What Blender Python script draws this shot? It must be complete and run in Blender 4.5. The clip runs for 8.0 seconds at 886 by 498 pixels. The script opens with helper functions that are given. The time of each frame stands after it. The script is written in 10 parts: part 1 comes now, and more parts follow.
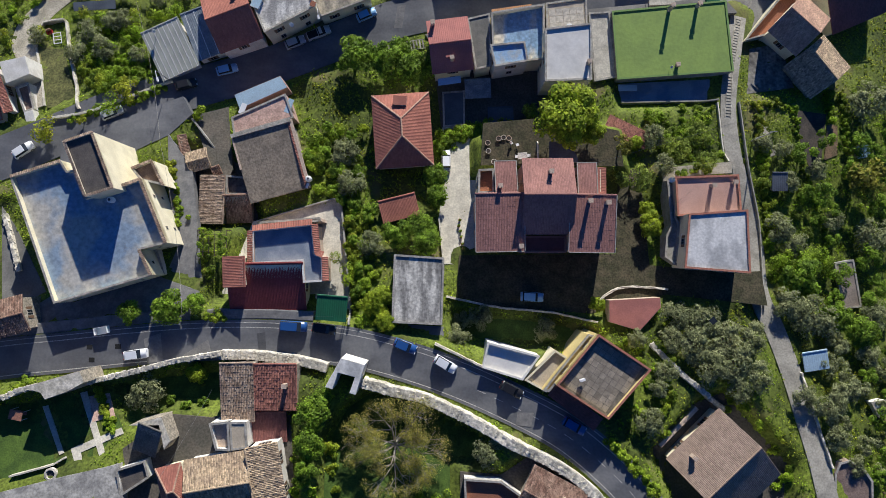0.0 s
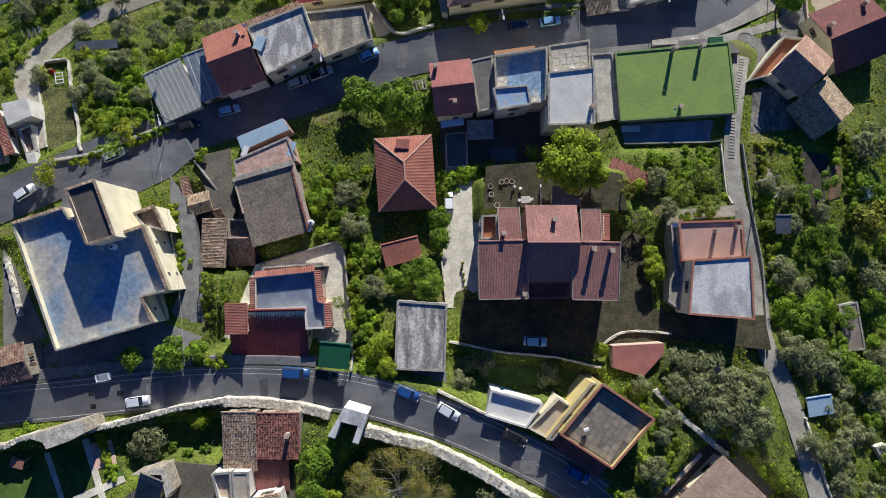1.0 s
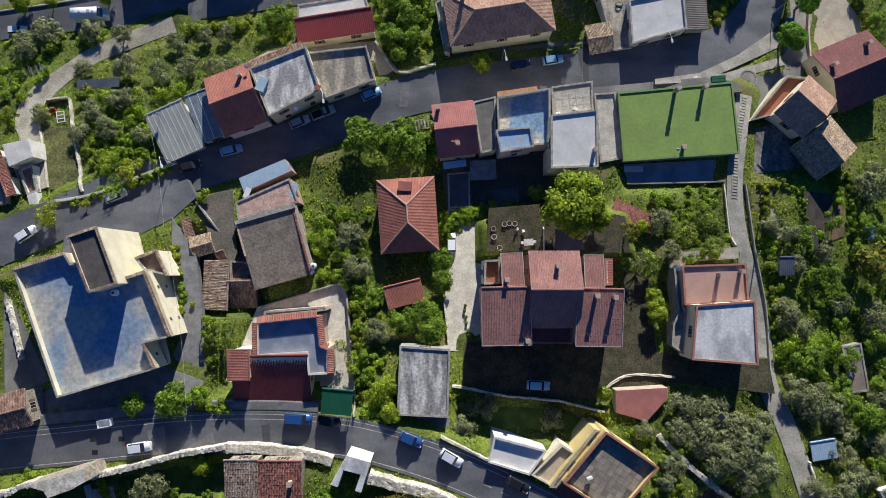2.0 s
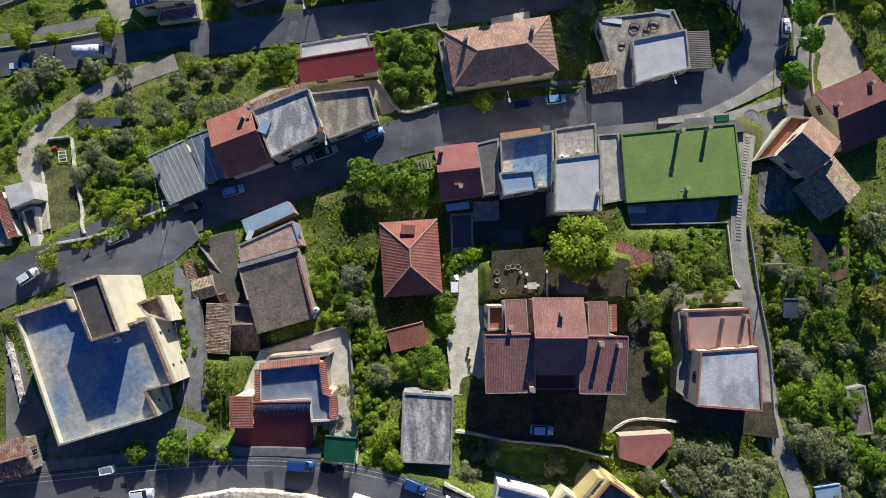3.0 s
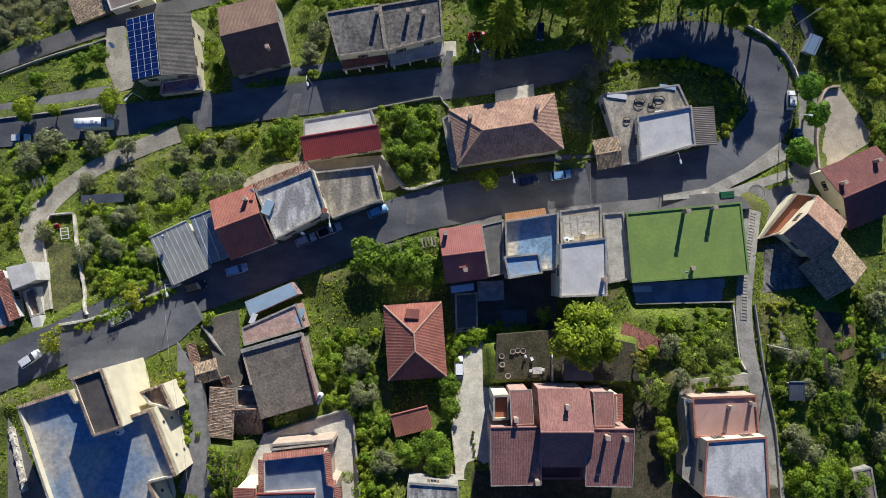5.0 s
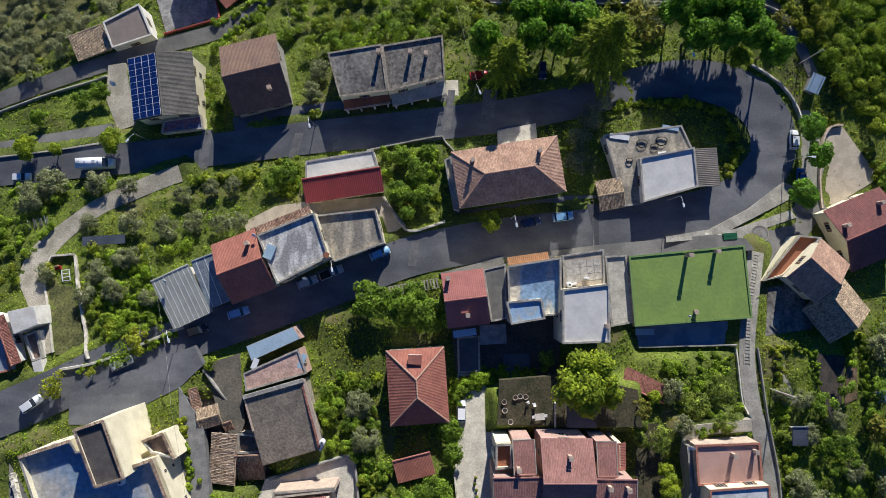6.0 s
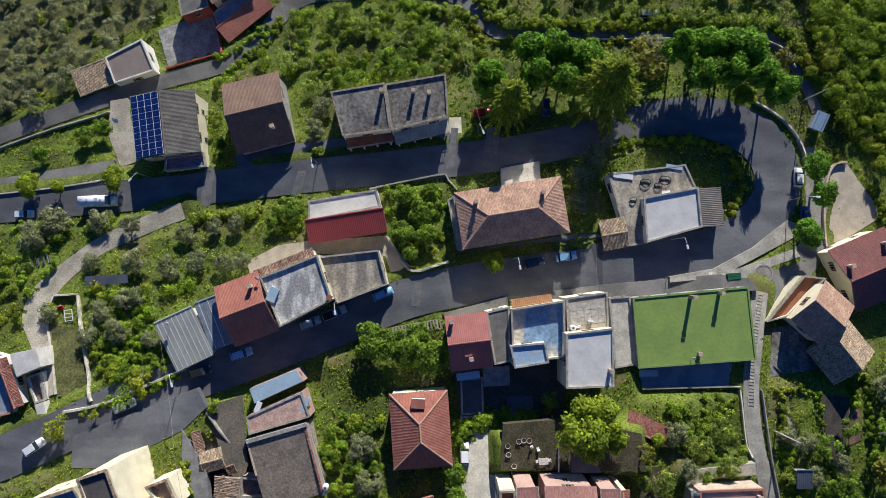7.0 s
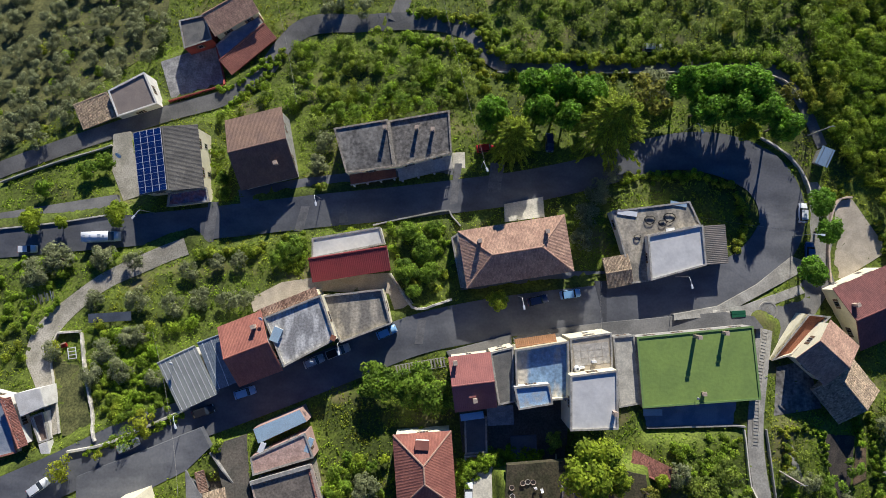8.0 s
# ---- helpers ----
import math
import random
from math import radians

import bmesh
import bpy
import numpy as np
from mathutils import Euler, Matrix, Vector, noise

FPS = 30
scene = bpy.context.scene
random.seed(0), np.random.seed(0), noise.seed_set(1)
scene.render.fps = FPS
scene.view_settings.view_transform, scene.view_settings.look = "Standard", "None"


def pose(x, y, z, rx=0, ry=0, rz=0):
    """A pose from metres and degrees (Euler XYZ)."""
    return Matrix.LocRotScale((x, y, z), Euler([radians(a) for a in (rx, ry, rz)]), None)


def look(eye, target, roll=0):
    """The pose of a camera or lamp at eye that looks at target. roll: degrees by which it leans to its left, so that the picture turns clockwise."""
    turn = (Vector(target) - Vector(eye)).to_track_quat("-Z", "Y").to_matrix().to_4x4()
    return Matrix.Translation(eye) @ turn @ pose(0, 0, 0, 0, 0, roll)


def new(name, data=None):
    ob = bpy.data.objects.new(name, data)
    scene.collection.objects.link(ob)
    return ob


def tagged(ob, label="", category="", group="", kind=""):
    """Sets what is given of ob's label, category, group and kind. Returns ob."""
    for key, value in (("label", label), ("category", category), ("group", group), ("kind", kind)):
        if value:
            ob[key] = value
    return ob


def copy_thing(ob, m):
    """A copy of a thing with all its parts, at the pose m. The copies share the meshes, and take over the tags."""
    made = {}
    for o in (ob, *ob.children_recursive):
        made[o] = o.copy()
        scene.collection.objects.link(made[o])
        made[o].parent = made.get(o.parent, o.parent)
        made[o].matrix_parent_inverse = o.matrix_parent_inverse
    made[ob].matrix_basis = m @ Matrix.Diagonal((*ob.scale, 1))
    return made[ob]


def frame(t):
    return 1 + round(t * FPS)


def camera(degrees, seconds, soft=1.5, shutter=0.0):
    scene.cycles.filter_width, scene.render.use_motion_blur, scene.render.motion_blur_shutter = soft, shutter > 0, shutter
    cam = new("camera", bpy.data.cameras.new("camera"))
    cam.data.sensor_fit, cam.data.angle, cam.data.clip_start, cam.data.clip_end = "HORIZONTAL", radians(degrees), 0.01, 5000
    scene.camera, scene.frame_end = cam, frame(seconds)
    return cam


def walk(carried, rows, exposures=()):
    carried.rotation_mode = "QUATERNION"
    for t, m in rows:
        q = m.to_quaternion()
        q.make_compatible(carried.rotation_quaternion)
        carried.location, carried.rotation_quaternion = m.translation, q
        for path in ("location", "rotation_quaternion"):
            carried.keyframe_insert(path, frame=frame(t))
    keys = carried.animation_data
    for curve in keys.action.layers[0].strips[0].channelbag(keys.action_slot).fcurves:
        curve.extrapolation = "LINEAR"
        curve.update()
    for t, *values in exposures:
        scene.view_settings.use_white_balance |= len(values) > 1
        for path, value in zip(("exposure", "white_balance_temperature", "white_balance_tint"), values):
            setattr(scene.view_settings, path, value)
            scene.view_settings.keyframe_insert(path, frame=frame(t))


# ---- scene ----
cam = camera(73.7, 8.0, soft=0.85)
# seconds, place, turn about x, y, z
PATH = [
    (0, 0.000, -0.000, 100.000, 2.100, 0.000, 0.000),
    (0.5, -0.278, 3.758, 99.988, 2.165, -0.006, -0.002),
    (1, -0.557, 7.739, 99.981, 2.231, -0.019, -0.005),
    (1.5, -0.803, 11.393, 99.979, 2.297, -0.036, -0.008),
    (3, -1.758, 22.939, 99.999, 2.472, -0.099, -0.018),
    (3.5, -2.007, 26.337, 100.015, 2.517, -0.119, -0.021),
    (4, -2.225, 30.195, 100.035, 2.553, -0.136, -0.024),
    (4.5, -2.447, 33.924, 100.060, 2.578, -0.149, -0.027),
    (6, -3.090, 46.195, 100.162, 2.570, -0.143, -0.031),
    (6.5, -3.287, 50.023, 100.205, 2.534, -0.121, -0.030),
    (7, -3.604, 54.250, 100.253, 2.478, -0.088, -0.028),
    (7.5, -3.886, 58.094, 100.306, 2.401, -0.040, -0.025),
    (8, -4.093, 62.000, 100.362, 2.300, 0.022, -0.020),
]
walk(cam, [(t, pose(*m)) for t, *m in PATH], exposures=[(0.0, 0.37, 5310, 15), (8.0, 0.37, 5310, 15)])

# ---- light: low spring sun over the lower side of the hill, clear sky ----
SUN_AZ, SUN_EL = 11.0, 17.5
world = bpy.data.worlds.new("sky")
scene.world = world
world.use_nodes = True
wn = world.node_tree
sky = wn.nodes.new("ShaderNodeTexSky")
sky.sky_type, sky.sun_disc = "NISHITA", False
sky.sun_elevation, sky.sun_rotation = radians(SUN_EL), radians(SUN_AZ)
wn.links.new(sky.outputs[0], wn.nodes["Background"].inputs[0])
wn.nodes["Background"].inputs[1].default_value = 0.058
sky.ozone_density, sky.dust_density, sky.altitude = 10.0, 0.0, 800.0
sun_lamp = bpy.data.lights.new("sun", "SUN")
sun_lamp.energy, sun_lamp.angle, sun_lamp.color = 5.4, radians(0.55), (1.0, 0.87, 0.63)
sun = new("sun", sun_lamp)
far = Vector((math.sin(radians(SUN_AZ)) * math.cos(radians(SUN_EL)), math.cos(radians(SUN_AZ)) * math.cos(radians(SUN_EL)), math.sin(radians(SUN_EL))))
sun.matrix_world = look(far * 300, (0, 0, 0))

# ---- materials ----
MATS = {}


def surface(name, col, col2=None, rough=0.85, scale=0.35, fine=5.0, grain=0.35, bump=0.25, metal=0.0, island=0.0, streak=0.0, spec=0.3, edge=0.12):
    """Two colours blended by broad stains, with fine grain, a little relief and, for separate pieces, a tone of their own."""
    m = bpy.data.materials.new(name)
    m.use_nodes = True
    nt = m.node_tree
    n, l = nt.nodes, nt.links
    bs = n["Principled BSDF"]
    bs.inputs["Roughness"].default_value, bs.inputs["Metallic"].default_value = rough, metal
    bs.inputs["Specular IOR Level"].default_value = spec
    col2 = col2 or tuple(c * 0.72 for c in col)
    geo = n.new("ShaderNodeNewGeometry")
    broad, small = n.new("ShaderNodeTexNoise"), n.new("ShaderNodeTexNoise")
    broad.inputs["Scale"].default_value, broad.inputs["Detail"].default_value = scale, 5
    small.inputs["Scale"].default_value, small.inputs["Detail"].default_value = fine, 3
    src = geo.outputs["Position"]
    if streak:
        mp = n.new("ShaderNodeMapping")
        mp.inputs["Scale"].default_value = (1.0, 1.0 / streak, 1.0)
        l.new(src, mp.inputs[0])
        l.new(mp.outputs[0], broad.inputs["Vector"])
    else:
        l.new(src, broad.inputs["Vector"])
    l.new(src, small.inputs["Vector"])
    ramp = n.new("ShaderNodeMapRange")
    ramp.inputs[1].default_value, ramp.inputs[2].default_value = 0.5 - edge, 0.5 + edge
    l.new(broad.outputs[0], ramp.inputs[0])
    mix = n.new("ShaderNodeMix")
    mix.data_type = "RGBA"
    mix.inputs[6].default_value, mix.inputs[7].default_value = (*col, 1), (*col2, 1)
    l.new(ramp.outputs[0], mix.inputs[0])
    tone = n.new("ShaderNodeMapRange")
    tone.inputs[1].default_value, tone.inputs[2].default_value = 0.3, 0.7
    tone.inputs[3].default_value, tone.inputs[4].default_value = 1 - grain, 1 + grain
    l.new(small.outputs[0], tone.inputs[0])
    last = tone.outputs[0]
    if island:
        own = n.new("ShaderNodeMapRange")
        own.inputs[3].default_value, own.inputs[4].default_value = 1 - island, 1 + island
        l.new(geo.outputs["Random Per Island"], own.inputs[0])
        mul = n.new("ShaderNodeMath")
        mul.operation = "MULTIPLY"
        l.new(last, mul.inputs[0])
        l.new(own.outputs[0], mul.inputs[1])
        last = mul.outputs[0]
    fin = n.new("ShaderNodeVectorMath")
    fin.operation = "SCALE"
    l.new(mix.outputs[2], fin.inputs[0])
    l.new(last, fin.inputs["Scale"])
    l.new(fin.outputs[0], bs.inputs["Base Color"])
    if bump:
        bp = n.new("ShaderNodeBump")
        bp.inputs["Strength"].default_value, bp.inputs["Distance"].default_value = bump, 0.08
        l.new(small.outputs[0], bp.inputs["Height"])
        l.new(bp.outputs[0], bs.inputs["Normal"])
    MATS[name] = m
    return m


def leaf_surface(name, col, col2, glow=0.3, drier=None):
    """Leaves: a green of its own for each, partly lit through, with drier stretches where a third colour is given."""
    m = surface(name, col, col2, rough=0.7, scale=0.5, fine=2.0, grain=0.25, bump=0.0, island=0.45, spec=0.25)
    nt = m.node_tree
    n, l = nt.nodes, nt.links
    tr, mx = n.new("ShaderNodeBsdfTranslucent"), n.new("ShaderNodeMixShader")
    bs = n["Principled BSDF"]
    if drier:
        wide, rg, hue = n.new("ShaderNodeTexNoise"), n.new("ShaderNodeMapRange"), n.new("ShaderNodeMix")
        wide.inputs["Scale"].default_value, wide.inputs["Detail"].default_value = 0.06, 3
        l.new(n.new("ShaderNodeNewGeometry").outputs["Position"], wide.inputs["Vector"])
        rg.inputs[1].default_value, rg.inputs[2].default_value = 0.46, 0.64
        l.new(wide.outputs[0], rg.inputs[0])
        hue.data_type = "RGBA"
        l.new(rg.outputs[0], hue.inputs[0])
        first = next(k for k in n if k.type == "MIX" and k != hue)
        hue.inputs[6].default_value, hue.inputs[7].default_value = (*col, 1), (*drier, 1)
        l.new(hue.outputs[2], first.inputs[6])
    l.new(bs.inputs["Base Color"].links[0].from_socket, tr.inputs[0])
    mx.inputs[0].default_value = glow
    l.new(bs.outputs[0], mx.inputs[1])
    l.new(tr.outputs[0], mx.inputs[2])
    l.new(mx.outputs[0], n["Material Output"].inputs[0])
    return m


# walls
surface("cream", (0.80, 0.735, 0.53), (0.70, 0.635, 0.45), scale=0.5, grain=0.07)
surface("white", (0.78, 0.75, 0.68), (0.64, 0.61, 0.54), scale=0.6, grain=0.1)
surface("yellow_wall", (0.70, 0.58, 0.25), (0.6, 0.48, 0.2), grain=0.1)
surface("stone", (0.40, 0.35, 0.27), (0.26, 0.23, 0.18), scale=1.2, fine=3, grain=0.4, bump=0.6)
surface("pale_stone", (0.66, 0.61, 0.51), (0.44, 0.41, 0.33), scale=0.6, fine=2.5, grain=0.3, bump=0.5, island=0.2)
surface("grey_render", (0.38, 0.36, 0.32), (0.27, 0.26, 0.23), scale=0.7, grain=0.2)
surface("faded_render", (0.58, 0.45, 0.34), (0.45, 0.36, 0.28), scale=0.8, grain=0.2)
surface("pink_render", (0.50, 0.33, 0.27), (0.4, 0.27, 0.22), grain=0.2)
surface("brick_wall", (0.38, 0.18, 0.12), (0.28, 0.14, 0.10), scale=2, grain=0.3)
surface("red_wall", (0.36, 0.08, 0.06), (0.25, 0.06, 0.05), grain=0.2)
# flat roofs and floors
surface("blue_membrane", (0.48, 0.46, 0.41), (0.26, 0.335, 0.43), scale=0.11, fine=1.5, grain=0.24, rough=0.55, edge=0.05)
surface("dark_felt", (0.13, 0.115, 0.10), (0.09, 0.08, 0.075), scale=0.6, grain=0.2)
surface("grey_felt", (0.22, 0.21, 0.18), (0.16, 0.155, 0.14), scale=0.6, grain=0.15)
surface("brown_paving", (0.26, 0.19, 0.15), (0.18, 0.13, 0.11), scale=0.9, grain=0.25)
surface("pale_concrete", (0.63, 0.59, 0.49), (0.45, 0.42, 0.35), scale=0.4, fine=3, grain=0.18)
surface("pink_tiles", (0.62, 0.43, 0.35), (0.46, 0.31, 0.25), scale=0.8, fine=3, grain=0.25)
# blue_floor: its blue stands for shade in the hall court and the sunken terrace
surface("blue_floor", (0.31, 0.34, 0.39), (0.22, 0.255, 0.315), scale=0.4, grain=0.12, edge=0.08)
surface("stained_concrete", (0.50, 0.44, 0.33), (0.26, 0.235, 0.19), scale=0.45, fine=2.2, grain=0.3, streak=2.5, edge=0.08)
surface("streaked_concrete", (0.60, 0.575, 0.51), (0.24, 0.23, 0.21), scale=0.8, fine=2.2, grain=0.35, streak=4, edge=0.09)
surface("mossy_concrete", (0.23, 0.21, 0.18), (0.13, 0.12, 0.105), scale=0.9, fine=2, grain=0.45)
surface("felt_roof", (0.27, 0.228, 0.175), (0.195, 0.165, 0.13), scale=0.5, fine=2.5, grain=0.35)
surface("rust_floor", (0.36, 0.15, 0.08), (0.26, 0.11, 0.07), grain=0.25)
surface("pink_floor", (0.54, 0.34, 0.275), (0.46, 0.28, 0.225), scale=0.3, grain=0.1)
surface("white_wash", (0.68, 0.67, 0.64), (0.42, 0.42, 0.41), scale=0.3, fine=2.5, grain=0.15, streak=2.0, edge=0.07)
surface("dark_paving", (0.20, 0.18, 0.15), (0.13, 0.12, 0.105), scale=0.5, fine=3, grain=0.25)
surface("tan_floor", (0.52, 0.45, 0.34), (0.42, 0.36, 0.27), scale=0.6, grain=0.15)
surface("stained_white", (0.66, 0.64, 0.59), (0.33, 0.32, 0.30), scale=0.7, fine=2.6, grain=0.3, streak=2.5, edge=0.08)
surface("peeling_blue", (0.25, 0.37, 0.52), (0.62, 0.57, 0.47), scale=0.28, fine=1.8, grain=0.3, streak=2.5, edge=0.05)
# roof box top: the blue of shade on a white surface, set as base colour
surface("shade_blue", (0.33, 0.48, 0.66), (0.42, 0.46, 0.48), scale=0.9, grain=0.2)
surface("pale_roof", (0.74, 0.72, 0.67), (0.58, 0.565, 0.53), scale=0.35, fine=1.5, grain=0.06, edge=0.2)
surface("green_paint", (0.27, 0.375, 0.085), (0.235, 0.33, 0.08), scale=0.25, fine=1.6, grain=0.08, rough=0.7)
surface("green_edge", (0.22, 0.34, 0.10), (0.2, 0.3, 0.09), grain=0.1)
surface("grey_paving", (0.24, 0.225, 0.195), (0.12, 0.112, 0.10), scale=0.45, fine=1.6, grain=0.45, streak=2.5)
surface("mural_floor", (0.30, 0.16, 0.19), (0.16, 0.20, 0.34), scale=0.7, fine=2, grain=0.35)
surface("brown_grey_roof", (0.30, 0.25, 0.21), (0.24, 0.20, 0.17), scale=0.4, grain=0.2)
surface("red_coping", (0.46, 0.20, 0.13), (0.36, 0.16, 0.11), scale=2, grain=0.25)
surface("weathered_coping", (0.46, 0.43, 0.37), (0.30, 0.28, 0.24), scale=0.8, fine=3, grain=0.25)
# tiles and sheets
surface("terracotta", (0.37, 0.19, 0.155), (0.30, 0.155, 0.13), scale=0.3, fine=6, grain=0.15, island=0.16)
surface("crimson_tile", (0.30, 0.07, 0.065), (0.25, 0.06, 0.055), scale=0.3, fine=6, grain=0.1, island=0.1)
surface("red_tile", (0.43, 0.175, 0.12), (0.35, 0.14, 0.10), scale=0.4, fine=6, grain=0.12, island=0.12)
surface("plum_tile", (0.25, 0.105, 0.09), (0.205, 0.09, 0.08), scale=0.4, fine=6, grain=0.12, island=0.14)
surface("old_tile", (0.36, 0.24, 0.17), (0.22, 0.13, 0.09), scale=0.7, fine=4, grain=0.3, island=0.38)
surface("ochre_tile", (0.50, 0.38, 0.24), (0.36, 0.27, 0.18), scale=0.7, fine=4, grain=0.3, island=0.40)
surface("bleached_tile", (0.42, 0.32, 0.23), (0.28, 0.20, 0.14), scale=0.7, fine=4, grain=0.3, island=0.36)
surface("mottled_tile", (0.38, 0.17, 0.12), (0.27, 0.12, 0.09), scale=0.7, fine=4, grain=0.3, island=0.36)
surface("brown_tile", (0.34, 0.25, 0.19), (0.27, 0.20, 0.15), scale=0.4, fine=6, grain=0.15, island=0.16)
surface("brown_tile2", (0.24, 0.155, 0.11), (0.19, 0.125, 0.095), scale=0.4, fine=6, grain=0.15, island=0.12)
surface("faded_tile", (0.53, 0.34, 0.23), (0.42, 0.26, 0.18), scale=0.5, fine=6, grain=0.2, island=0.22)
surface("grey_tile", (0.20, 0.185, 0.155), (0.145, 0.135, 0.115), scale=0.4, fine=6, grain=0.25, island=0.15)
surface("grey_sheet", (0.41, 0.42, 0.37), (0.33, 0.34, 0.30), scale=0.4, grain=0.12, rough=0.6)
surface("blue_grey_sheet", (0.26, 0.30, 0.33), (0.17, 0.20, 0.24), scale=0.8, grain=0.25, rough=0.6)
surface("blue_sheet", (0.42, 0.56, 0.66), (0.36, 0.48, 0.58), grain=0.12, rough=0.5)
surface("green_sheet", (0.02, 0.12, 0.055), (0.02, 0.10, 0.05), grain=0.1, rough=0.6)
surface("pink_sheet", (0.42, 0.17, 0.14), (0.34, 0.14, 0.12), scale=0.4, grain=0.12, island=0.05)
surface("red_sheet", (0.36, 0.07, 0.065), (0.30, 0.065, 0.06), grain=0.1, rough=0.6)
surface("brown_sheet", (0.27, 0.235, 0.19), (0.2, 0.18, 0.15), grain=0.2)
surface("dark_sheet", (0.10, 0.115, 0.14), (0.07, 0.08, 0.10), grain=0.2, rough=0.5)
surface("orange_cloth", (0.42, 0.22, 0.10), (0.32, 0.17, 0.08), grain=0.15)
# ground
surface("asphalt", (0.166, 0.168, 0.176), (0.108, 0.111, 0.122), scale=0.14, fine=2.2, grain=0.1, bump=0.08, streak=0.5)
surface("old_asphalt", (0.21, 0.205, 0.20), (0.15, 0.148, 0.148), scale=0.8, fine=3, grain=0.15, bump=0.1)
surface("fresh_asphalt", (0.085, 0.087, 0.095), (0.07, 0.072, 0.08), scale=0.8, fine=3, grain=0.12, bump=0.1)
surface("lane_asphalt", (0.20, 0.193, 0.178), (0.125, 0.122, 0.115), scale=0.2, fine=3, grain=0.14)
surface("path_concrete", (0.36, 0.34, 0.29), (0.25, 0.235, 0.20), scale=0.4, fine=3, grain=0.2)
surface("pale_paving", (0.36, 0.35, 0.33), (0.21, 0.205, 0.20), scale=0.5, fine=2.5, grain=0.3)
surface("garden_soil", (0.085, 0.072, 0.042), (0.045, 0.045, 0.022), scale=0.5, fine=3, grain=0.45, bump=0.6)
surface("bare_soil", (0.075, 0.062, 0.05), (0.045, 0.04, 0.034), scale=0.6, fine=4, grain=0.4, bump=0.6)
surface("brown_soil", (0.19, 0.125, 0.075), (0.11, 0.085, 0.045), scale=0.7, fine=4, grain=0.4, bump=0.6)
surface("gravel", (0.44, 0.40, 0.32), (0.30, 0.275, 0.21), scale=0.35, fine=4, grain=0.3)
surface("road_paint", (0.55, 0.54, 0.5), (0.33, 0.32, 0.3), scale=1.5, grain=0.25)
# dark enough to read as brownish shade on the yards it covers
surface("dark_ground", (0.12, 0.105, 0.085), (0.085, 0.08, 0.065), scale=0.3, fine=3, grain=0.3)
surface("dry_grass", (0.14, 0.14, 0.045), (0.065, 0.07, 0.022), scale=0.3, fine=2.5, grain=0.5, bump=0.6)
surface("lawn_grass", (0.075, 0.125, 0.018), (0.045, 0.08, 0.013), scale=0.5, fine=4, grain=0.3)
surface("metal", (0.45, 0.45, 0.44), rough=0.45, metal=0.8, grain=0.1, bump=0)
surface("lamp_white", (0.85, 0.85, 0.83), (0.8, 0.8, 0.78), grain=0.02, bump=0, rough=0.4)
surface("glass", (0.02, 0.025, 0.03), (0.03, 0.035, 0.04), rough=0.08, grain=0.02, bump=0, spec=0.6)
surface("solar_glass", (0.012, 0.035, 0.16), (0.012, 0.03, 0.13), rough=0.15, grain=0.05, bump=0, spec=0.5)
surface("rubber", (0.02, 0.02, 0.02), rough=0.8, grain=0.1, bump=0)
surface("frame_paint", (0.5, 0.46, 0.4), (0.4, 0.36, 0.3), grain=0.1)
surface("shutter_paint", (0.16, 0.10, 0.06), (0.12, 0.08, 0.05), grain=0.1)
surface("bark", (0.12, 0.095, 0.07), (0.08, 0.065, 0.05), scale=2, grain=0.3)
surface("pale_bark", (0.40, 0.36, 0.30), (0.28, 0.25, 0.2), scale=2, grain=0.25)
for paint_name, paint_col in {"white": (0.78, 0.79, 0.8), "silver": (0.42, 0.44, 0.45), "black": (0.02, 0.02, 0.022), "blue": (0.03, 0.09, 0.28), "skyblue": (0.25, 0.45, 0.68), "navy": (0.02, 0.035, 0.10), "red": (0.4, 0.02, 0.02)}.items():
    surface("paint_" + paint_name, paint_col, tuple(c * 0.95 for c in paint_col), rough=0.3, grain=0.03, bump=0, spec=0.5)
leaf_surface("leaf_broad", (0.27, 0.40, 0.025), (0.13, 0.21, 0.018), 0.4)
leaf_surface("leaf_lime", (0.40, 0.48, 0.02), (0.25, 0.33, 0.018), 0.4)
leaf_surface("leaf_olive", (0.33, 0.35, 0.16), (0.18, 0.20, 0.085), 0.3)
leaf_surface("leaf_pale", (0.38, 0.46, 0.06), (0.19, 0.25, 0.036), 0.4)
leaf_surface("leaf_yellow", (0.42, 0.45, 0.02), (0.28, 0.32, 0.02), 0.4)
leaf_surface("leaf_rust", (0.30, 0.29, 0.03), (0.17, 0.17, 0.025), 0.35)
leaf_surface("leaf_chestnut", (0.24, 0.43, 0.02), (0.12, 0.235, 0.015), 0.4)
leaf_surface("leaf_conifer", (0.42, 0.50, 0.03), (0.25, 0.31, 0.022), 0.4)
leaf_surface("leaf_twig", (0.46, 0.43, 0.08), (0.30, 0.27, 0.06), 0.3)
leaf_surface("leaf_weed", (0.37, 0.52, 0.022), (0.14, 0.21, 0.013), 0.4, (0.42, 0.43, 0.03))


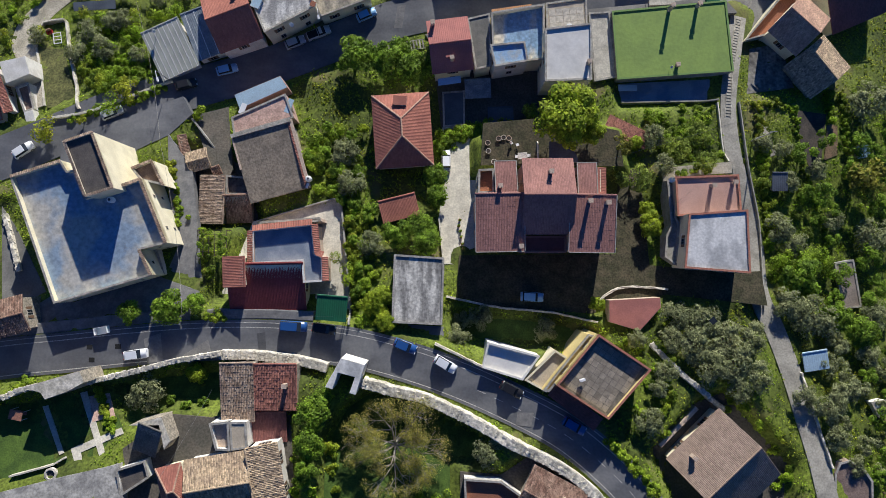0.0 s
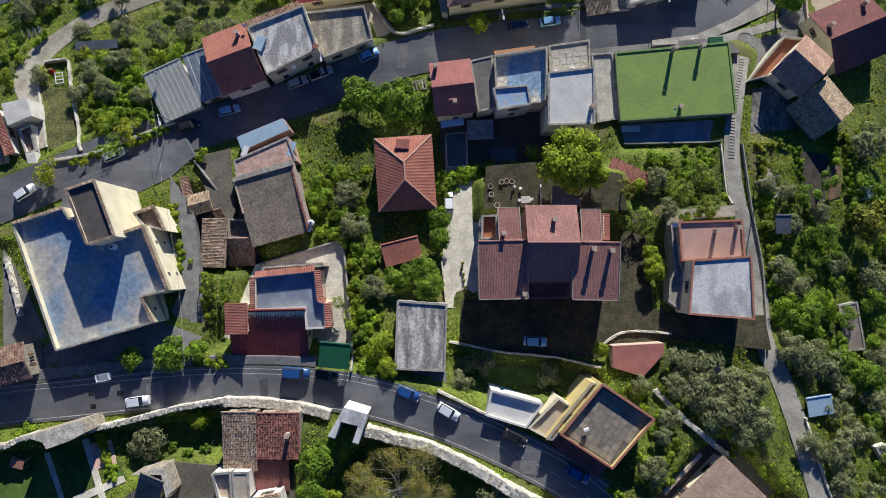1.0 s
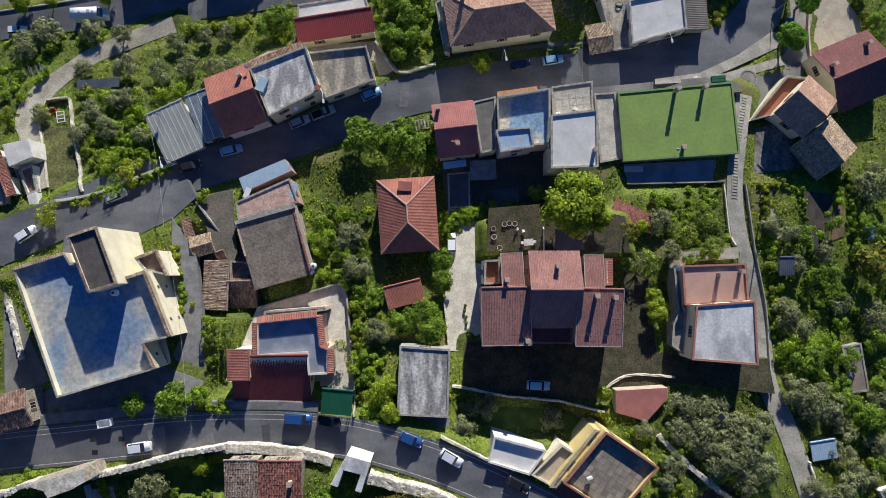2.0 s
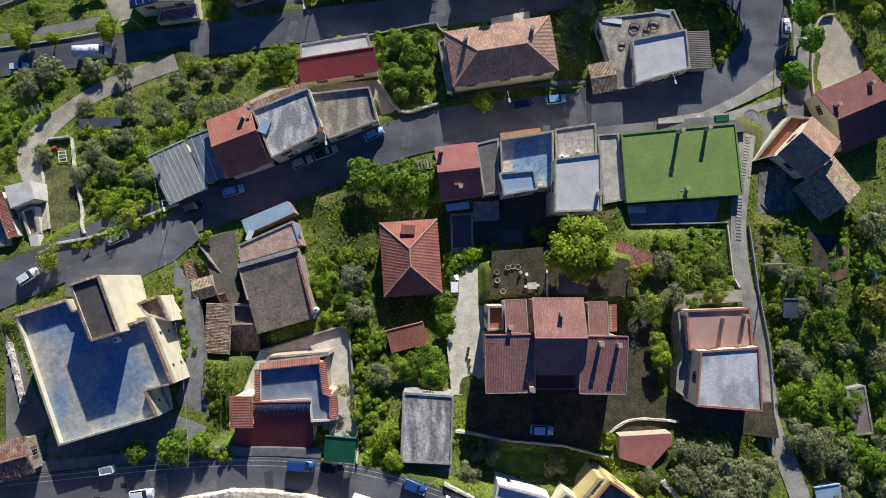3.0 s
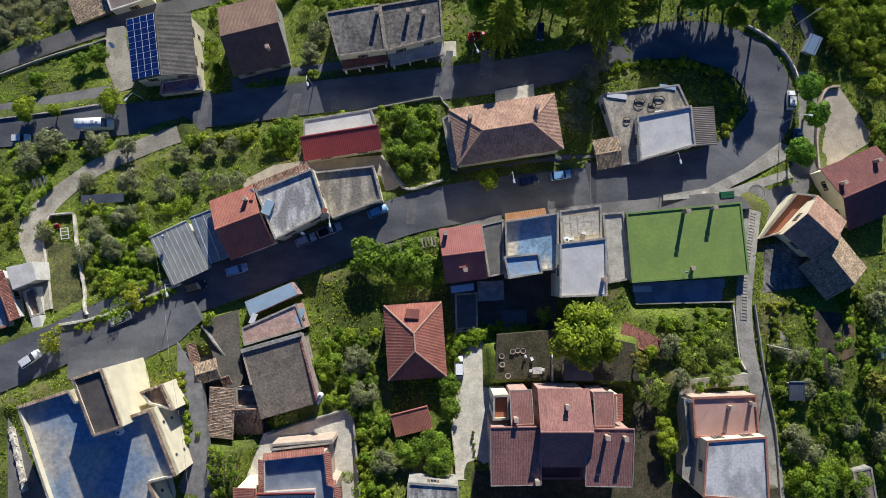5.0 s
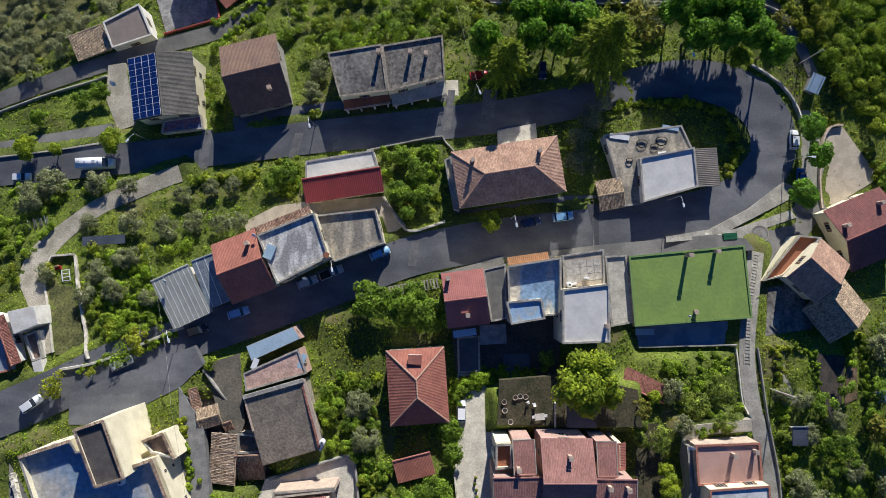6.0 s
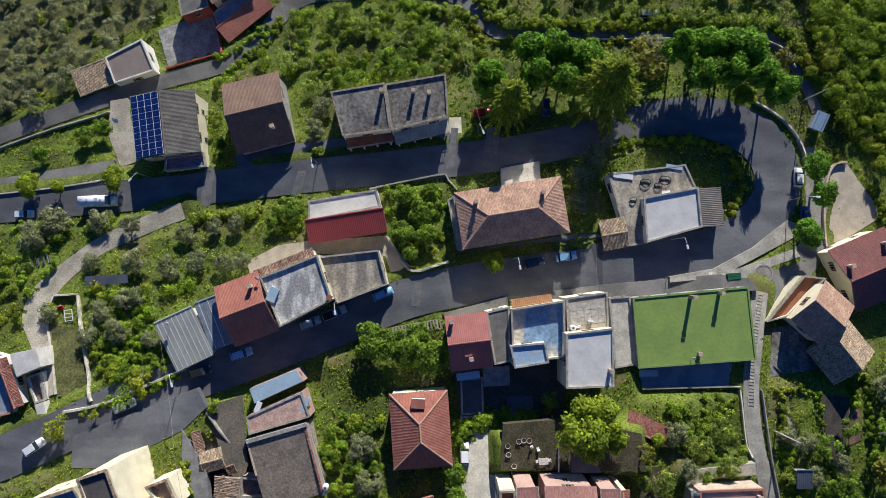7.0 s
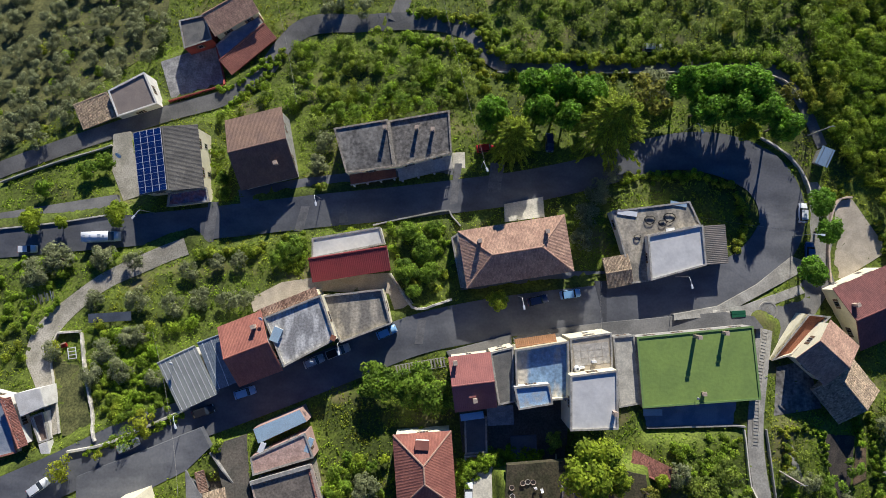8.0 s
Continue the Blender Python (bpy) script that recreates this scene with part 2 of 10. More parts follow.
def hill_material():
    """Rough meadow: greens, dry straw and bare earth by noise at several sizes."""
    m = surface("meadow", (0.145, 0.185, 0.02), (0.065, 0.085, 0.013), scale=0.12, fine=2.2, grain=0.5, bump=0.6)
    n, l = m.node_tree.nodes, m.node_tree.links
    bs = n["Principled BSDF"]
    old = bs.inputs["Base Color"].links[0].from_socket
    geo = n.new("ShaderNodeNewGeometry")
    dry = n.new("ShaderNodeTexNoise")
    dry.inputs["Scale"].default_value, dry.inputs["Detail"].default_value = 0.09, 6
    l.new(geo.outputs["Position"], dry.inputs["Vector"])
    rg = n.new("ShaderNodeMapRange")
    rg.inputs[1].default_value, rg.inputs[2].default_value = 0.58, 0.72
    l.new(dry.outputs[0], rg.inputs[0])
    mx = n.new("ShaderNodeMix")
    mx.data_type = "RGBA"
    l.new(rg.outputs[0], mx.inputs[0])
    l.new(old, mx.inputs[6])
    mx.inputs[7].default_value = (0.19, 0.16, 0.07, 1)
    l.new(mx.outputs[2], bs.inputs["Base Color"])
    return m


hill_material()


def slab_surface(name, col, spread=0.25):
    """Loose slabs: each has a tone of its own."""
    m = surface(name, col, rough=0.85, scale=1.5, fine=6, grain=0.2)
    n, l = m.node_tree.nodes, m.node_tree.links
    bs = n["Principled BSDF"]
    old = bs.inputs["Base Color"].links[0].from_socket
    info, rg, sc = n.new("ShaderNodeObjectInfo"), n.new("ShaderNodeMapRange"), n.new("ShaderNodeVectorMath")
    rg.inputs[3].default_value, rg.inputs[4].default_value = 1 - spread, 1 + spread
    sc.operation = "SCALE"
    l.new(info.outputs["Random"], rg.inputs[0])
    l.new(old, sc.inputs[0])
    l.new(rg.outputs[0], sc.inputs["Scale"])
    l.new(sc.outputs[0], bs.inputs["Base Color"])


slab_surface("dark_paving_slab", (0.34, 0.295, 0.23), 0.2)
slab_surface("grey_paving_slab", (0.21, 0.195, 0.165), 0.35)
slab_surface("tan_floor_slab", (0.60, 0.555, 0.47), 0.05)
slab_surface("pale_step", (0.44, 0.41, 0.34))

# The hillside: a broad slope with small hills, cut by level roads and yards.
BASE = (-5.59, -2.02, -10.54, -1.30, 2.25, 0.48)
HILLS = [(9, -24, 0.8), (59, -21, 3.7), (43, -20, 2.1), (0, -16, 1.2), (-43, -12, -2.1), (-48, -11, -0.7), (16, -5, -1.6), (5, 3, -0.8), (-18, 4, -1.5), (58, 27, 1.6), (-24, 33, -2.2), (55, 34, 2.2), (-82, 38, 2.1), (-75, 48, 1.5), (-15, 51, 1.4), (21, 58, -0.6), (77, 64, -1.5), (-14, 64, 1.2), (-54, 67, -1.4), (-20, 73, 1.0), (-73, 87, 1.7), (-55, 107, -3.1), (66, 102, 3.1), (33, 107, -0.9), (82, 72, -1.6), (77, -2, -3.5), (68, -15, -2.0), (-12, 13, -4.3), (-10, 20, -3.2), (-17, 24, -2.8), (-49, 18, 2.2), (-62, -13, -2.0), (-76, -14, -2.0)]
ROADS = {
    "lower": [(-116.0, -20.3, 7.0), (-95.6, -18.0, 7.0), (-76.6, -15.3, 7.0), (-64.9, -14.1, 7.0), (-53.2, -12.9, 7.0), (-41.6, -12.1, 7.0), (-29.9, -12.1, 7.0), (-18.0, -13.0, 7.0), (-8.2, -15.1, 7.0), (1.5, -18.2, 7.0), (11.1, -22.3, 7.0), (20.6, -27.2, 7.0), (27.9, -33.0, 7.0), (32.7, -38.3, 7.0), (35.5, -45.1, 7.0), (36.9, -52.8, 7.0)],
    "middle": [(-127.6, 1.9, 6.5), (-106.5, 11.6, 6.5), (-86.0, 20.0, 8.0), (-75.8, 24.4, 8.0), (-62.8, 30.5, 8.0), (-52.7, 33.9, 8.0), (-42.6, 37.3, 7.8), (-32.0, 41.1, 7.6), (-20.0, 45.8, 7.6), (-9.0, 50.0, 7.8), (3.2, 52.6, 8.0), (15.5, 54.3, 8.0), (29.0, 55.8, 8.0), (42.6, 57.8, 8.2), (53.2, 60.4, 8.4), (60.3, 64.4, 9.0), (65.2, 70.5, 9.4), (65.6, 76.9, 9.6), (62.1, 82.4, 9.6), (55.0, 85.9, 9.0), (47.0, 87.2, 8.0), (38.9, 86.4, 7.0), (30.6, 83.8, 6.6), (16.4, 80.4, 6.8), (3.5, 78.3, 6.8), (-13.8, 76.2, 6.8), (-30.2, 74.7, 6.8), (-47.1, 73.0, 6.8), (-61.5, 71.6, 6.6), (-79.5, 70.0, 6.6), (-98.5, 68.4, 6.4), (-126.3, 66.8, 6.0), (-156.1, 63.7, 6.0)],
    "lane": [(-57.4, 67.5, 3.6), (-61.0, 66.2, 3.6), (-66.3, 63.8, 3.6), (-72.8, 60.6, 3.4), (-77.9, 56.6, 3.4), (-83.0, 51.1, 4.4), (-84.0, 46.2, 5.4), (-82.4, 42.4, 4.4), (-79.4, 36.2, 2.6), (-77.4, 31.5, 1.6)],
    "top_lane": [(-118.6, 77.6, 3.6), (-105.7, 83.9, 3.6), (-92.5, 88.5, 3.6), (-79.8, 92.7, 3.6), (-65.2, 97.7, 3.6), (-52.8, 101.4, 3.6), (-45.5, 106.4, 3.8), (-41.3, 112.6, 4.0), (-36.9, 117.2, 4.5), (-31.6, 118.6, 4.5), (-22.4, 117.9, 4.0), (-14.7, 117.9, 4.0), (-4.6, 117.0, 3.8), (2.2, 114.1, 3.6), (5.8, 109.0, 3.4), (10.1, 106.6, 3.2), (17.3, 106.1, 3.2), (40.1, 106.1, 3.2), (57.3, 105.4, 3.0), (65.4, 104.1, 3.0), (69.3, 100.1, 2.4), (72.2, 94.8, 2.2), (75.2, 88.3, 2.2)],
    "top_branch": [(-14.7, 117.9, 3.4), (-13.2, 122.0, 3.4), (-11.0, 128.7, 3.4), (-7.2, 138.5, 3.4)],
    "side_path": [(59.2, 50.9, 3.2), (56.7, 40.9, 3.0), (54.9, 31.5, 3.0), (55.1, 22.5, 3.0), (56.9, 13.8, 3.0), (58.3, 5.2, 3.2), (58.1, -4.2, 3.6), (60.4, -10.9, 3.6), (62.4, -18.3, 3.6), (64.0, -26.0, 3.6), (65.5, -33.5, 3.6), (66.5, -40.8, 3.6), (68.6, -49.8, 3.6)],
}
YARDS = {
    "driveway": ([(0.4, 26.3), (7.0, 27.0), (7.1, 19.3), (6.2, 14.3), (5.8, 4.1), (3.2, 1.2), (0.1, 1.2), (-0.8, 9.9), (0.2, 16.5)], 0.8, 0.0),
    "forecourt": ([(2.9, 2.8), (31.6, 3.0), (32.7, 19.0), (36.7, 19.0), (37.6, 1.0), (53.7, -0.3), (57.7, -0.1), (58.4, -6.3), (40.2, -4.3), (26.8, -7.7), (9.6, -6.6), (2.4, -4.8)], 0.55, 0.0),
    "red_house_yard": ([(-35.2, 9.1), (-20.5, 13.5), (-19.3, 13.3), (-16.4, -9.4), (-41.5, -10.7), (-41.6, -6.5), (-39.2, -2.1)], 0.5, -1.8),
    "alley": ([(-51.6, 25.7), (-46.5, 18.8), (-44.6, 8.2), (-42.0, -8.0), (-50.9, -9.7), (-50.3, -3.1), (-47.6, 5.0), (-50.2, 13.4)], 0.9, 0.0),
    "back_alley": ([(-82.0, 12.0), (-78.7, 8.2), (-68.8, -6.9), (-71.2, -11.9), (-77.3, -12.5)], 0.9, 0.0),
    "blue_court": ([(34.1, 36.4), (54.2, 37.5), (53.4, 32.7), (34.8, 32.3)], 0.2, -1.5),
    "house_court": ([(60.5, 43.7), (66.7, 45.0), (68.9, 35.9), (59.3, 34.5)], 0.4, 0.0),
    "cream_slab": ([(77.7, 76.8), (81.3, 77.4), (87.6, 67.6), (86.8, 65.6), (75.9, 59.3)], 0.6, 0.0),
    "junction": ([(54.8, 55.0), (68.9, 60.0), (74.8, 67.0), (76.0, 60.0), (70.3, 53.3), (64.9, 50.6), (59.0, 43.7), (55.7, 49.1)], 0.9, 0.0),
    "top_court": ([(-68.9, 110.4), (-56.6, 114.7), (-53.6, 104.5), (-65.7, 100.8)], 0.3, 0.0),
    "row_apron": ([(-42.6, 56.9), (-36.4, 60.1), (-31.2, 60.9), (-14.7, 62.0), (-9.3, 55.1), (-13.2, 53.3), (-14.9, 57.9), (-29.4, 58.4), (-41.8, 54.2)], 0.5, 0.0),
    "parking_strip": ([(-108.6, 73.8), (-73.7, 78.7), (-72.4, 75.0), (-107.7, 71.0)], 0.9, 0.0),
    "dish_yard": ([(-76.4, 92.4), (-72.7, 93.0), (-68.8, 78.7), (-72.7, 77.4), (-76.0, 84.4)], 0.5, 0.0),
    "house_fronts": ([(-47.1, 79.4), (-34.3, 81.6), (-25.8, 82.6), (-2.3, 84.6), (-1.1, 80.7), (-25.6, 78.1), (-46.1, 75.2)], 0.7, 0.0),
    "lawn": ([(-80.3, -23.8), (-69.0, -22.5), (-57.9, -20.2), (-54.4, -26.8), (-60.0, -34.0), (-76.7, -36.4)], 1.0, -2.1),
    "walled_garden": ([(-56.0, -20.2), (-38.7, -16.3), (-37.8, -24.2), (-45.7, -24.8), (-53.4, -26.8)], 1.0, -3.2),
    "crop_garden": ([(-12.8, -21.5), (-3.2, -23.5), (7.1, -28.7), (4.7, -36.7), (1.4, -43.2), (-19.9, -42.8), (-19.9, -29.7), (-16.4, -23.7)], 1.0, -4.2),
    "lawn_path": ([(-62.6, -21.1), (-61.5, -20.8), (-56.3, -31.1), (-57.2, -31.5)], 1.0, -1.9),
    "lawn_walk": ([(-68.7, -23.3), (-67.8, -23.1), (-63.5, -30.5), (-64.2, -30.8)], 1.0, -1.9),
    "lawn_cross": ([(-62.4, -29.8), (-54.6, -26.6), (-54.0, -27.5), (-61.5, -30.8)], 1.0, -1.92),
    "lawn_spur": ([(-62.4, -30.0), (-61.0, -29.6), (-59.5, -33.5), (-60.3, -34.0)], 1.0, -1.9),
    "patio": ([(-60.9, -21.6), (-57.5, -21.1), (-55.9, -24.8), (-59.6, -25.7)], 1.0, -1.88),
    "low_paving": ([(-74.8, -36.8), (-63.2, -34.0), (-53.5, -31.9), (-51.4, -40.4), (-73.0, -42.6)], 0.6, -1.6),
    "hall_pavement": ([(9.2, 50.0), (28.8, 52.3), (51.2, 54.3), (56.9, 53.4), (58.4, 51.2), (33.5, 48.9), (19.7, 47.8), (9.2, 46.7)], 0.9, 0.0),
    "link_pavement": ([(-3.5, 46.7), (9.2, 50.0), (9.2, 46.7), (-2.4, 44.8)], 0.9, 0.0),
    "hip_pavement": ([(-0.7, 58.8), (22.6, 62.3), (28.3, 62.3), (53.7, 64.4), (53.5, 62.3), (26.9, 58.7), (-0.1, 56.8)], 0.9, 0.0),
    "row_front": ([(-54.2, 35.9), (-47.5, 38.8), (-35.4, 43.4), (-24.3, 48.0), (-14.3, 51.7), (-12.9, 50.2), (-24.4, 46.0), (-35.3, 41.7), (-47.8, 37.0), (-53.6, 34.3)], 0.9, 0.0),
    "tower_front": ([(-71.5, 18.9), (-71.8, 24.4), (-66.2, 26.6), (-58.5, 29.5), (-49.4, 33.1), (-47.4, 29.6), (-51.6, 25.5), (-57.5, 22.6), (-57.5, 18.8)], 0.45, 0.1),
    "old_yard": ([(-47.4, 29.6), (-41.3, 31.5), (-39.4, 19.0), (-40.3, 15.7), (-43.4, 18.9), (-45.1, 23.1)], 0.9, 0.0),
    "lower_verge": ([(-83.2, -13.1), (-71.5, -11.5), (-68.3, -6.9), (-51.7, -2.1), (-49.4, -4.1), (-43.0, -8.2), (-38.1, -8.0), (-37.9, -10.1), (-52.4, -11.6), (-76.8, -14.6)], 0.9, 0.0),
    "lower_verge_b": ([(-23.7, -8.8), (-16.2, -9.5), (-9.3, -9.2), (0.1, -9.8), (0.1, -12.8), (-9.3, -11.1), (-16.2, -10.5), (-23.7, -9.8)], 0.9, 0.0),
    "stone_terrace": ([(40.5, 18.8), (43.6, 19.2), (53.2, 20.1), (53.2, 18.0), (43.5, 17.3), (41.8, 15.2), (40.3, 15.7)], 0.3, 2.2),
    "grove_floor": ([(-130.7, 150.9), (-71.1, 144.0), (-69.3, 125.7), (-70.4, 113.4), (-82.5, 105.9), (-90.5, 99.4), (-95.5, 92.9), (-112.8, 87.5)], 1.0, 0.0),
    "back_garden": ([(7.4, 27.2), (19.7, 28.2), (32.3, 25.6), (32.9, 19.0), (6.9, 19.3)], 0.3, 4.6),
    "brown_house_yard": ([(36.5, -31.0), (44.9, -23.4), (49.8, -21.7), (60.9, -34.1), (59.4, -45.5), (42.3, -44.5)], 0.3, -4.2),
    "corner_yard": ([(2.9, -33.7), (9.8, -34.2), (15.1, -30.9), (25.9, -37.1), (25.2, -45.7), (2.8, -44.8)], 0.3, -2.6),
    "cottage_yard": ([(-49.4, 23.0), (-43.9, 23.1), (-37.4, 19.5), (-34.7, 9.5), (-44.6, 8.4), (-47.4, 15.6)], 0.3, -2.2),
    "village_yard": ([(-53.7, -29.8), (-45.8, -24.2), (-39.1, -24.8), (-32.7, -23.3), (-25.8, -23.6), (-24.2, -42.8), (-51.3, -42.7)], 0.4, -1.8),
    "soil_plot": ([(68.6, 31.2), (75.1, 30.6), (74.3, 26.0), (73.4, 21.6), (71.2, 18.3), (69.2, 24.2)], 1.0, 0.0),
    "brown_plot": ([(75.2, 28.9), (77.4, 28.3), (77.0, 22.5), (74.0, 21.4)], 1.0, 0.0),
    "garden_strip": ([(60.2, 31.6), (61.6, 31.4), (63.9, 22.2), (62.6, 21.8)], 1.0, 0.0),
    "field_strip": ([(-80.4, 44.4), (-75.4, 44.0), (-69.9, 31.2), (-76.0, 31.3)], 1.0, 0.0),
    "hip_court": ([(8.4, 76.0), (16.4, 77.6), (16.6, 73.4), (8.4, 72.3)], 0.8, 0.0),
    "hall_slab": ([(49.2, 54.7), (53.5, 54.3), (51.5, 52.6), (48.3, 52.3)], 0.9, 0.03),
    "steps_yard": ([(-2.2, 87.0), (0.4, 87.1), (0.5, 83.2), (-2.0, 82.9)], 0.8, 0.0),
    "bend_pavement": ([(71.6, 80.8), (71.8, 69.3), (68.6, 60.0), (73.2, 58.9), (76.4, 68.3), (76.0, 77.7), (74.1, 80.9)], 0.9, 0.06),
    "kerb_apron": ([(49.9, 54.5), (55.7, 55.5), (68.0, 59.5), (69.0, 57.9), (59.0, 54.7), (55.8, 52.8), (49.5, 53.3)], 0.9, 0.06),
    "bend_kerb": ([(41.1, 53.8), (50.4, 55.4), (59.1, 59.7), (67.2, 65.4), (69.4, 64.5), (67.8, 61.6), (60.1, 57.9), (51.0, 53.6), (41.0, 52.7)], 0.9, 0.08),
    "lower_grass": ([(2.2, -7.6), (9.6, -8.6), (19.5, -9.6), (27.0, -11.4), (22.5, -12.6), (16.0, -12.6), (7.0, -12.4), (3.0, -10.8)], 0.6, -3.2),
    "wing_front": ([(-40.6, -6.6), (-24.2, -6.6), (-23.8, -9.6), (-40.8, -9.2)], 1.0, 0.25),
    "apartment_court": ([(-76.0, -9.0), (-68.8, -4.0), (-65.4, -5.6), (-50.6, -1.0), (-43.0, -3.6), (-42.4, -9.6), (-52.0, -10.6), (-70.0, -12.6)], 1.0, 0.3),
    "dark_yard": ([(-1.6, 39.9), (20.0, 39.7), (19.3, 25.9), (7.2, 26.6), (-0.4, 27.8)], 0.4, 0.0),
}


def base_z(x, y):
    x, y = np.clip(np.asarray(x, float), -125, 125), np.clip(np.asarray(y, float), -75, 160)
    u, v = x / 50, y / 50
    a, b, c, d, e, f = BASE
    z = a + b * u + c * v + d * u * u + e * u * v + f * v * v
    top, low = 0.0, 0.25
    for hx, hy, dz in HILLS:
        k = np.exp(-((x - hx) ** 2 + (y - hy) ** 2) / 450)
        top, low = top + k * dz, low + k
    return z + top / low


def near_line(x, y, pts):
    """Distance to a line of points (x, y, width), the width there and the nearest place."""
    best = np.full(np.shape(x), 1e9)
    half, px, py = np.zeros_like(best), np.zeros_like(best), np.zeros_like(best)
    for (ax, ay, aw), (bx, by, bw) in zip(pts, pts[1:]):
        dx, dy = bx - ax, by - ay
        s = np.clip(((x - ax) * dx + (y - ay) * dy) / (dx * dx + dy * dy + 1e-9), 0, 1)
        qx, qy = ax + s * dx, ay + s * dy
        dist = np.hypot(x - qx, y - qy)
        w = dist < best
        best, half, px, py = np.where(w, dist, best), np.where(w, (aw + s * (bw - aw)) / 2, half), np.where(w, qx, px), np.where(w, qy, py)
    return best, half, px, py


def in_poly(x, y, poly):
    """Signed distance to a polygon, negative inside."""
    best, inside = np.full(np.shape(x), 1e9), np.zeros(np.shape(x), bool)
    for (ax, ay), (bx, by) in zip(poly, poly[1:] + poly[:1]):
        dx, dy = bx - ax, by - ay
        s = np.clip(((x - ax) * dx + (y - ay) * dy) / (dx * dx + dy * dy + 1e-9), 0, 1)
        best = np.minimum(best, np.hypot(x - ax - s * dx, y - ay - s * dy))
        cross = (ay > y) != (by > y)
        t = (y - ay) / (by - ay if by != ay else 1e-9)
        inside ^= cross & (x < ax + t * dx)
    return np.where(inside, -best, best)


PLANES = {}


def yard_z(name, x, y):
    if name not in PLANES:
        poly, follow, lift = YARDS[name]
        cx, cy = sum(p[0] for p in poly) / len(poly), sum(p[1] for p in poly) / len(poly)
        gx = (float(base_z(cx + 4, cy)) - float(base_z(cx - 4, cy))) / 8
        gy = (float(base_z(cx, cy + 4)) - float(base_z(cx, cy - 4))) / 8
        PLANES[name] = cx, cy, float(base_z(cx, cy)) + lift, follow * gx, follow * gy
    cx, cy, z, gx, gy = PLANES[name]
    return z + gx * (x - cx) + gy * (y - cy)


def ground_z(x, y):
    x, y = np.asarray(x, float), np.asarray(y, float)
    z = base_z(x, y)
    for name, (poly, follow, lift) in YARDS.items():
        k = np.clip(1 - (in_poly(x, y, poly) - 0.3) / 1.6, 0, 1)
        z = z * (1 - k) + (yard_z(name, x, y) - 0.12) * k
    for pts in ROADS.values():
        dist, half, px, py = near_line(x, y, pts)
        k = np.clip(1 - (dist - half - 0.3) / 2.2, 0, 1)
        k = k * k * (3 - 2 * k)
        z = z * (1 - k) + (base_z(px, py) - 0.12) * k
    return z


LINES_X, LINES_Y = np.arange(-150, 150.1, 0.5), np.arange(-100, 180.1, 0.5)
HEIGHTS = ground_z(*np.meshgrid(LINES_X, LINES_Y))


def gz(x, y):
    """The ground's height at one place."""
    u, v = min(max((x + 150) * 2, 0), 598.9), min(max((y + 100) * 2, 0), 558.9)
    i, j = int(u), int(v)
    u, v = u - i, v - j
    return float((HEIGHTS[j, i] * (1 - u) + HEIGHTS[j, i + 1] * u) * (1 - v) + (HEIGHTS[j + 1, i] * (1 - u) + HEIGHTS[j + 1, i + 1] * u) * v)


# ---- building blocks ----
FOOT = []


def mesh_from(name, verts, faces, material, smooth=False):
    me = bpy.data.meshes.new(name)
    me.from_pydata(verts, [], faces)
    me.materials.append(MATS[material])
    if smooth:
        me.shade_smooth()
    return me


def part(name, me, parent, label=""):
    ob = new(name, me)
    ob.parent = parent
    if label:
        tagged(ob, label)
    return ob


def thing(name, label, category, x, y, z, rot=0.0, group="", kind=""):
    ob = new(name)
    ob.matrix_world = pose(x, y, z, 0, 0, rot)
    return tagged(ob, label, category, group, kind)


def box(verts, faces, c, s, taper=1.0):
    """Adds a box of size s round c; its top is scaled by taper."""
    i = len(verts)
    for dz, k in ((-0.5, 1.0), (0.5, taper)):
        for dx, dy in ((-0.5, -0.5), (0.5, -0.5), (0.5, 0.5), (-0.5, 0.5)):
            verts.append((c[0] + dx * s[0] * k, c[1] + dy * s[1] * k, c[2] + dz * s[2]))
    faces += [(i + 3, i + 2, i + 1, i), (i + 4, i + 5, i + 6, i + 7)]
    faces += [(i + a, i + (a + 1) % 4, i + 4 + (a + 1) % 4, i + 4 + a) for a in range(4)]


def boxes(name, items, material):
    verts, faces = [], []
    for it in items:
        box(verts, faces, *it)
    return mesh_from(name, verts, faces, material)


def bevelled(name, c, s, material, width=0.05, taper=1.0):
    bm = bmesh.new()
    verts, faces = [], []
    box(verts, faces, c, s, taper)
    vs = [bm.verts.new(v) for v in verts]
    for f in faces:
        bm.faces.new([vs[i] for i in f])
    bmesh.ops.bevel(bm, geom=bm.edges[:], offset=width, segments=2, affect="EDGES")
    me = bpy.data.meshes.new(name)
    bm.to_mesh(me)
    bm.free()
    me.materials.append(MATS[material])
    return me


def inset(poly, t):
    """The polygon (counter-clockwise) moved inwards by t."""
    out, n = [], len(poly)
    for i in range(n):
        p0, p1, p2 = Vector(poly[i - 1]), Vector(poly[i]), Vector(poly[(i + 1) % n])
        d1, d2 = (p1 - p0).normalized(), (p2 - p1).normalized()
        n1, n2 = Vector((-d1.y, d1.x)), Vector((-d2.y, d2.x))
        b = n1 + n2
        k = t * 2 / max(b.length_squared, 0.6)
        out.append((p1.x + b.x * k, p1.y + b.y * k))
    return out


def prism(verts, faces, poly, z0, z1, cap=True):
    i, n = len(verts), len(poly)
    verts += [(x, y, z0) for x, y in poly] + [(x, y, z1) for x, y in poly]
    faces += [(i + a, i + (a + 1) % n, i + n + (a + 1) % n, i + n + a) for a in range(n)]
    if cap:
        faces += [tuple(i + n + a for a in range(n)), tuple(i + n - 1 - a for a in range(n))]


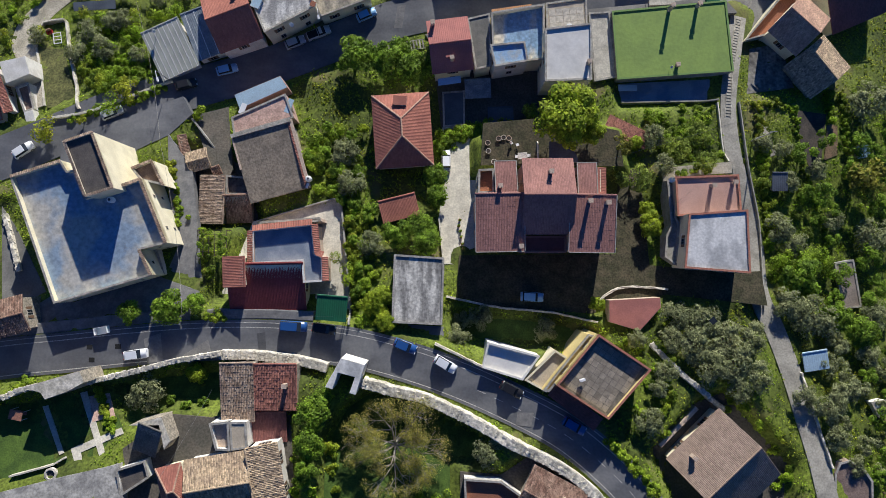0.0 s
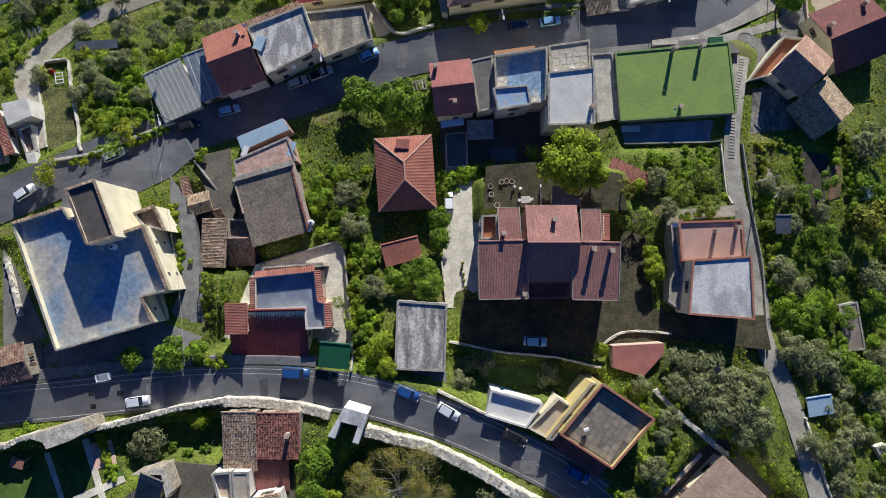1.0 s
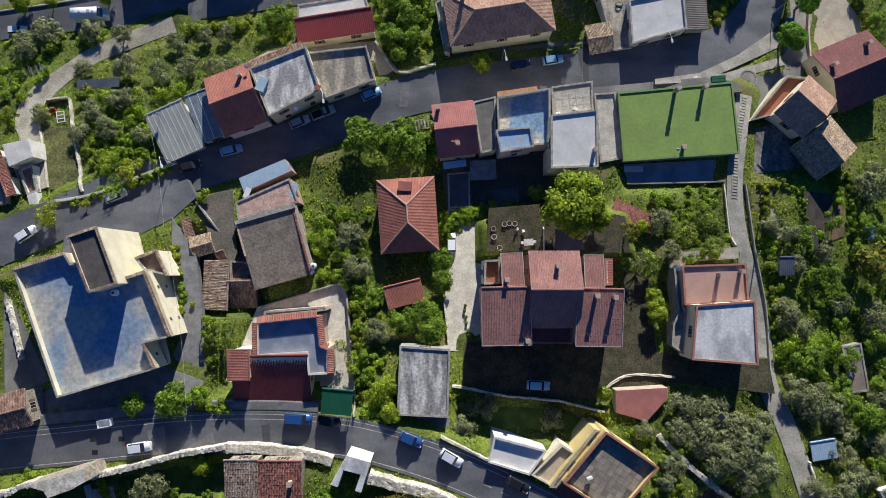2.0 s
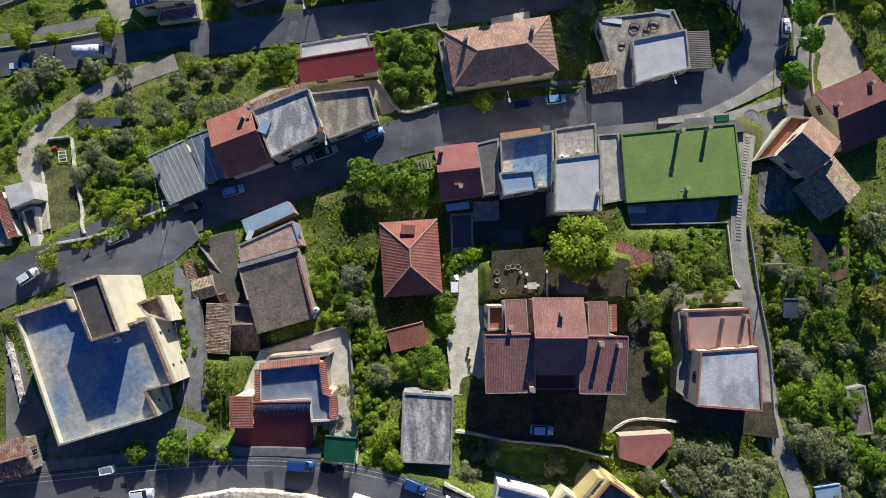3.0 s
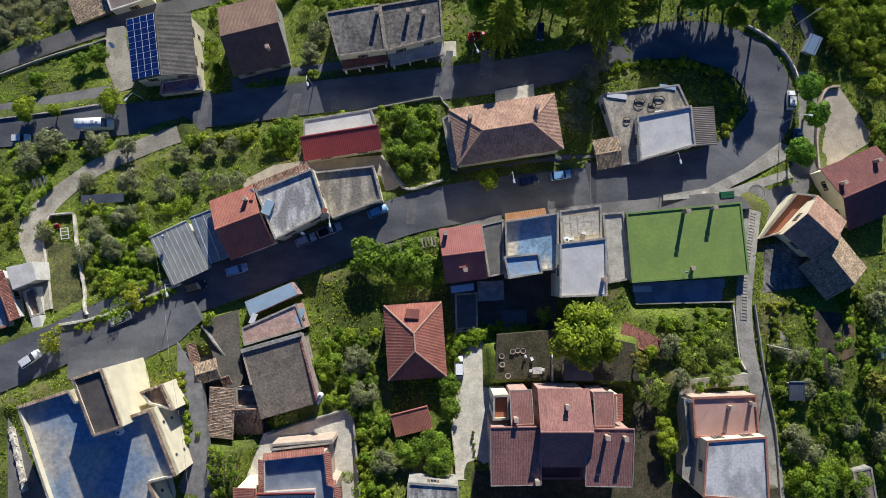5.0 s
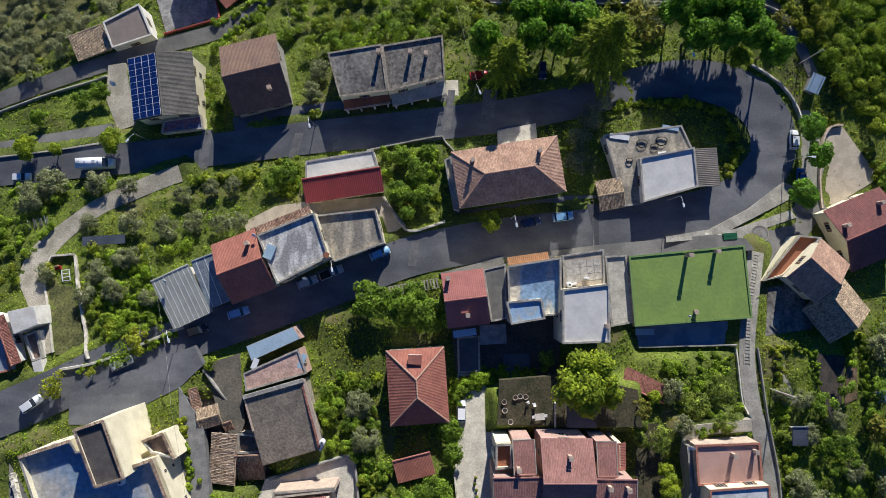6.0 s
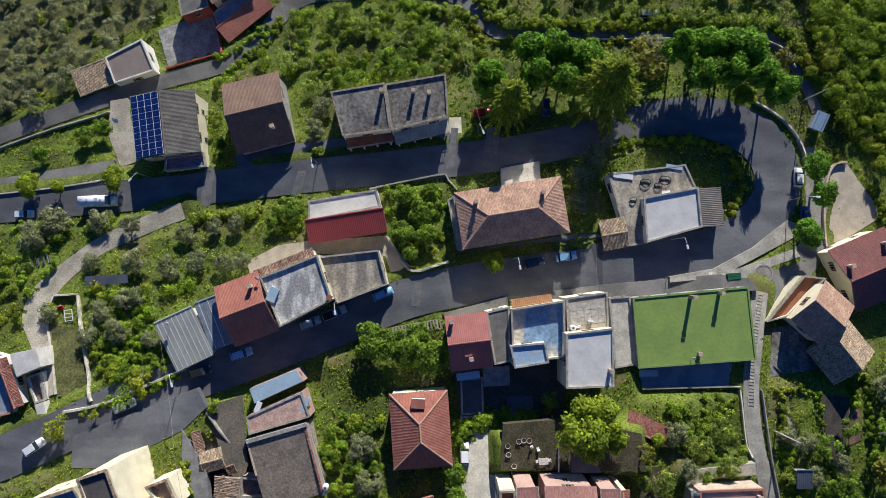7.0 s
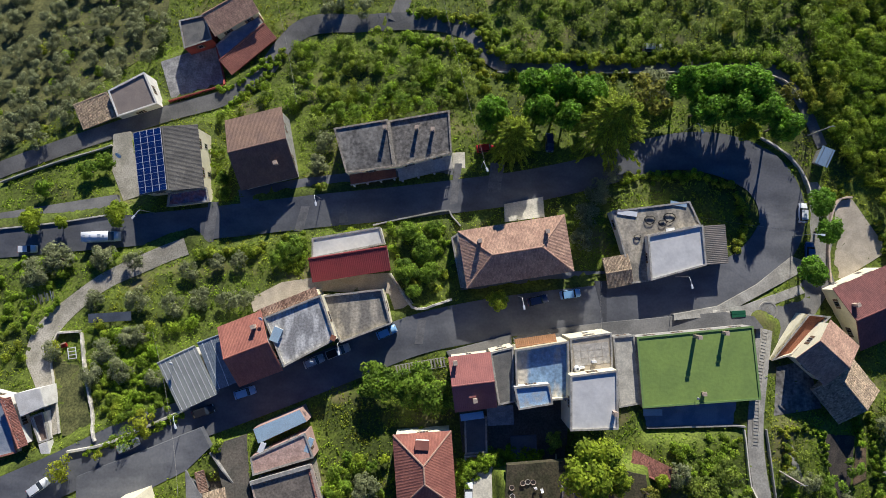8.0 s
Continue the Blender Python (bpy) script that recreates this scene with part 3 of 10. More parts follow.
def ring(verts, faces, outer, inner, z0, z1):
    n = len(outer)
    i = len(verts)
    verts += [(x, y, z) for z in (z0, z1) for q in (outer, inner) for x, y in q]
    o0, i0, o1, i1 = i, i + n, i + 2 * n, i + 3 * n
    for a in range(n):
        b = (a + 1) % n
        faces += [(o0 + a, o0 + b, o1 + b, o1 + a), (i0 + b, i0 + a, i1 + a, i1 + b), (o1 + a, o1 + b, i1 + b, i1 + a), (i0 + a, i0 + b, o0 + b, o0 + a)]


# one window and one door, shared by all the houses
WINDOW_FRAME = boxes("window", [((0, 0, 0.68), (1.06, 0.09, 0.08)), ((0, 0, -0.68), (1.2, 0.16, 0.07)), ((-0.5, 0, 0), (0.07, 0.09, 1.3)), ((0.5, 0, 0), (0.07, 0.09, 1.3)), ((0, 0, 0), (0.05, 0.07, 1.3))], "frame_paint")
WINDOW_PANE = boxes("pane", [((0, 0, 0), (0.94, 0.03, 1.28))], "glass")
SHUTTER = boxes("shutter", [((0, 0, 0), (0.48, 0.04, 1.36))] , "shutter_paint")
DOOR_LEAF = boxes("door", [((0, 0, 1.02), (0.95, 0.06, 2.04)), ((0, 0.03, 1.5), (0.6, 0.03, 0.7)), ((0, 0.03, 0.55), (0.6, 0.03, 0.6))], "shutter_paint")


def openings(home, poly, ztop, z0, pane=1.0):
    """Windows storey by storey along each wall, and one door."""
    n, doors = len(poly), 0
    for i in range(n):
        a, b = Vector(poly[i]), Vector(poly[(i + 1) % n])
        run = (b - a).length
        if run < 3.6:
            continue
        d = (b - a) / run
        mid = home.matrix_world @ Vector(((a.x + b.x) / 2, (a.y + b.y) / 2, 0))
        low = gz(mid.x + d.y * 1.2, mid.y - d.x * 1.2) - home.location.z
        count = max(1, int(run / 5.0))
        ang = math.atan2(d.y, d.x)
        for level in range(3):
            zc = ztop - 1.45 - 3.0 * level
            if zc < low + 0.9:
                break
            for k in range(count):
                q = a + d * run * (k + 0.5) / count
                m = Matrix.Translation((q.x + d.y * 0.03, q.y - d.x * 0.03, zc)) @ Matrix.Rotation(ang + math.pi, 4, "Z") @ Matrix.Diagonal((pane, 1, pane, 1))
                w = part("window", WINDOW_FRAME, home)
                w.matrix_local = m
                part("pane", WINDOW_PANE, w)
                if level == 0 and pane > 0.9:
                    for side in (-0.78, 0.78):
                        s = part("shutter", SHUTTER, w)
                        s.location = (side, 0.02, 0)


def chimney(home, x, y, z, tall=1.3):
    part("chimney", boxes("chimney", [((x, y, z + tall / 2 - 0.4), (0.6, 0.6, tall + 0.8)), ((x, y, z + tall + 0.05), (0.8, 0.8, 0.1)), ((x - 0.25, y, z + tall + 0.22), (0.1, 0.5, 0.25)), ((x + 0.25, y, z + tall + 0.22), (0.1, 0.5, 0.25)), ((x, y, z + tall + 0.4), (0.75, 0.7, 0.08))], "faded_render"), home)


def flat_house(name, label, at, poly, z, wall="cream", top="pale_concrete", parapet=0.3, coping="", chim=(), tall=1.3, pave=0.0, glazed=True, pane=1.0, stacks=()):
    x, y = at
    gs = [gz(x + px, y + py) for px, py in poly]
    z0 = min(gs) - 0.6
    FOOT.append([(x + px, y + py) for px, py in poly])
    home = thing(name, label, "building", x, y, z0)
    h = z - z0
    bpy.context.view_layer.update()
    t = 0.22
    inner = inset(poly, t)
    v, f = [], []
    if parapet > 0.02:
        prism(v, f, poly, 0, h, cap=False)
        ring(v, f, poly, inner, h - parapet - 0.25, h)
    else:
        prism(v, f, poly, 0, h)
    part("wall", mesh_from("wall", v, f, wall), home)
    v, f = [], []
    prism(v, f, inset(poly, t - 0.01 if parapet > 0.02 else 0.06), h - parapet - 0.2 if parapet > 0.02 else h - 0.1, h - parapet if parapet > 0.02 else h + 0.06)
    part("roof", mesh_from("roof", v, f, top), home)
    if parapet > 0.02:
        v, f = [], []
        ring(v, f, inset(poly, -0.07), inset(poly, t + 0.06), h + 0.004, h + 0.07)
        part("coping", mesh_from("coping", v, f, coping or "weathered_coping"), home)
    xs, ys = [p[0] for p in poly], [p[1] for p in poly]
    for fx, fy in chim:
        chimney(home, (max(xs) + min(xs)) / 2 + fx * (max(xs) - min(xs)), (max(ys) + min(ys)) / 2 + fy * (max(ys) - min(ys)), h - parapet, tall)
    for sx, sy, high in stacks:
        chimney(home, sx, sy, h - parapet, high)
    if pave:
        d = Vector(poly[1]) - Vector(poly[0])
        ang = math.atan2(d.y, d.x)
        slab = boxes("paving_slab", [((0, 0, 0), (pave - 0.07, pave - 0.07, 0.05))], top + "_slab")
        c, s, reach = math.cos(ang), math.sin(ang), int(12 / pave)
        for i in range(-reach, reach + 1):
            for j in range(-reach, reach + 1):
                px, py = (i * c - j * s) * pave, (i * s + j * c) * pave
                if float(in_poly(np.array([px]), np.array([py]), list(poly))[0]) < -0.3 - pave * 0.5:
                    p = part("paving_slab", slab, home)
                    p.matrix_local = Matrix.Translation((px, py, h - parapet + 0.02)) @ Matrix.Rotation(ang, 4, "Z")
    if h - parapet > 2.5 and glazed:
        openings(home, poly, h - max(parapet, 0.2), z0, pane)
    return home


TILED = {"crimson_tile", "bleached_tile", "mottled_tile", "terracotta", "red_tile", "plum_tile", "old_tile", "ochre_tile", "brown_tile", "brown_tile2", "faded_tile", "grey_tile"}


def roof_slope(name, o, u, v, length, rise_len, material, left=0.0, right=0.0):
    """One roof slope from the eave corner o, along u and up v; left and right are how far the ends lean in. Tiles are short arched pieces in rows, sheets are ribs."""
    u, v = Vector(u).normalized(), Vector(v).normalized()
    n = u.cross(v).normalized()
    tiled = material in TILED
    pitch = 0.27 if tiled else 0.36
    row = 0.42 if tiled else 99.0
    old = material in ("old_tile", "ochre_tile", "bleached_tile", "mottled_tile")
    bow = (0.055 if old else 0.022) if tiled else {"grey_sheet": 0.004, "blue_sheet": 0.012, "dark_sheet": 0.015, "green_sheet": 0.02, "blue_grey_sheet": 0.02, "felt_roof": 0.003, "pink_sheet": 0.025}.get(material, 0.04)
    cols = max(2, round(length / pitch))
    pitch = length / cols
    verts, faces = [], []
    rnd = random.Random(cols * 7 + round(rise_len * 10))
    rough = {"old_tile": 0.05, "ochre_tile": 0.05, "bleached_tile": 0.05, "mottled_tile": 0.05}.get(material, 0.008)
    if not tiled:
        # one ribbed sheet without breaks
        shape = [(0.0, 0.0), (0.25, 0.0), (0.35, bow), (0.65, bow), (0.75, 0.0)]
        across = [(i + e, h) for i in range(cols) for e, h in shape] + [(cols, 0.0)]
        for q in (-0.04, rise_len):
            verts += [o + u * (e * pitch) + v * q + n * h for e, h in across]
        m = len(across)
        faces += [(a, a + 1, m + a + 1, m + a) for a in range(m - 1)]
        cols = 0
    for i in range(cols):
        s = (i + 0.5) * pitch
        top = rise_len
        if left > 0.01:
            top = min(top, rise_len * s / left)
        if right > 0.01:
            top = min(top, rise_len * (length - s) / right)
        r0 = 0.0
        while r0 < top - 0.05:
            r1 = min(top, r0 + row)
            k = len(verts)
            j = rnd.uniform(-rough, rough)
            lift0, lift1 = ((0.03 if old else 0.008) + j, j) if tiled else (0.0, 0.0)
            for q, lift in ((r0 - 0.04, lift0), (r1, lift1)):
                for e, b in ((0.02, 0.0), (0.28, bow), (0.72, bow), (0.98, 0.0)):
                    verts.append(o + u * ((i + e) * pitch) + v * q + n * (b + lift))
            faces += [(k + a, k + a + 1, k + a + 5, k + a + 4) for a in range(3)]
            r0 = r1
    # deck under the tiles
    k = len(verts)
    tl, tr = min(left, length / 2), length - min(right, length / 2)
    for off in (-0.02, -0.14):
        verts += [o + n * off, o + u * length + n * off, o + u * tr + v * rise_len + n * off, o + u * tl + v * rise_len + n * off]
    faces += [(k, k + 1, k + 2, k + 3), (k + 7, k + 6, k + 5, k + 4)] + [(k + 4 + a, k + 4 + (a + 1) % 4, k + (a + 1) % 4, k + a) for a in range(4)]
    return mesh_from(name, verts, faces, material)


def ridge_cap(a, b, material):
    a, b = Vector(a), Vector(b)
    d = b - a
    side = d.cross(Vector((0, 0, 1))).normalized() * 0.16
    verts, faces = [], []
    count = max(1, round(d.length / 0.5))
    for i in range(count):
        for e, w in ((0.0, 1.15), (0.94, 0.92)):
            c = a + d * ((i + e) / count)
            verts += [c - side * w, c - side * 0.5 * w + Vector((0, 0, 0.1 * w)), c + side * 0.5 * w + Vector((0, 0, 0.1 * w)), c + side * w]
    faces += [(k * 4 + j, k * 4 + j + 1, k * 4 + j + 5, k * 4 + j + 4) for k in range(2 * count - 1) for j in range(3)]
    return mesh_from("ridge", verts, faces, material)


def house_base(name, label, x, y, rot, w, d, z):
    m = pose(x, y, 0, 0, 0, rot)
    cs = [m @ Vector((sx * w / 2, sy * d / 2, 0)) for sx, sy in ((-1, -1), (1, -1), (1, 1), (-1, 1))]
    z0 = min(gz(c.x, c.y) for c in cs) - 0.6
    FOOT.append([(c.x, c.y) for c in cs])
    home = thing(name, label, "building", x, y, z0, rot)
    bpy.context.view_layer.update()
    return home, z - z0


def gable_house(name, label, x, y, rot, w, d, z, rise=1.5, roof="terracotta", wall="cream", chim=(), solar=0):
    home, h = house_base(name, label, x, y, rot, w, d, z)
    a, b = w / 2 - 0.5, d / 2 - 0.5
    tip = h + rise * (b / (d / 2))
    v = [(-a, -b, 0), (a, -b, 0), (a, b, 0), (-a, b, 0), (-a, -b, h), (a, -b, h), (a, b, h), (-a, b, h), (-a, 0, tip), (a, 0, tip)]
    f = [(0, 1, 5, 4), (2, 3, 7, 6), (1, 2, 6, 9, 5), (3, 0, 4, 8, 7), (4, 5, 9, 8), (6, 7, 8, 9)]
    part("wall", mesh_from("wall", v, f, wall), home)
    run = math.hypot(d / 2, rise)
    part("roof_slope", roof_slope("roof_slope", Vector((-w / 2, -d / 2, h + 0.1)), (1, 0, 0), (0, d / 2, rise), w, run, roof), home)
    part("roof_slope", roof_slope("roof_slope", Vector((w / 2, d / 2, h + 0.1)), (-1, 0, 0), (0, -d / 2, rise), w, run, roof), home)
    part("ridge", ridge_cap((-w / 2, 0, h + rise + 0.1), (w / 2, 0, h + rise + 0.1), roof), home)
    for fx, fy in chim:
        chimney(home, fx * w, fy * d, h + rise * (1 - abs(fy) * 2))
    openings(home, [(-a, -b), (a, -b), (a, b), (-a, b)], h, z - h)
    if solar:
        vv, n = Vector((0, d / 2, rise)).normalized(), Vector((0, -rise, d / 2)).normalized()
        pw, ph = (w - 0.5) / 10, (run - 0.3) / 4
        frame_me = boxes("solar_panel", [((0, 0, 0), (pw - 0.02, ph - 0.02, 0.05))], "lamp_white")
        cell_me = boxes("cell", [((-pw * 0.235, 0, 0.03), (pw * 0.46, ph - 0.14, 0.02)), ((pw * 0.235, 0, 0.03), (pw * 0.46, ph - 0.14, 0.02))], "solar_glass")
        tilt = Matrix.Rotation(math.atan2(rise, d / 2), 4, "X")
        for i in range(10):
            for j in range(4):
                c = Vector((-w / 2 + 0.25 + (i + 0.5) * pw, -d / 2, h + 0.1)) + vv * (0.15 + (j + 0.5) * ph) + n * 0.22
                p = part("solar_panel", frame_me, home)
                p.matrix_local = Matrix.Translation(c) @ tilt
                part("cell", cell_me, p)
    return home


def hip_house(name, label, x, y, rot, w, d, z, rise=2.0, roof="red_tile", wall="cream", ridge=4.0, chim=()):
    home, h = house_base(name, label, x, y, rot, w, d, z)
    a, b, r = w / 2, d / 2, ridge / 2
    v, f = [], []
    prism(v, f, [(-a + 0.4, -b + 0.4), (a - 0.4, -b + 0.4), (a - 0.4, b - 0.4), (-a + 0.4, b - 0.4)], 0, h + 0.1)
    part("wall", mesh_from("wall", v, f, wall), home)
    e = h + 0.1
    long_run, short_run = math.hypot(b, rise), math.hypot(a - r, rise)
    part("roof_slope", roof_slope("roof_slope", Vector((-a, -b, e)), (1, 0, 0), (0, b, rise), w, long_run, roof, a - r, a - r), home)
    part("roof_slope", roof_slope("roof_slope", Vector((a, b, e)), (-1, 0, 0), (0, -b, rise), w, long_run, roof, a - r, a - r), home)
    part("roof_slope", roof_slope("roof_slope", Vector((a, -b, e)), (0, 1, 0), (-(a - r), 0, rise), d, short_run, roof, b, b), home)
    part("roof_slope", roof_slope("roof_slope", Vector((-a, b, e)), (0, -1, 0), (a - r, 0, rise), d, short_run, roof, b, b), home)
    top = e + rise
    for p, q in (((-r, 0, top), (r, 0, top)), ((-a, -b, e), (-r, 0, top)), ((-a, b, e), (-r, 0, top)), ((a, -b, e), (r, 0, top)), ((a, b, e), (r, 0, top))):
        part("ridge", ridge_cap(p, q, "faded_tile"), home)
    for fx, fy in chim:
        chimney(home, fx * w, fy * d, h + rise * (1 - max(abs(fy) * 2, (abs(fx) * w - r) / (a - r) if abs(fx) * w > r else 0)))
    openings(home, [(-a + 0.4, -b + 0.4), (a - 0.4, -b + 0.4), (a - 0.4, b - 0.4), (-a + 0.4, b - 0.4)], h, z - h)
    return home


def mono_house(name, label, x, y, rot, w, d, z, rise=0.5, roof="red_sheet", wall="cream", down=-90, chim=(), seams=0):
    """A single slope that falls towards the side named by down (degrees in the plan of the house)."""
    home, h = house_base(name, label, x, y, rot, w, d, z)
    turn = {-90: 0, 90: 180, 0: 90, 180: -90}[down]
    if turn in (90, -90):
        w, d = d, w
    R = Matrix.Rotation(radians(turn), 4, "Z")
    home.matrix_world = home.matrix_world @ R
    lo, hi = h - rise / 2, h + rise / 2
    a, b = w / 2 - 0.35, d / 2 - 0.35
    if wall:
        v = [(-a, -b, 0), (a, -b, 0), (a, b, 0), (-a, b, 0), (-a, -b, lo), (a, -b, lo), (a, b, hi), (-a, b, hi)]
        part("wall", mesh_from("wall", v, [(0, 1, 5, 4), (1, 2, 6, 5), (2, 3, 7, 6), (3, 0, 4, 7), (4, 5, 6, 7)], wall), home)
        bpy.context.view_layer.update()
        if h > 3.0:
            openings(home, [(-a, -b), (a, -b), (a, b), (-a, b)], lo - 0.2, z - h)
    else:
        for sx, sy in ((-1, -1), (1, -1), (1, 1), (-1, 1)):
            part("post", boxes("post", [((sx * a, sy * b, (lo if sy < 0 else hi) / 2), (0.12, 0.12, lo if sy < 0 else hi))], "metal"), home)
    part("roof_slope", roof_slope("roof_slope", Vector((-w / 2, -d / 2, lo + 0.06)), (1, 0, 0), (0, d, rise), w, math.hypot(d, rise), roof), home)
    for k in range(seams):
        at = -w / 2 + (k + 0.5) * w / seams
        strip = part("seam", boxes("seam", [((0, 0, 0), (0.1, math.hypot(d, rise), 0.03))], "lamp_white"), home)
        strip.matrix_local = Matrix.Translation((at, 0, h + 0.1)) @ Matrix.Rotation(math.atan2(rise, d), 4, "X")
    part("ridge", ridge_cap((-w / 2, d / 2, hi + 0.08), (w / 2, d / 2, hi + 0.08), roof), home)
    if roof == "terracotta":
        for side in (-1, 1):
            verge = part("verge", boxes("verge", [((0, 0, 0), (0.14, math.hypot(d, rise), 0.1))], "weathered_coping"), home, "pale rendered verge")
            verge.matrix_local = Matrix.Translation((side * (w / 2 - 0.05), 0, h + 0.12)) @ Matrix.Rotation(math.atan2(rise, d), 4, "X")
        part("gutter", boxes("gutter", [((0, -d / 2 - 0.06, lo + 0.05), (w, 0.14, 0.12))], "weathered_coping"), home)
    for fx, fy in chim:
        chimney(home, fx * w, fy * d, h + rise * fy)
    return home


def flat_at(name, label, pts, z, **more):
    """A flat-roofed building from the corners of its roof in the plan."""
    area2 = sum(p[0] * q[1] - q[0] * p[1] for p, q in zip(pts, pts[1:] + pts[:1]))
    pts = pts if area2 > 0 else pts[::-1]
    cx, cy = sum(p[0] for p in pts) / len(pts), sum(p[1] for p in pts) / len(pts)
    return flat_house(name, label, (cx, cy), [(x - cx, y - cy) for x, y in pts], z, **more)


def tile_edge(home, poly, h, sides_of, material, wide=0.55, outward=0.0):
    """Short arched tiles laid across the parapet along some sides of a roof."""
    for i in sides_of:
        a, b = Vector(poly[i]), Vector(poly[(i + 1) % len(poly)])
        d = (b - a).normalized()
        inw = Vector((-d.y, d.x))
        count = max(1, round((b - a).length / 0.3))
        v, f = [], []
        for k in range(count):
            q = len(v)
            for out, lift in ((-outward, -0.3), (0.12, 0.12)) if outward else ((-0.16, 0.07), (wide - 0.16, 0.13)):
                for e, up in ((0.04, 0.0), (0.3, 0.07), (0.7, 0.07), (0.96, 0.0)):
                    p = a + (b - a) * ((k + e) / count) + inw * out
                    v.append((p.x, p.y, h + lift + up))
            f += [(q + j, q + j + 1, q + j + 5, q + j + 4) for j in range(3)]
        part("coping_tiles", mesh_from("coping_tiles", v, f, material), home, "row of short arched coping tiles")


def porch(name, label, pts, z, material="pale_concrete", rail="frame_paint", posts=4):
    """A deck on posts with a railing; pts run along the house and back along the outer edge."""
    low = min(gz(x, y) for x, y in pts)
    home = thing(name, label, "porch", pts[0][0], pts[0][1], low - 0.3)
    loc = [(x - pts[0][0], y - pts[0][1]) for x, y in pts]
    h = z - low + 0.3
    area2 = sum(p[0] * q[1] - q[0] * p[1] for p, q in zip(loc, loc[1:] + loc[:1]))
    v, f = [], []
    prism(v, f, loc if area2 > 0 else loc[::-1], h - 0.2, h)
    part("deck", mesh_from("deck", v, f, material), home)
    a, b = Vector(loc[2]), Vector(loc[3])
    ang = math.atan2((b - a).y, (b - a).x)
    for k in range(posts):
        p = a.lerp(b, (k + 0.2) / (posts - 0.6))
        part("post", boxes("post", [((p.x, p.y, (h - 0.2) / 2), (0.3, 0.3, h - 0.2)), ((p.x, p.y, h - 0.3), (0.42, 0.42, 0.14))], "white"), home)
    run = (b - a).length
    mid = a.lerp(b, 0.5)
    bars = [((0, 0, 0.9), (run, 0.12, 0.08)), ((0, 0, 0.12), (run, 0.1, 0.08))] + [((-run / 2 + (k + 0.5) * run / 28, 0, 0.5), (0.07, 0.07, 0.75)) for k in range(28)]
    part("railing", boxes("railing", bars, rail), home).matrix_local = Matrix.Translation((mid.x, mid.y, h)) @ Matrix.Rotation(ang, 4, "Z")
    return home


# ---- ground ----
def grid_lines(lo, hi, step, out):
    mid = list(np.arange(lo, hi + 0.01, step))
    rim, q = [], step
    while q < out:
        q *= 1.5
        rim.append(q)
    return np.array([lo - k for k in reversed(rim)] + mid + [hi + k for k in rim])


gx, gy = grid_lines(-110, 110, 1.0, 2600), grid_lines(-62, 140, 1.0, 2600)
GX, GY = np.meshgrid(gx, gy)
rng = np.random.default_rng(5)
GZ = ground_z(GX, GY) + rng.normal(0, 0.05, GX.shape)
verts = np.stack([GX.ravel(), GY.ravel(), GZ.ravel()], 1)
nx, ny = len(gx), len(gy)
idx = np.arange(nx * ny).reshape(ny, nx)
faces = np.stack([idx[:-1, :-1].ravel(), idx[:-1, 1:].ravel(), idx[1:, 1:].ravel(), idx[1:, :-1].ravel()], 1)


def quads_mesh(name, verts, faces, material, smooth=False):
    me = bpy.data.meshes.new(name)
    me.vertices.add(len(verts))
    me.vertices.foreach_set("co", np.asarray(verts, np.float32).ravel())
    me.loops.add(faces.size)
    me.loops.foreach_set("vertex_index", np.asarray(faces, np.int32).ravel())
    me.polygons.add(len(faces))
    me.polygons.foreach_set("loop_start", np.arange(0, faces.size, faces.shape[1], dtype=np.int32))
    me.update(calc_edges=True)
    me.materials.append(MATS[material])
    if smooth:
        me.shade_smooth()
    return me


tagged(new("ground", quads_mesh("ground", verts, faces, "meadow", True)), "weedy green hillside meadow with dry and bare patches", "ground", kind="structure")


def curve_points(pts, step=1.2):
    """Resamples a line of (x, y, width) smoothly."""
    out = []
    for i in range(len(pts) - 1):
        p0, p1, p2, p3 = (np.array(pts[max(0, min(len(pts) - 1, i + k))]) for k in (-1, 0, 1, 2))
        count = max(1, int(np.hypot(*(p2 - p1)[:2]) / step))
        for s in np.arange(count) / count:
            out.append(0.5 * (2 * p1 + (p2 - p0) * s + (2 * p0 - 5 * p1 + 4 * p2 - p3) * s * s + (3 * p1 - p0 - 3 * p2 + p3) * s ** 3))
    return np.array(out + [np.array(pts[-1])])


def sides(line):
    d = np.gradient(line[:, :2], axis=0)
    d /= np.hypot(d[:, 0], d[:, 1])[:, None] + 1e-9
    return np.stack([-d[:, 1], d[:, 0]], 1)


def road_strip(name, label, pts, material, lift=0.05):
    line = curve_points(pts)
    nrm = sides(line)
    zc = base_z(line[:, 0], line[:, 1]) + lift
    verts, faces = [], []
    ks = (-0.5, -0.25, 0, 0.25, 0.5)
    for (x, y, w), (nx_, ny_), z in zip(line, nrm, zc):
        verts.append((x + nx_ * w * -0.5, y + ny_ * w * -0.5, z - 0.5))
        for k in ks:
            verts.append((x + nx_ * w * k, y + ny_ * w * k, z + 0.04 - 0.16 * k * k))
        verts.append((x + nx_ * w * 0.5, y + ny_ * w * 0.5, z - 0.5))
    m = len(ks) + 2
    for i in range(len(line) - 1):
        for j in range(m - 1):
            faces.append((i * m + j, (i + 1) * m + j, (i + 1) * m + j + 1, i * m + j + 1)[::-1])
    return tagged(new(name, mesh_from(name, verts, faces, material)), label, "road", kind="structure")


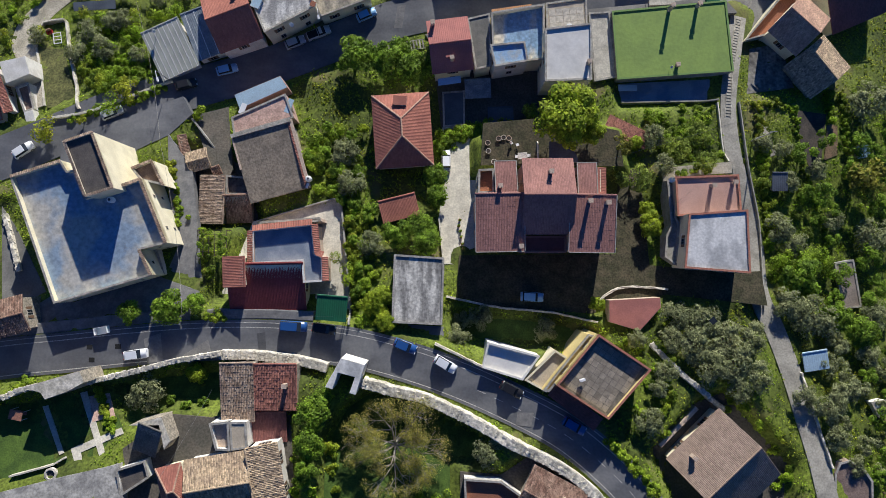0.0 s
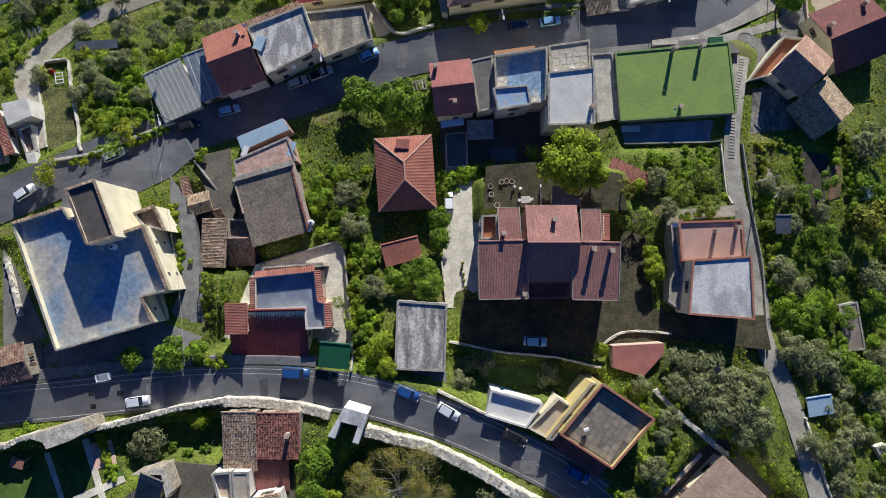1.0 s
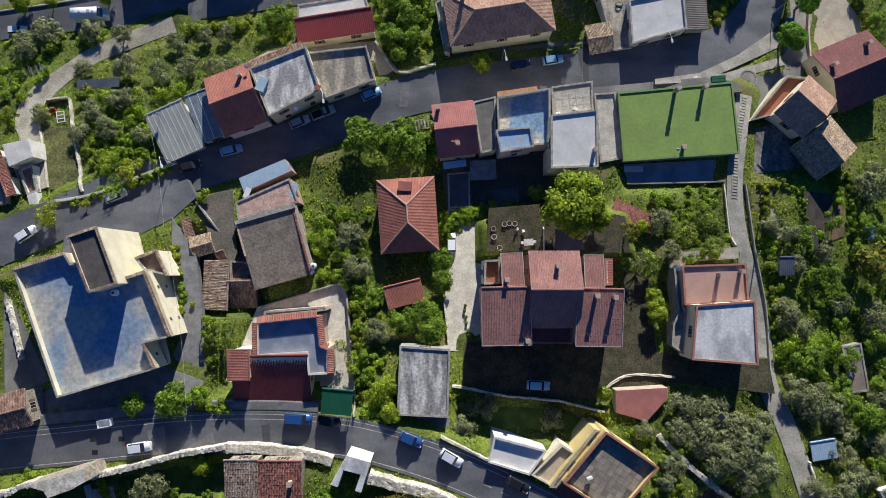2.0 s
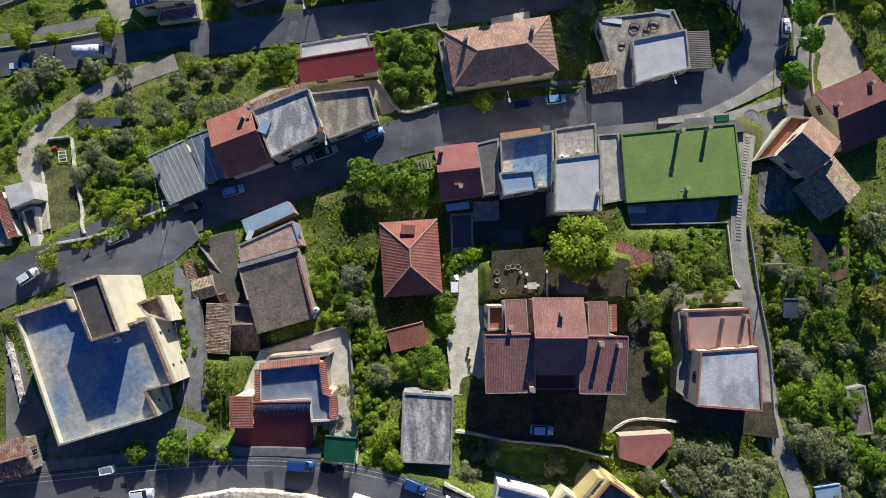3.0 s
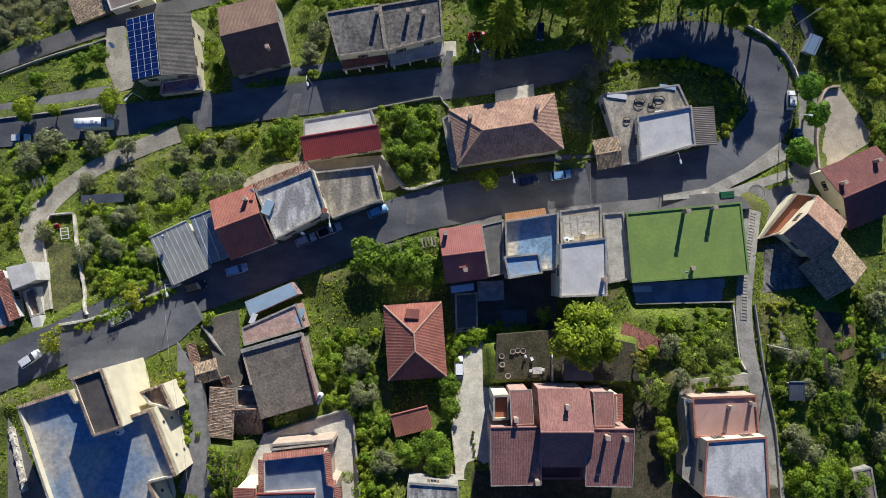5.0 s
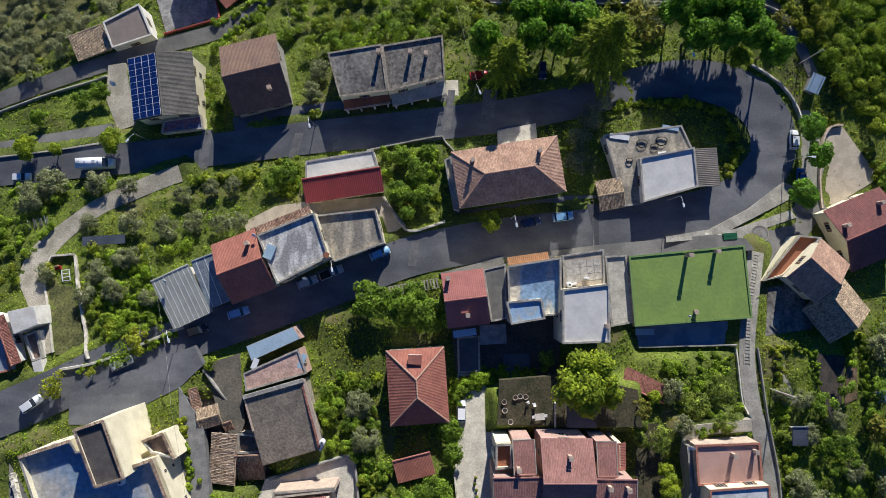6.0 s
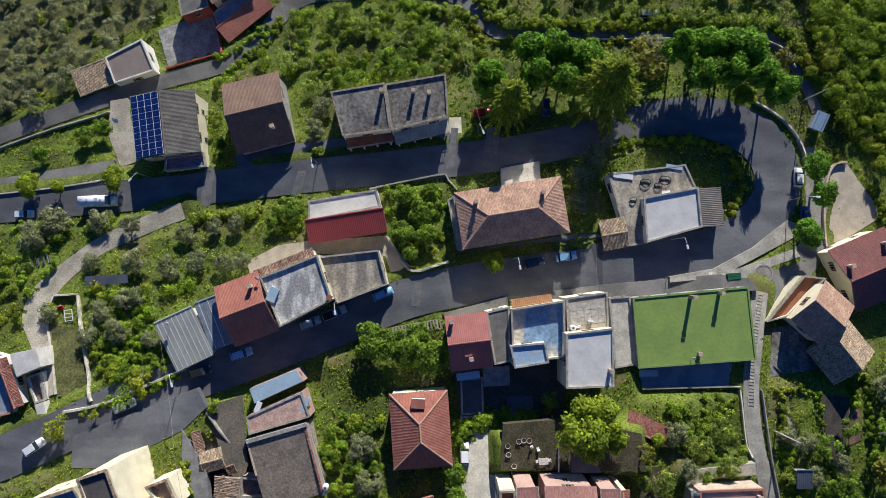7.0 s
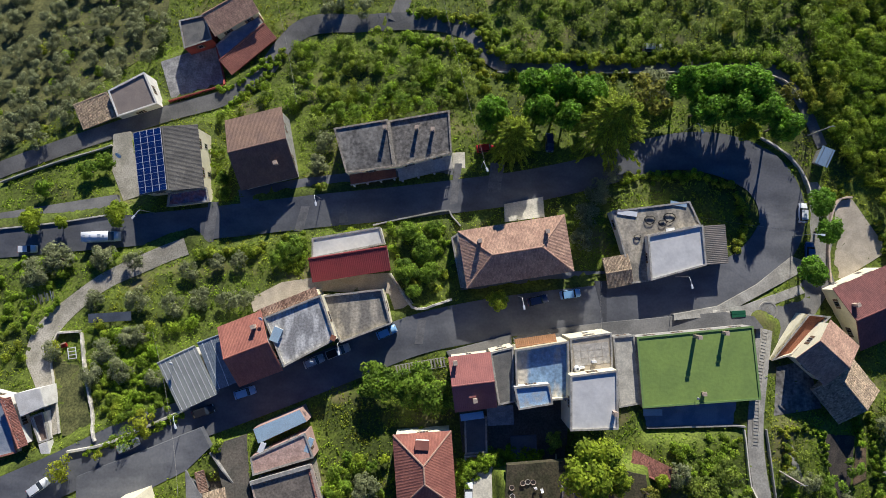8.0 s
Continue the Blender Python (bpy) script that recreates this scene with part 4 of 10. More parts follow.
def road_line(pts, off, wide, a=0.0, b=1.0, dash=None):
    """A painted line at a share of the half width, over a stretch of the road."""
    line = curve_points(pts, 0.8)
    nrm = sides(line)
    n = len(line)
    verts, faces = [], []
    for i in range(int(a * n), int(b * n) - 1):
        if dash and (i // dash) % 2:
            continue
        k = len(verts)
        for q in (i, i + 1):
            x, y, w = line[q]
            z = float(base_z(x, y)) + 0.05 + 0.04 - 0.16 * (off / 2) ** 2 + 0.012
            for s in (-wide / 2, wide / 2):
                verts.append((x + nrm[q, 0] * (off * w / 2 + s), y + nrm[q, 1] * (off * w / 2 + s), z))
        faces.append((k, k + 2, k + 3, k + 1)[::-1])
    return tagged(new("road_marking", mesh_from("road_marking", verts, faces, "road_paint")), "worn white painted line on the road", "marking", kind="structure")


road_strip("road_lower", "grey asphalt road below a pale stone wall", ROADS["lower"], "asphalt")
road_strip("road_middle", "grey asphalt road winding through a hairpin bend", ROADS["middle"], "asphalt")
road_strip("lane", "narrow pale gravelled lane up a slope", ROADS["lane"], "gravel", 0.0)
road_strip("lane_top", "narrow worn asphalt lane between hedges", ROADS["top_lane"], "lane_asphalt", 0.07)
road_strip("lane_branch", "short branch of a narrow lane", ROADS["top_branch"], "lane_asphalt", 0.09)
road_strip("path", "narrow worn concrete path beside gardens", ROADS["side_path"], "path_concrete", 0.09)
road_line(ROADS["lower"], -0.84, 0.14)
road_line(ROADS["lower"], 0.62, 0.14, dash=None)

def road_patch(pts, material, label):
    """A thin patch that follows the crown of the road: mendings, drain grates and painted sunlit gaps."""
    (x0, y0), (x1, y1), (x2, y2), (x3, y3) = pts
    v, n = [], 5
    for i in range(n + 1):
        for j in range(n + 1):
            a, b = i / n, j / n
            x = (x0 * (1 - a) + x1 * a) * (1 - b) + (x3 * (1 - a) + x2 * a) * b
            y = (y0 * (1 - a) + y1 * a) * (1 - b) + (y3 * (1 - a) + y2 * a) * b
            best = None
            for name in ("lower", "middle"):
                dist, half, qx, qy = near_line(np.array([x]), np.array([y]), ROADS[name])
                if best is None or dist[0] < best[0]:
                    best = float(dist[0]), float(half[0]), float(qx[0]), float(qy[0])
            k = min(best[0] / (2 * best[1]), 0.5)
            v.append((x, y, float(base_z(best[2], best[3])) + 0.09 - 0.16 * k * k + 0.016))
    m = n + 1
    f = [(i * m + j, i * m + j + 1, (i + 1) * m + j + 1, (i + 1) * m + j) for i in range(n) for j in range(n)]
    me = mesh_from("road_patch", v, f, material)
    bm = bmesh.new()
    bm.from_mesh(me)
    for face in bm.faces:
        face.normal_update()
        if face.normal.z < 0:
            face.normal_flip()
    bm.to_mesh(me)
    bm.free()
    tagged(new("road_patch", me), label, "patch", kind="structure")


# pale strips across the upper road paint the sun falling between houses
road_patch([(-53.3, 76.9), (-51.1, 76.8), (-52.4, 66.7), (-54.6, 66.7)], "old_asphalt", "pale road patch for mended asphalt and painted sunlit gaps")
road_patch([(-1.7, 84.4), (-0.2, 84.4), (-1.2, 76.2), (-2.8, 75.9)], "old_asphalt", "pale road patch for mended asphalt and painted sunlit gaps")
road_patch([(-33.4, 75.7), (-31.6, 75.7), (-33.0, 70.5), (-34.9, 70.6)], "old_asphalt", "pale road patch for mended asphalt and painted sunlit gaps")
road_patch([(-25.4, 74.7), (-24.2, 76.3), (-23.5, 72.4), (-25.4, 72.2)], "old_asphalt", "pale road patch for mended asphalt and painted sunlit gaps")
road_patch([(5.7, 84.6), (8.6, 84.6), (7.6, 78.6), (4.9, 78.3)], "old_asphalt", "pale road patch for mended asphalt and painted sunlit gaps")
road_patch([(-9.0, 52.8), (-7.4, 52.8), (-8.1, 48.1), (-9.7, 48.1)], "old_asphalt", "pale road patch for mended asphalt and painted sunlit gaps")
road_patch([(-45.0, -14.6), (-40.7, -11.9), (-40.2, -13.9), (-44.0, -16.1)], "old_asphalt", "pale road patch for mended asphalt and painted sunlit gaps")
road_patch([(-51.8, -11.8), (-48.9, -10.8), (-48.4, -15.7), (-51.1, -15.9)], "old_asphalt", "pale road patch for mended asphalt and painted sunlit gaps")
road_patch([(12.6, -24.0), (15.4, -24.0), (14.9, -26.4), (12.3, -26.1)], "old_asphalt", "pale road patch for mended asphalt and painted sunlit gaps")
road_patch([(25.8, 60.4), (28.3, 60.4), (28.2, 51.9), (27.7, 51.9)], "fresh_asphalt", "dark fresh strip of mended asphalt")
road_patch([(-53.1, 26.4), (-50.0, 27.6), (-49.5, 26.8), (-52.6, 25.4)], "fresh_asphalt", "dark fresh strip of mended asphalt")
road_patch([(-32.3, -10.9), (-30.9, -10.7), (-30.7, -13.6), (-32.0, -13.6)], "fresh_asphalt", "dark fresh strip of mended asphalt")
road_patch([(-61.6, -12.8), (-60.6, -12.8), (-60.6, -13.6), (-61.6, -13.6)], "rubber", "dark iron drain grate in the road")
road_patch([(-61.2, -15.0), (-60.2, -15.0), (-60.2, -15.8), (-61.2, -15.8)], "rubber", "dark iron drain grate in the road")
road_patch([(-56.7, -12.7), (-55.7, -12.7), (-55.7, -13.5), (-56.7, -13.5)], "rubber", "dark iron drain grate in the road")
road_line(ROADS["lower"], 0.86, 0.12, 0.1, 0.95)
road_line(ROADS["lower"], -0.1, 0.12, 0.72, 0.95, dash=2)

# forecourt, house_court, brown_house_yard and old_yard: dark floor colours stand in for shade
YARD_LOOK = {
    "driveway": ("pale_concrete", "pale concrete driveway with worn patches"), "forecourt": ("garden_soil", "forecourt with a house's shade put into its dark earthy colour"),
    "red_house_yard": ("pale_concrete", "concrete yard round a house"), "alley": ("old_asphalt", "worn alley between old houses"),
    "back_alley": ("lane_asphalt", "dark back alley"), "blue_court": ("blue_floor", "smooth court behind a hall with shade blue in its floor colour"),
    "house_court": ("grey_paving", "court beside a house with shade put into its dark paving colour"), "cream_slab": ("tan_floor", "bare cream concrete slab"),
    "junction": ("lane_asphalt", "worn asphalt apron at the bend"), "top_court": ("pale_paving", "grey paved court with red edging"),
    "row_apron": ("tan_floor", "sandy concrete apron behind houses"), "walled_garden": ("lawn_grass", "rough grass of a walled garden"), "crop_garden": ("lawn_grass", "dark grass of a sunken vegetable garden"), "parking_strip": ("lane_asphalt", "concrete parking strip beside the road"),
    "dish_yard": ("gravel", "paved yard with a satellite dish"), "house_fronts": ("asphalt", "asphalt forecourts along the road"),
    "lawn": ("lawn_grass", "smooth mown lawn"), "lawn_path": ("pale_concrete", "pale garden path across a lawn"), "lawn_walk": ("pale_concrete", "pale garden path across a lawn"),
    "lawn_cross": ("pale_concrete", "pale garden path across a lawn"), "lawn_spur": ("pale_concrete", "pale garden path beside a lawn"),
    "hall_slab": ("pale_concrete", "pale worn concrete slab beside the road"), "steps_yard": ("pale_concrete", "pale landing beside a house"), "bend_pavement": ("path_concrete", "worn tan pavement under round trees"), "kerb_apron": ("path_concrete", "pale kerbside pavement sweeping into the junction"), "bend_kerb": ("path_concrete", "pale kerbside pavement along the bend"), "lower_grass": ("lawn_grass", "shaded rough lawn below a forecourt wall"), "wing_front": ("old_asphalt", "shaded paved strip before a red-roofed house"), "apartment_court": ("old_asphalt", "shaded paved court beside an apartment house"), "patio": ("pink_tiles", "reddish paved patio"), "low_paving": ("pale_paving", "bluish pale worn paving"), "soil_plot": ("bare_soil", "dark bare soil of a dug vegetable plot"), "brown_plot": ("brown_soil", "bare brown soil beside a hedge"), "garden_strip": ("path_concrete", "narrow concrete strip in a garden"), "field_strip": ("dry_grass", "trodden dry olive-green grass beside a lane"), "hip_court": ("pale_concrete", "pale concrete court behind a house"), "grove_floor": ("dry_grass", "dry brownish grass under olive trees"), "back_garden": ("garden_soil", "raised dark earthy garden behind a house"), "brown_house_yard": ("dark_ground", "yard round a brown house with shade put into its dark colour"), "corner_yard": ("dark_ground", "dark yard between low houses"), "cottage_yard": ("dark_ground", "dark yard under old cottages"), "village_yard": ("dark_ground", "dark yards between old houses"), "dark_yard": ("dark_ground", "dark overgrown yard behind houses"), "stone_terrace": ("gravel", "raised stony terrace behind a house"),
    "hall_pavement": ("lane_asphalt", "worn grey pavement before a hall"), "link_pavement": ("lane_asphalt", "worn grey pavement before houses"),
    "hip_pavement": ("asphalt", "worn grey pavement below a house"), "row_front": ("asphalt", "narrow grey pavement along a row of houses"),
    "tower_front": ("asphalt", "grey verge between road and house"), "old_yard": ("dark_ground", "yard between old houses with shade put into its dark colour"), "lower_verge": ("asphalt", "worn grey verge beside the road"), "lower_verge_b": ("asphalt", "worn grey verge beside a garage"),
}
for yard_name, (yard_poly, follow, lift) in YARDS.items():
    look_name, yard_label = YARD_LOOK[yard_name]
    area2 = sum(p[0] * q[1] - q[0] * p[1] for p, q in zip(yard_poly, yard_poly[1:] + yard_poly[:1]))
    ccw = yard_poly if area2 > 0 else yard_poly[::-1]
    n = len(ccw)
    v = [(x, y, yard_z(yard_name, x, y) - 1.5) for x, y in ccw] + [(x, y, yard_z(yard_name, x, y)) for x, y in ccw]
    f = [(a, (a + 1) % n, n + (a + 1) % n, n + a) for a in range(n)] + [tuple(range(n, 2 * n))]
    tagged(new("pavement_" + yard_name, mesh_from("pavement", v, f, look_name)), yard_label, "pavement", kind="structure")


def garden_wall(name, label, pts, thick, tall, material):
    """A wall of rough stones along a line, following the ground."""
    line = curve_points([(x, y, thick) for x, y in pts], 1.0)
    nrm = sides(line)
    rnd = random.Random(len(pts) * 31 + int(thick * 100))
    verts, faces = [], []
    coarse = 0.12 if "stone" in material else 0.01
    for (x, y, w), (ax, ay) in zip(line, nrm):
        zt = max(gz(x + ax * 0.8, y + ay * 0.8), gz(x - ax * 0.8, y - ay * 0.8), gz(x, y)) + tall * 0.8 + rnd.uniform(-coarse, coarse)
        zl = gz(x, y) - 3.4
        o = rnd.uniform(-coarse, coarse) * 0.6
        for s, z in ((-0.5, zl), (-0.5, zt - 0.08), (-0.4, zt), (0.4, zt + rnd.uniform(-coarse, coarse)), (0.5, zt - 0.08), (0.5, zl)):
            verts.append((x + ax * (w * s + o), y + ay * (w * s + o), z))
    for i in range(len(line) - 1):
        for j in range(5):
            faces.append((i * 6 + j, (i + 1) * 6 + j, (i + 1) * 6 + j + 1, i * 6 + j + 1)[::-1])
    k = len(verts) - 6
    faces += [(5, 4, 3, 2, 1, 0), (k, k + 1, k + 2, k + 3, k + 4, k + 5)]
    ob = tagged(new(name, mesh_from(name, verts, faces, material)), label, "wall", kind="structure")
    if material == "pale_stone" and thick >= 0.8:
        part("stones", wall_stones(line, nrm, verts, rnd), ob, "rough pale stones along the wall's top")
    return ob


def wall_stones(line, nrm, shell, rnd):
    """Loose rough blocks bedded side by side along the top of a wall."""
    v, f = [], []
    for i in range(len(line) - 1):
        (x, y, w), (ax, ay) = line[i], nrm[i]
        z = shell[i * 6 + 2][2]
        across = max(2, round(w / 0.5))
        for k in range(2):
            for j in range(across):
                if rnd.random() < 0.05:
                    continue
                e = w * ((j + 0.5) / across - 0.5) + rnd.uniform(-0.06, 0.06)
                px = x + (line[i + 1][0] - x) * k / 2 + ax * e + rnd.uniform(-0.06, 0.06)
                py = y + (line[i + 1][1] - y) * k / 2 + ay * e + rnd.uniform(-0.06, 0.06)
                a, l, m, h = math.atan2(ay, ax) + rnd.uniform(-0.4, 0.4), rnd.uniform(0.45, 0.72), rnd.uniform(0.42, 0.66), rnd.uniform(0.02, 0.11)
                q = len(v)
                for up, g in ((-0.3, 1.0), (h, rnd.uniform(0.6, 0.9))):
                    for sx, sy in ((-0.5, -0.5), (0.5, -0.5), (0.5, 0.5), (-0.5, 0.5)):
                        dx, dy = sx * l * g * rnd.uniform(0.8, 1.15), sy * m * g * rnd.uniform(0.8, 1.15)
                        v.append((px + dx * math.cos(a) - dy * math.sin(a), py + dx * math.sin(a) + dy * math.cos(a), z + up + rnd.uniform(-0.03, 0.03)))
                f += [(q + 4, q + 5, q + 6, q + 7)] + [(q + b, q + (b + 1) % 4, q + 4 + (b + 1) % 4, q + 4 + b) for b in range(4)]
    return mesh_from("stones", v, f, "pale_stone")


# ---- vehicles ----
MADE = {}


def car_mesh(kind, colour):
    L, W, H = {"car": (4.1, 1.72, 1.46), "van": (4.7, 1.85, 1.85), "pickup": (4.8, 1.78, 1.65), "camper": (7.0, 2.25, 2.9)}[kind]
    car = thing({"camper": "camper_van"}.get(kind, kind), f"{colour} parked {kind} with dark windows", "vehicle", 0, 0, -500, group="vehicles along the roads")
    bm = bmesh.new()
    prof = [(-0.5, 0.35, 0.86), (-0.49, 0.6, 0.92), (-0.44, 0.66, 0.95), (0.22, 0.66, 1.0), (0.42, 0.58, 0.94), (0.49, 0.48, 0.86), (0.5, 0.33, 0.8)]
    if kind == "camper":
        prof = [(-0.5, 0.3, 0.98), (-0.5, 0.99, 0.96), (-0.1, 1.0, 0.98), (0.3, 1.0, 0.97), (0.4, 0.62, 0.92), (0.49, 0.5, 0.88), (0.5, 0.3, 0.86)]
    rows = []
    for px, pz, pw in prof:
        rows.append([bm.verts.new((px * L, s * W / 2 * pw * k, z)) for s, k, z in ((-1, 0.96, 0.22), (-1, 1, min(0.5, pz * H)), (-1, 0.93, pz * H), (1, 0.93, pz * H), (1, 1, min(0.5, pz * H)), (1, 0.96, 0.22))])
    for r, q in zip(rows, rows[1:]):
        for j in range(6):
            bm.faces.new((r[j], q[j], q[(j + 1) % 6], r[(j + 1) % 6]))
    bm.faces.new(rows[0])
    bm.faces.new(rows[-1][::-1])
    bmesh.ops.recalc_face_normals(bm, faces=bm.faces[:])
    bmesh.ops.bevel(bm, geom=bm.edges[:], offset=0.04, segments=2, affect="EDGES")
    me = bpy.data.meshes.new("body")
    bm.to_mesh(me)
    bm.free()
    me.materials.append(MATS["paint_" + colour])
    me.shade_smooth()
    part("body", me, car)
    if kind != "camper":
        x0, x1 = {"car": (-0.42, 0.24), "van": (-0.47, 0.3), "pickup": (-0.02, 0.28)}[kind]
        t0, t1 = x0 + 0.06, x1 - 0.13
        v = []
        for z, a, b, k in ((0.64 * H, x0, x1, 0.9), (0.95 * H, t0, t1, 0.74)):
            v += [(a * L, -W / 2 * k, z), (b * L, -W / 2 * k, z), (b * L, W / 2 * k, z), (a * L, W / 2 * k, z)]
        part("window_glass", mesh_from("window_glass", v, [(0, 1, 5, 4), (1, 2, 6, 5), (2, 3, 7, 6), (3, 0, 4, 7), (4, 5, 6, 7)], "glass"), car, "dark glass")
        part("roof", bevelled("roof", ((t0 + t1) / 2 * L, 0, 0.965 * H), ((t1 - t0) * L + 0.1, W * 0.78, 0.09), "paint_" + colour, 0.035), car)
        if kind == "pickup":
            part("bed", boxes("bed", [((-0.25 * L, 0, 0.67 * H), (0.42 * L, W * 0.8, 0.03))], "rubber"), car)
    else:
        part("windscreen", mesh_from("windscreen", [(0.31 * L, -W * 0.42, 0.98 * H), (0.31 * L, W * 0.42, 0.98 * H), (0.405 * L, W * 0.4, 0.64 * H), (0.405 * L, -W * 0.4, 0.64 * H)], [(3, 2, 1, 0)], "glass"), car)
        for hx, hs in ((-0.4, 0.5), (-0.22, 0.4), (0.05, 0.7), (0.18, 0.35)):
            part("roof_hatch", bevelled("roof_hatch", (hx * L, 0.1, H + 0.04), (hs, hs, 0.1), "silver_hatch", 0.03), car)
    for sx in (-0.31, 0.31):
        for sy in (-1, 1):
            bm = bmesh.new()
            bmesh.ops.create_cone(bm, cap_ends=True, segments=16, radius1=0.31, radius2=0.31, depth=0.2, matrix=Matrix.Translation((sx * L, sy * (W / 2 - 0.1), 0.31)) @ Matrix.Rotation(math.pi / 2, 4, "X"))
            me = bpy.data.meshes.new("wheel")
            bm.to_mesh(me)
            bm.free()
            me.materials.append(MATS["rubber"])
            wheel = part("wheel", me, car)
            part("rim", boxes("rim", [((sx * L, sy * (W / 2 + 0.005), 0.31), (0.34, 0.03, 0.34))], "metal"), wheel)
    for sy in (-0.62, 0.62):
        part("headlight", bevelled("headlight", (0.475 * L, sy * W / 2, 0.5 * min(H, 1.5)), (0.16, 0.36, 0.14), "lamp_white", 0.03), car)
        part("tail_light", bevelled("tail_light", (-0.495 * L, sy * W / 2, 0.55 * min(H, 1.6)), (0.06, 0.26, 0.2), "paint_red", 0.02), car)
    return car


surface("silver_hatch", (0.5, 0.55, 0.6), (0.4, 0.45, 0.5), rough=0.3, grain=0.1, bump=0)


def place_car(kind, colour, x, y, rot):
    z = gz(x, y) + 0.2
    if kind == "bin":
        b = thing("skip_bin", "white open-topped waste bin at the roadside", "bin", x, y, z, rot)
        part("body", boxes("body", [((0, -0.6, 0.5), (2.2, 0.06, 1.0)), ((0, 0.6, 0.5), (2.2, 0.06, 1.0)), ((-1.1, 0, 0.5), (0.06, 1.2, 1.0)), ((1.1, 0, 0.5), (0.06, 1.2, 1.0)), ((0, 0, 0.1), (2.2, 1.2, 0.06))], "lamp_white"), b)
        return b
    c, s = math.cos(radians(rot)), math.sin(radians(rot))
    pitch = math.degrees(math.atan2(gz(x + 1.5 * c, y + 1.5 * s) - gz(x - 1.5 * c, y - 1.5 * s), 3.0))
    m = pose(x, y, z, 0, 0, rot) @ pose(0, 0, 0, 0, -pitch, 0)
    if (kind, colour) not in MADE:
        MADE[kind, colour] = car_mesh(kind, colour)
        MADE[kind, colour].matrix_world = m
        return MADE[kind, colour]
    return copy_thing(MADE[kind, colour], m)


# ---- street lamps ----
def place_lamp(x, y, rot):
    z = gz(x, y)
    if "lamp" not in MADE:
        lamp = thing("street_lamp", "white street lamp on a curved grey pole", "street lamp", x, y, z, rot, group="street lamps along the roads")
        bm = bmesh.new()
        bmesh.ops.create_cone(bm, cap_ends=True, segments=10, radius1=0.09, radius2=0.05, depth=6.6, matrix=Matrix.Translation((0, 0, 3.3)))
        me = bpy.data.meshes.new("pole")
        bm.to_mesh(me)
        bm.free()
        me.materials.append(MATS["metal"])
        part("pole", me, lamp)
        v, f = [], []
        for i in range(8):
            a = i / 7 * math.pi / 2
            c = Vector((1.5 * (1 - math.cos(a)), 0, 6.6 + 0.45 * math.sin(a)))
            for dy, dz in ((-0.05, 0), (0, -0.05), (0.05, 0), (0, 0.05)):
                v.append((c.x, c.y + dy, c.z + dz))
        for i in range(7):
            f += [(i * 4 + j, i * 4 + (j + 1) % 4, i * 4 + 4 + (j + 1) % 4, i * 4 + 4 + j) for j in range(4)]
        part("arm", mesh_from("arm", v, f, "lamp_white"), lamp)
        part("head", bevelled("head", (1.85, 0, 7.02), (0.85, 0.42, 0.18), "lamp_white", 0.07), lamp)
        MADE["lamp"] = lamp
        return lamp
    return copy_thing(MADE["lamp"], pose(x, y, z, 0, 0, rot))


# ---- plants ----
def leaf_cloud(rnd, count, centres, size, up=0.5, squash=0.75):
    """Leaf pieces over the skins of many small clumps: vertices and faces of separate four-sided leaves."""
    cs = np.array(centres)
    pick = rnd.integers(0, len(cs), count)
    d = rnd.normal(size=(count, 3))
    d[:, 2] = np.abs(d[:, 2]) * 1.0 - 0.35
    d /= np.linalg.norm(d, axis=1)[:, None]
    r = cs[pick, 3] * rnd.uniform(0.55, 1.08, count)
    pos = cs[pick, :3] + d * r[:, None] * np.array([1, 1, squash])
    nrm = d + rnd.normal(0, 0.42, (count, 3)) + np.array([0, 0, up])
    nrm /= np.linalg.norm(nrm, axis=1)[:, None]
    t = np.cross(nrm, rnd.normal(size=(count, 3)))
    t /= np.linalg.norm(t, axis=1)[:, None] + 1e-9
    b = np.cross(nrm, t)
    s = (size * rnd.uniform(0.6, 1.35, count))[:, None]
    v = np.stack([pos - t * s, pos - b * s * 0.55, pos + t * s, pos + b * s * 0.55], 1).reshape(-1, 3)
    return v, np.arange(count * 4).reshape(-1, 4)


def limb(verts, faces, a, b, r0, r1, seg=6):
    a, b = Vector(a), Vector(b)
    d = (b - a).normalized()
    s = d.orthogonal().normalized()
    q = d.cross(s)
    k = len(verts)
    for c, r in ((a, r0), (b, r1)):
        for i in range(seg):
            t = 2 * math.pi * i / seg
            verts.append(c + (s * math.cos(t) + q * math.sin(t)) * r)
    faces += [(k + i, k + (i + 1) % seg, k + seg + (i + 1) % seg, k + seg + i) for i in range(seg)]


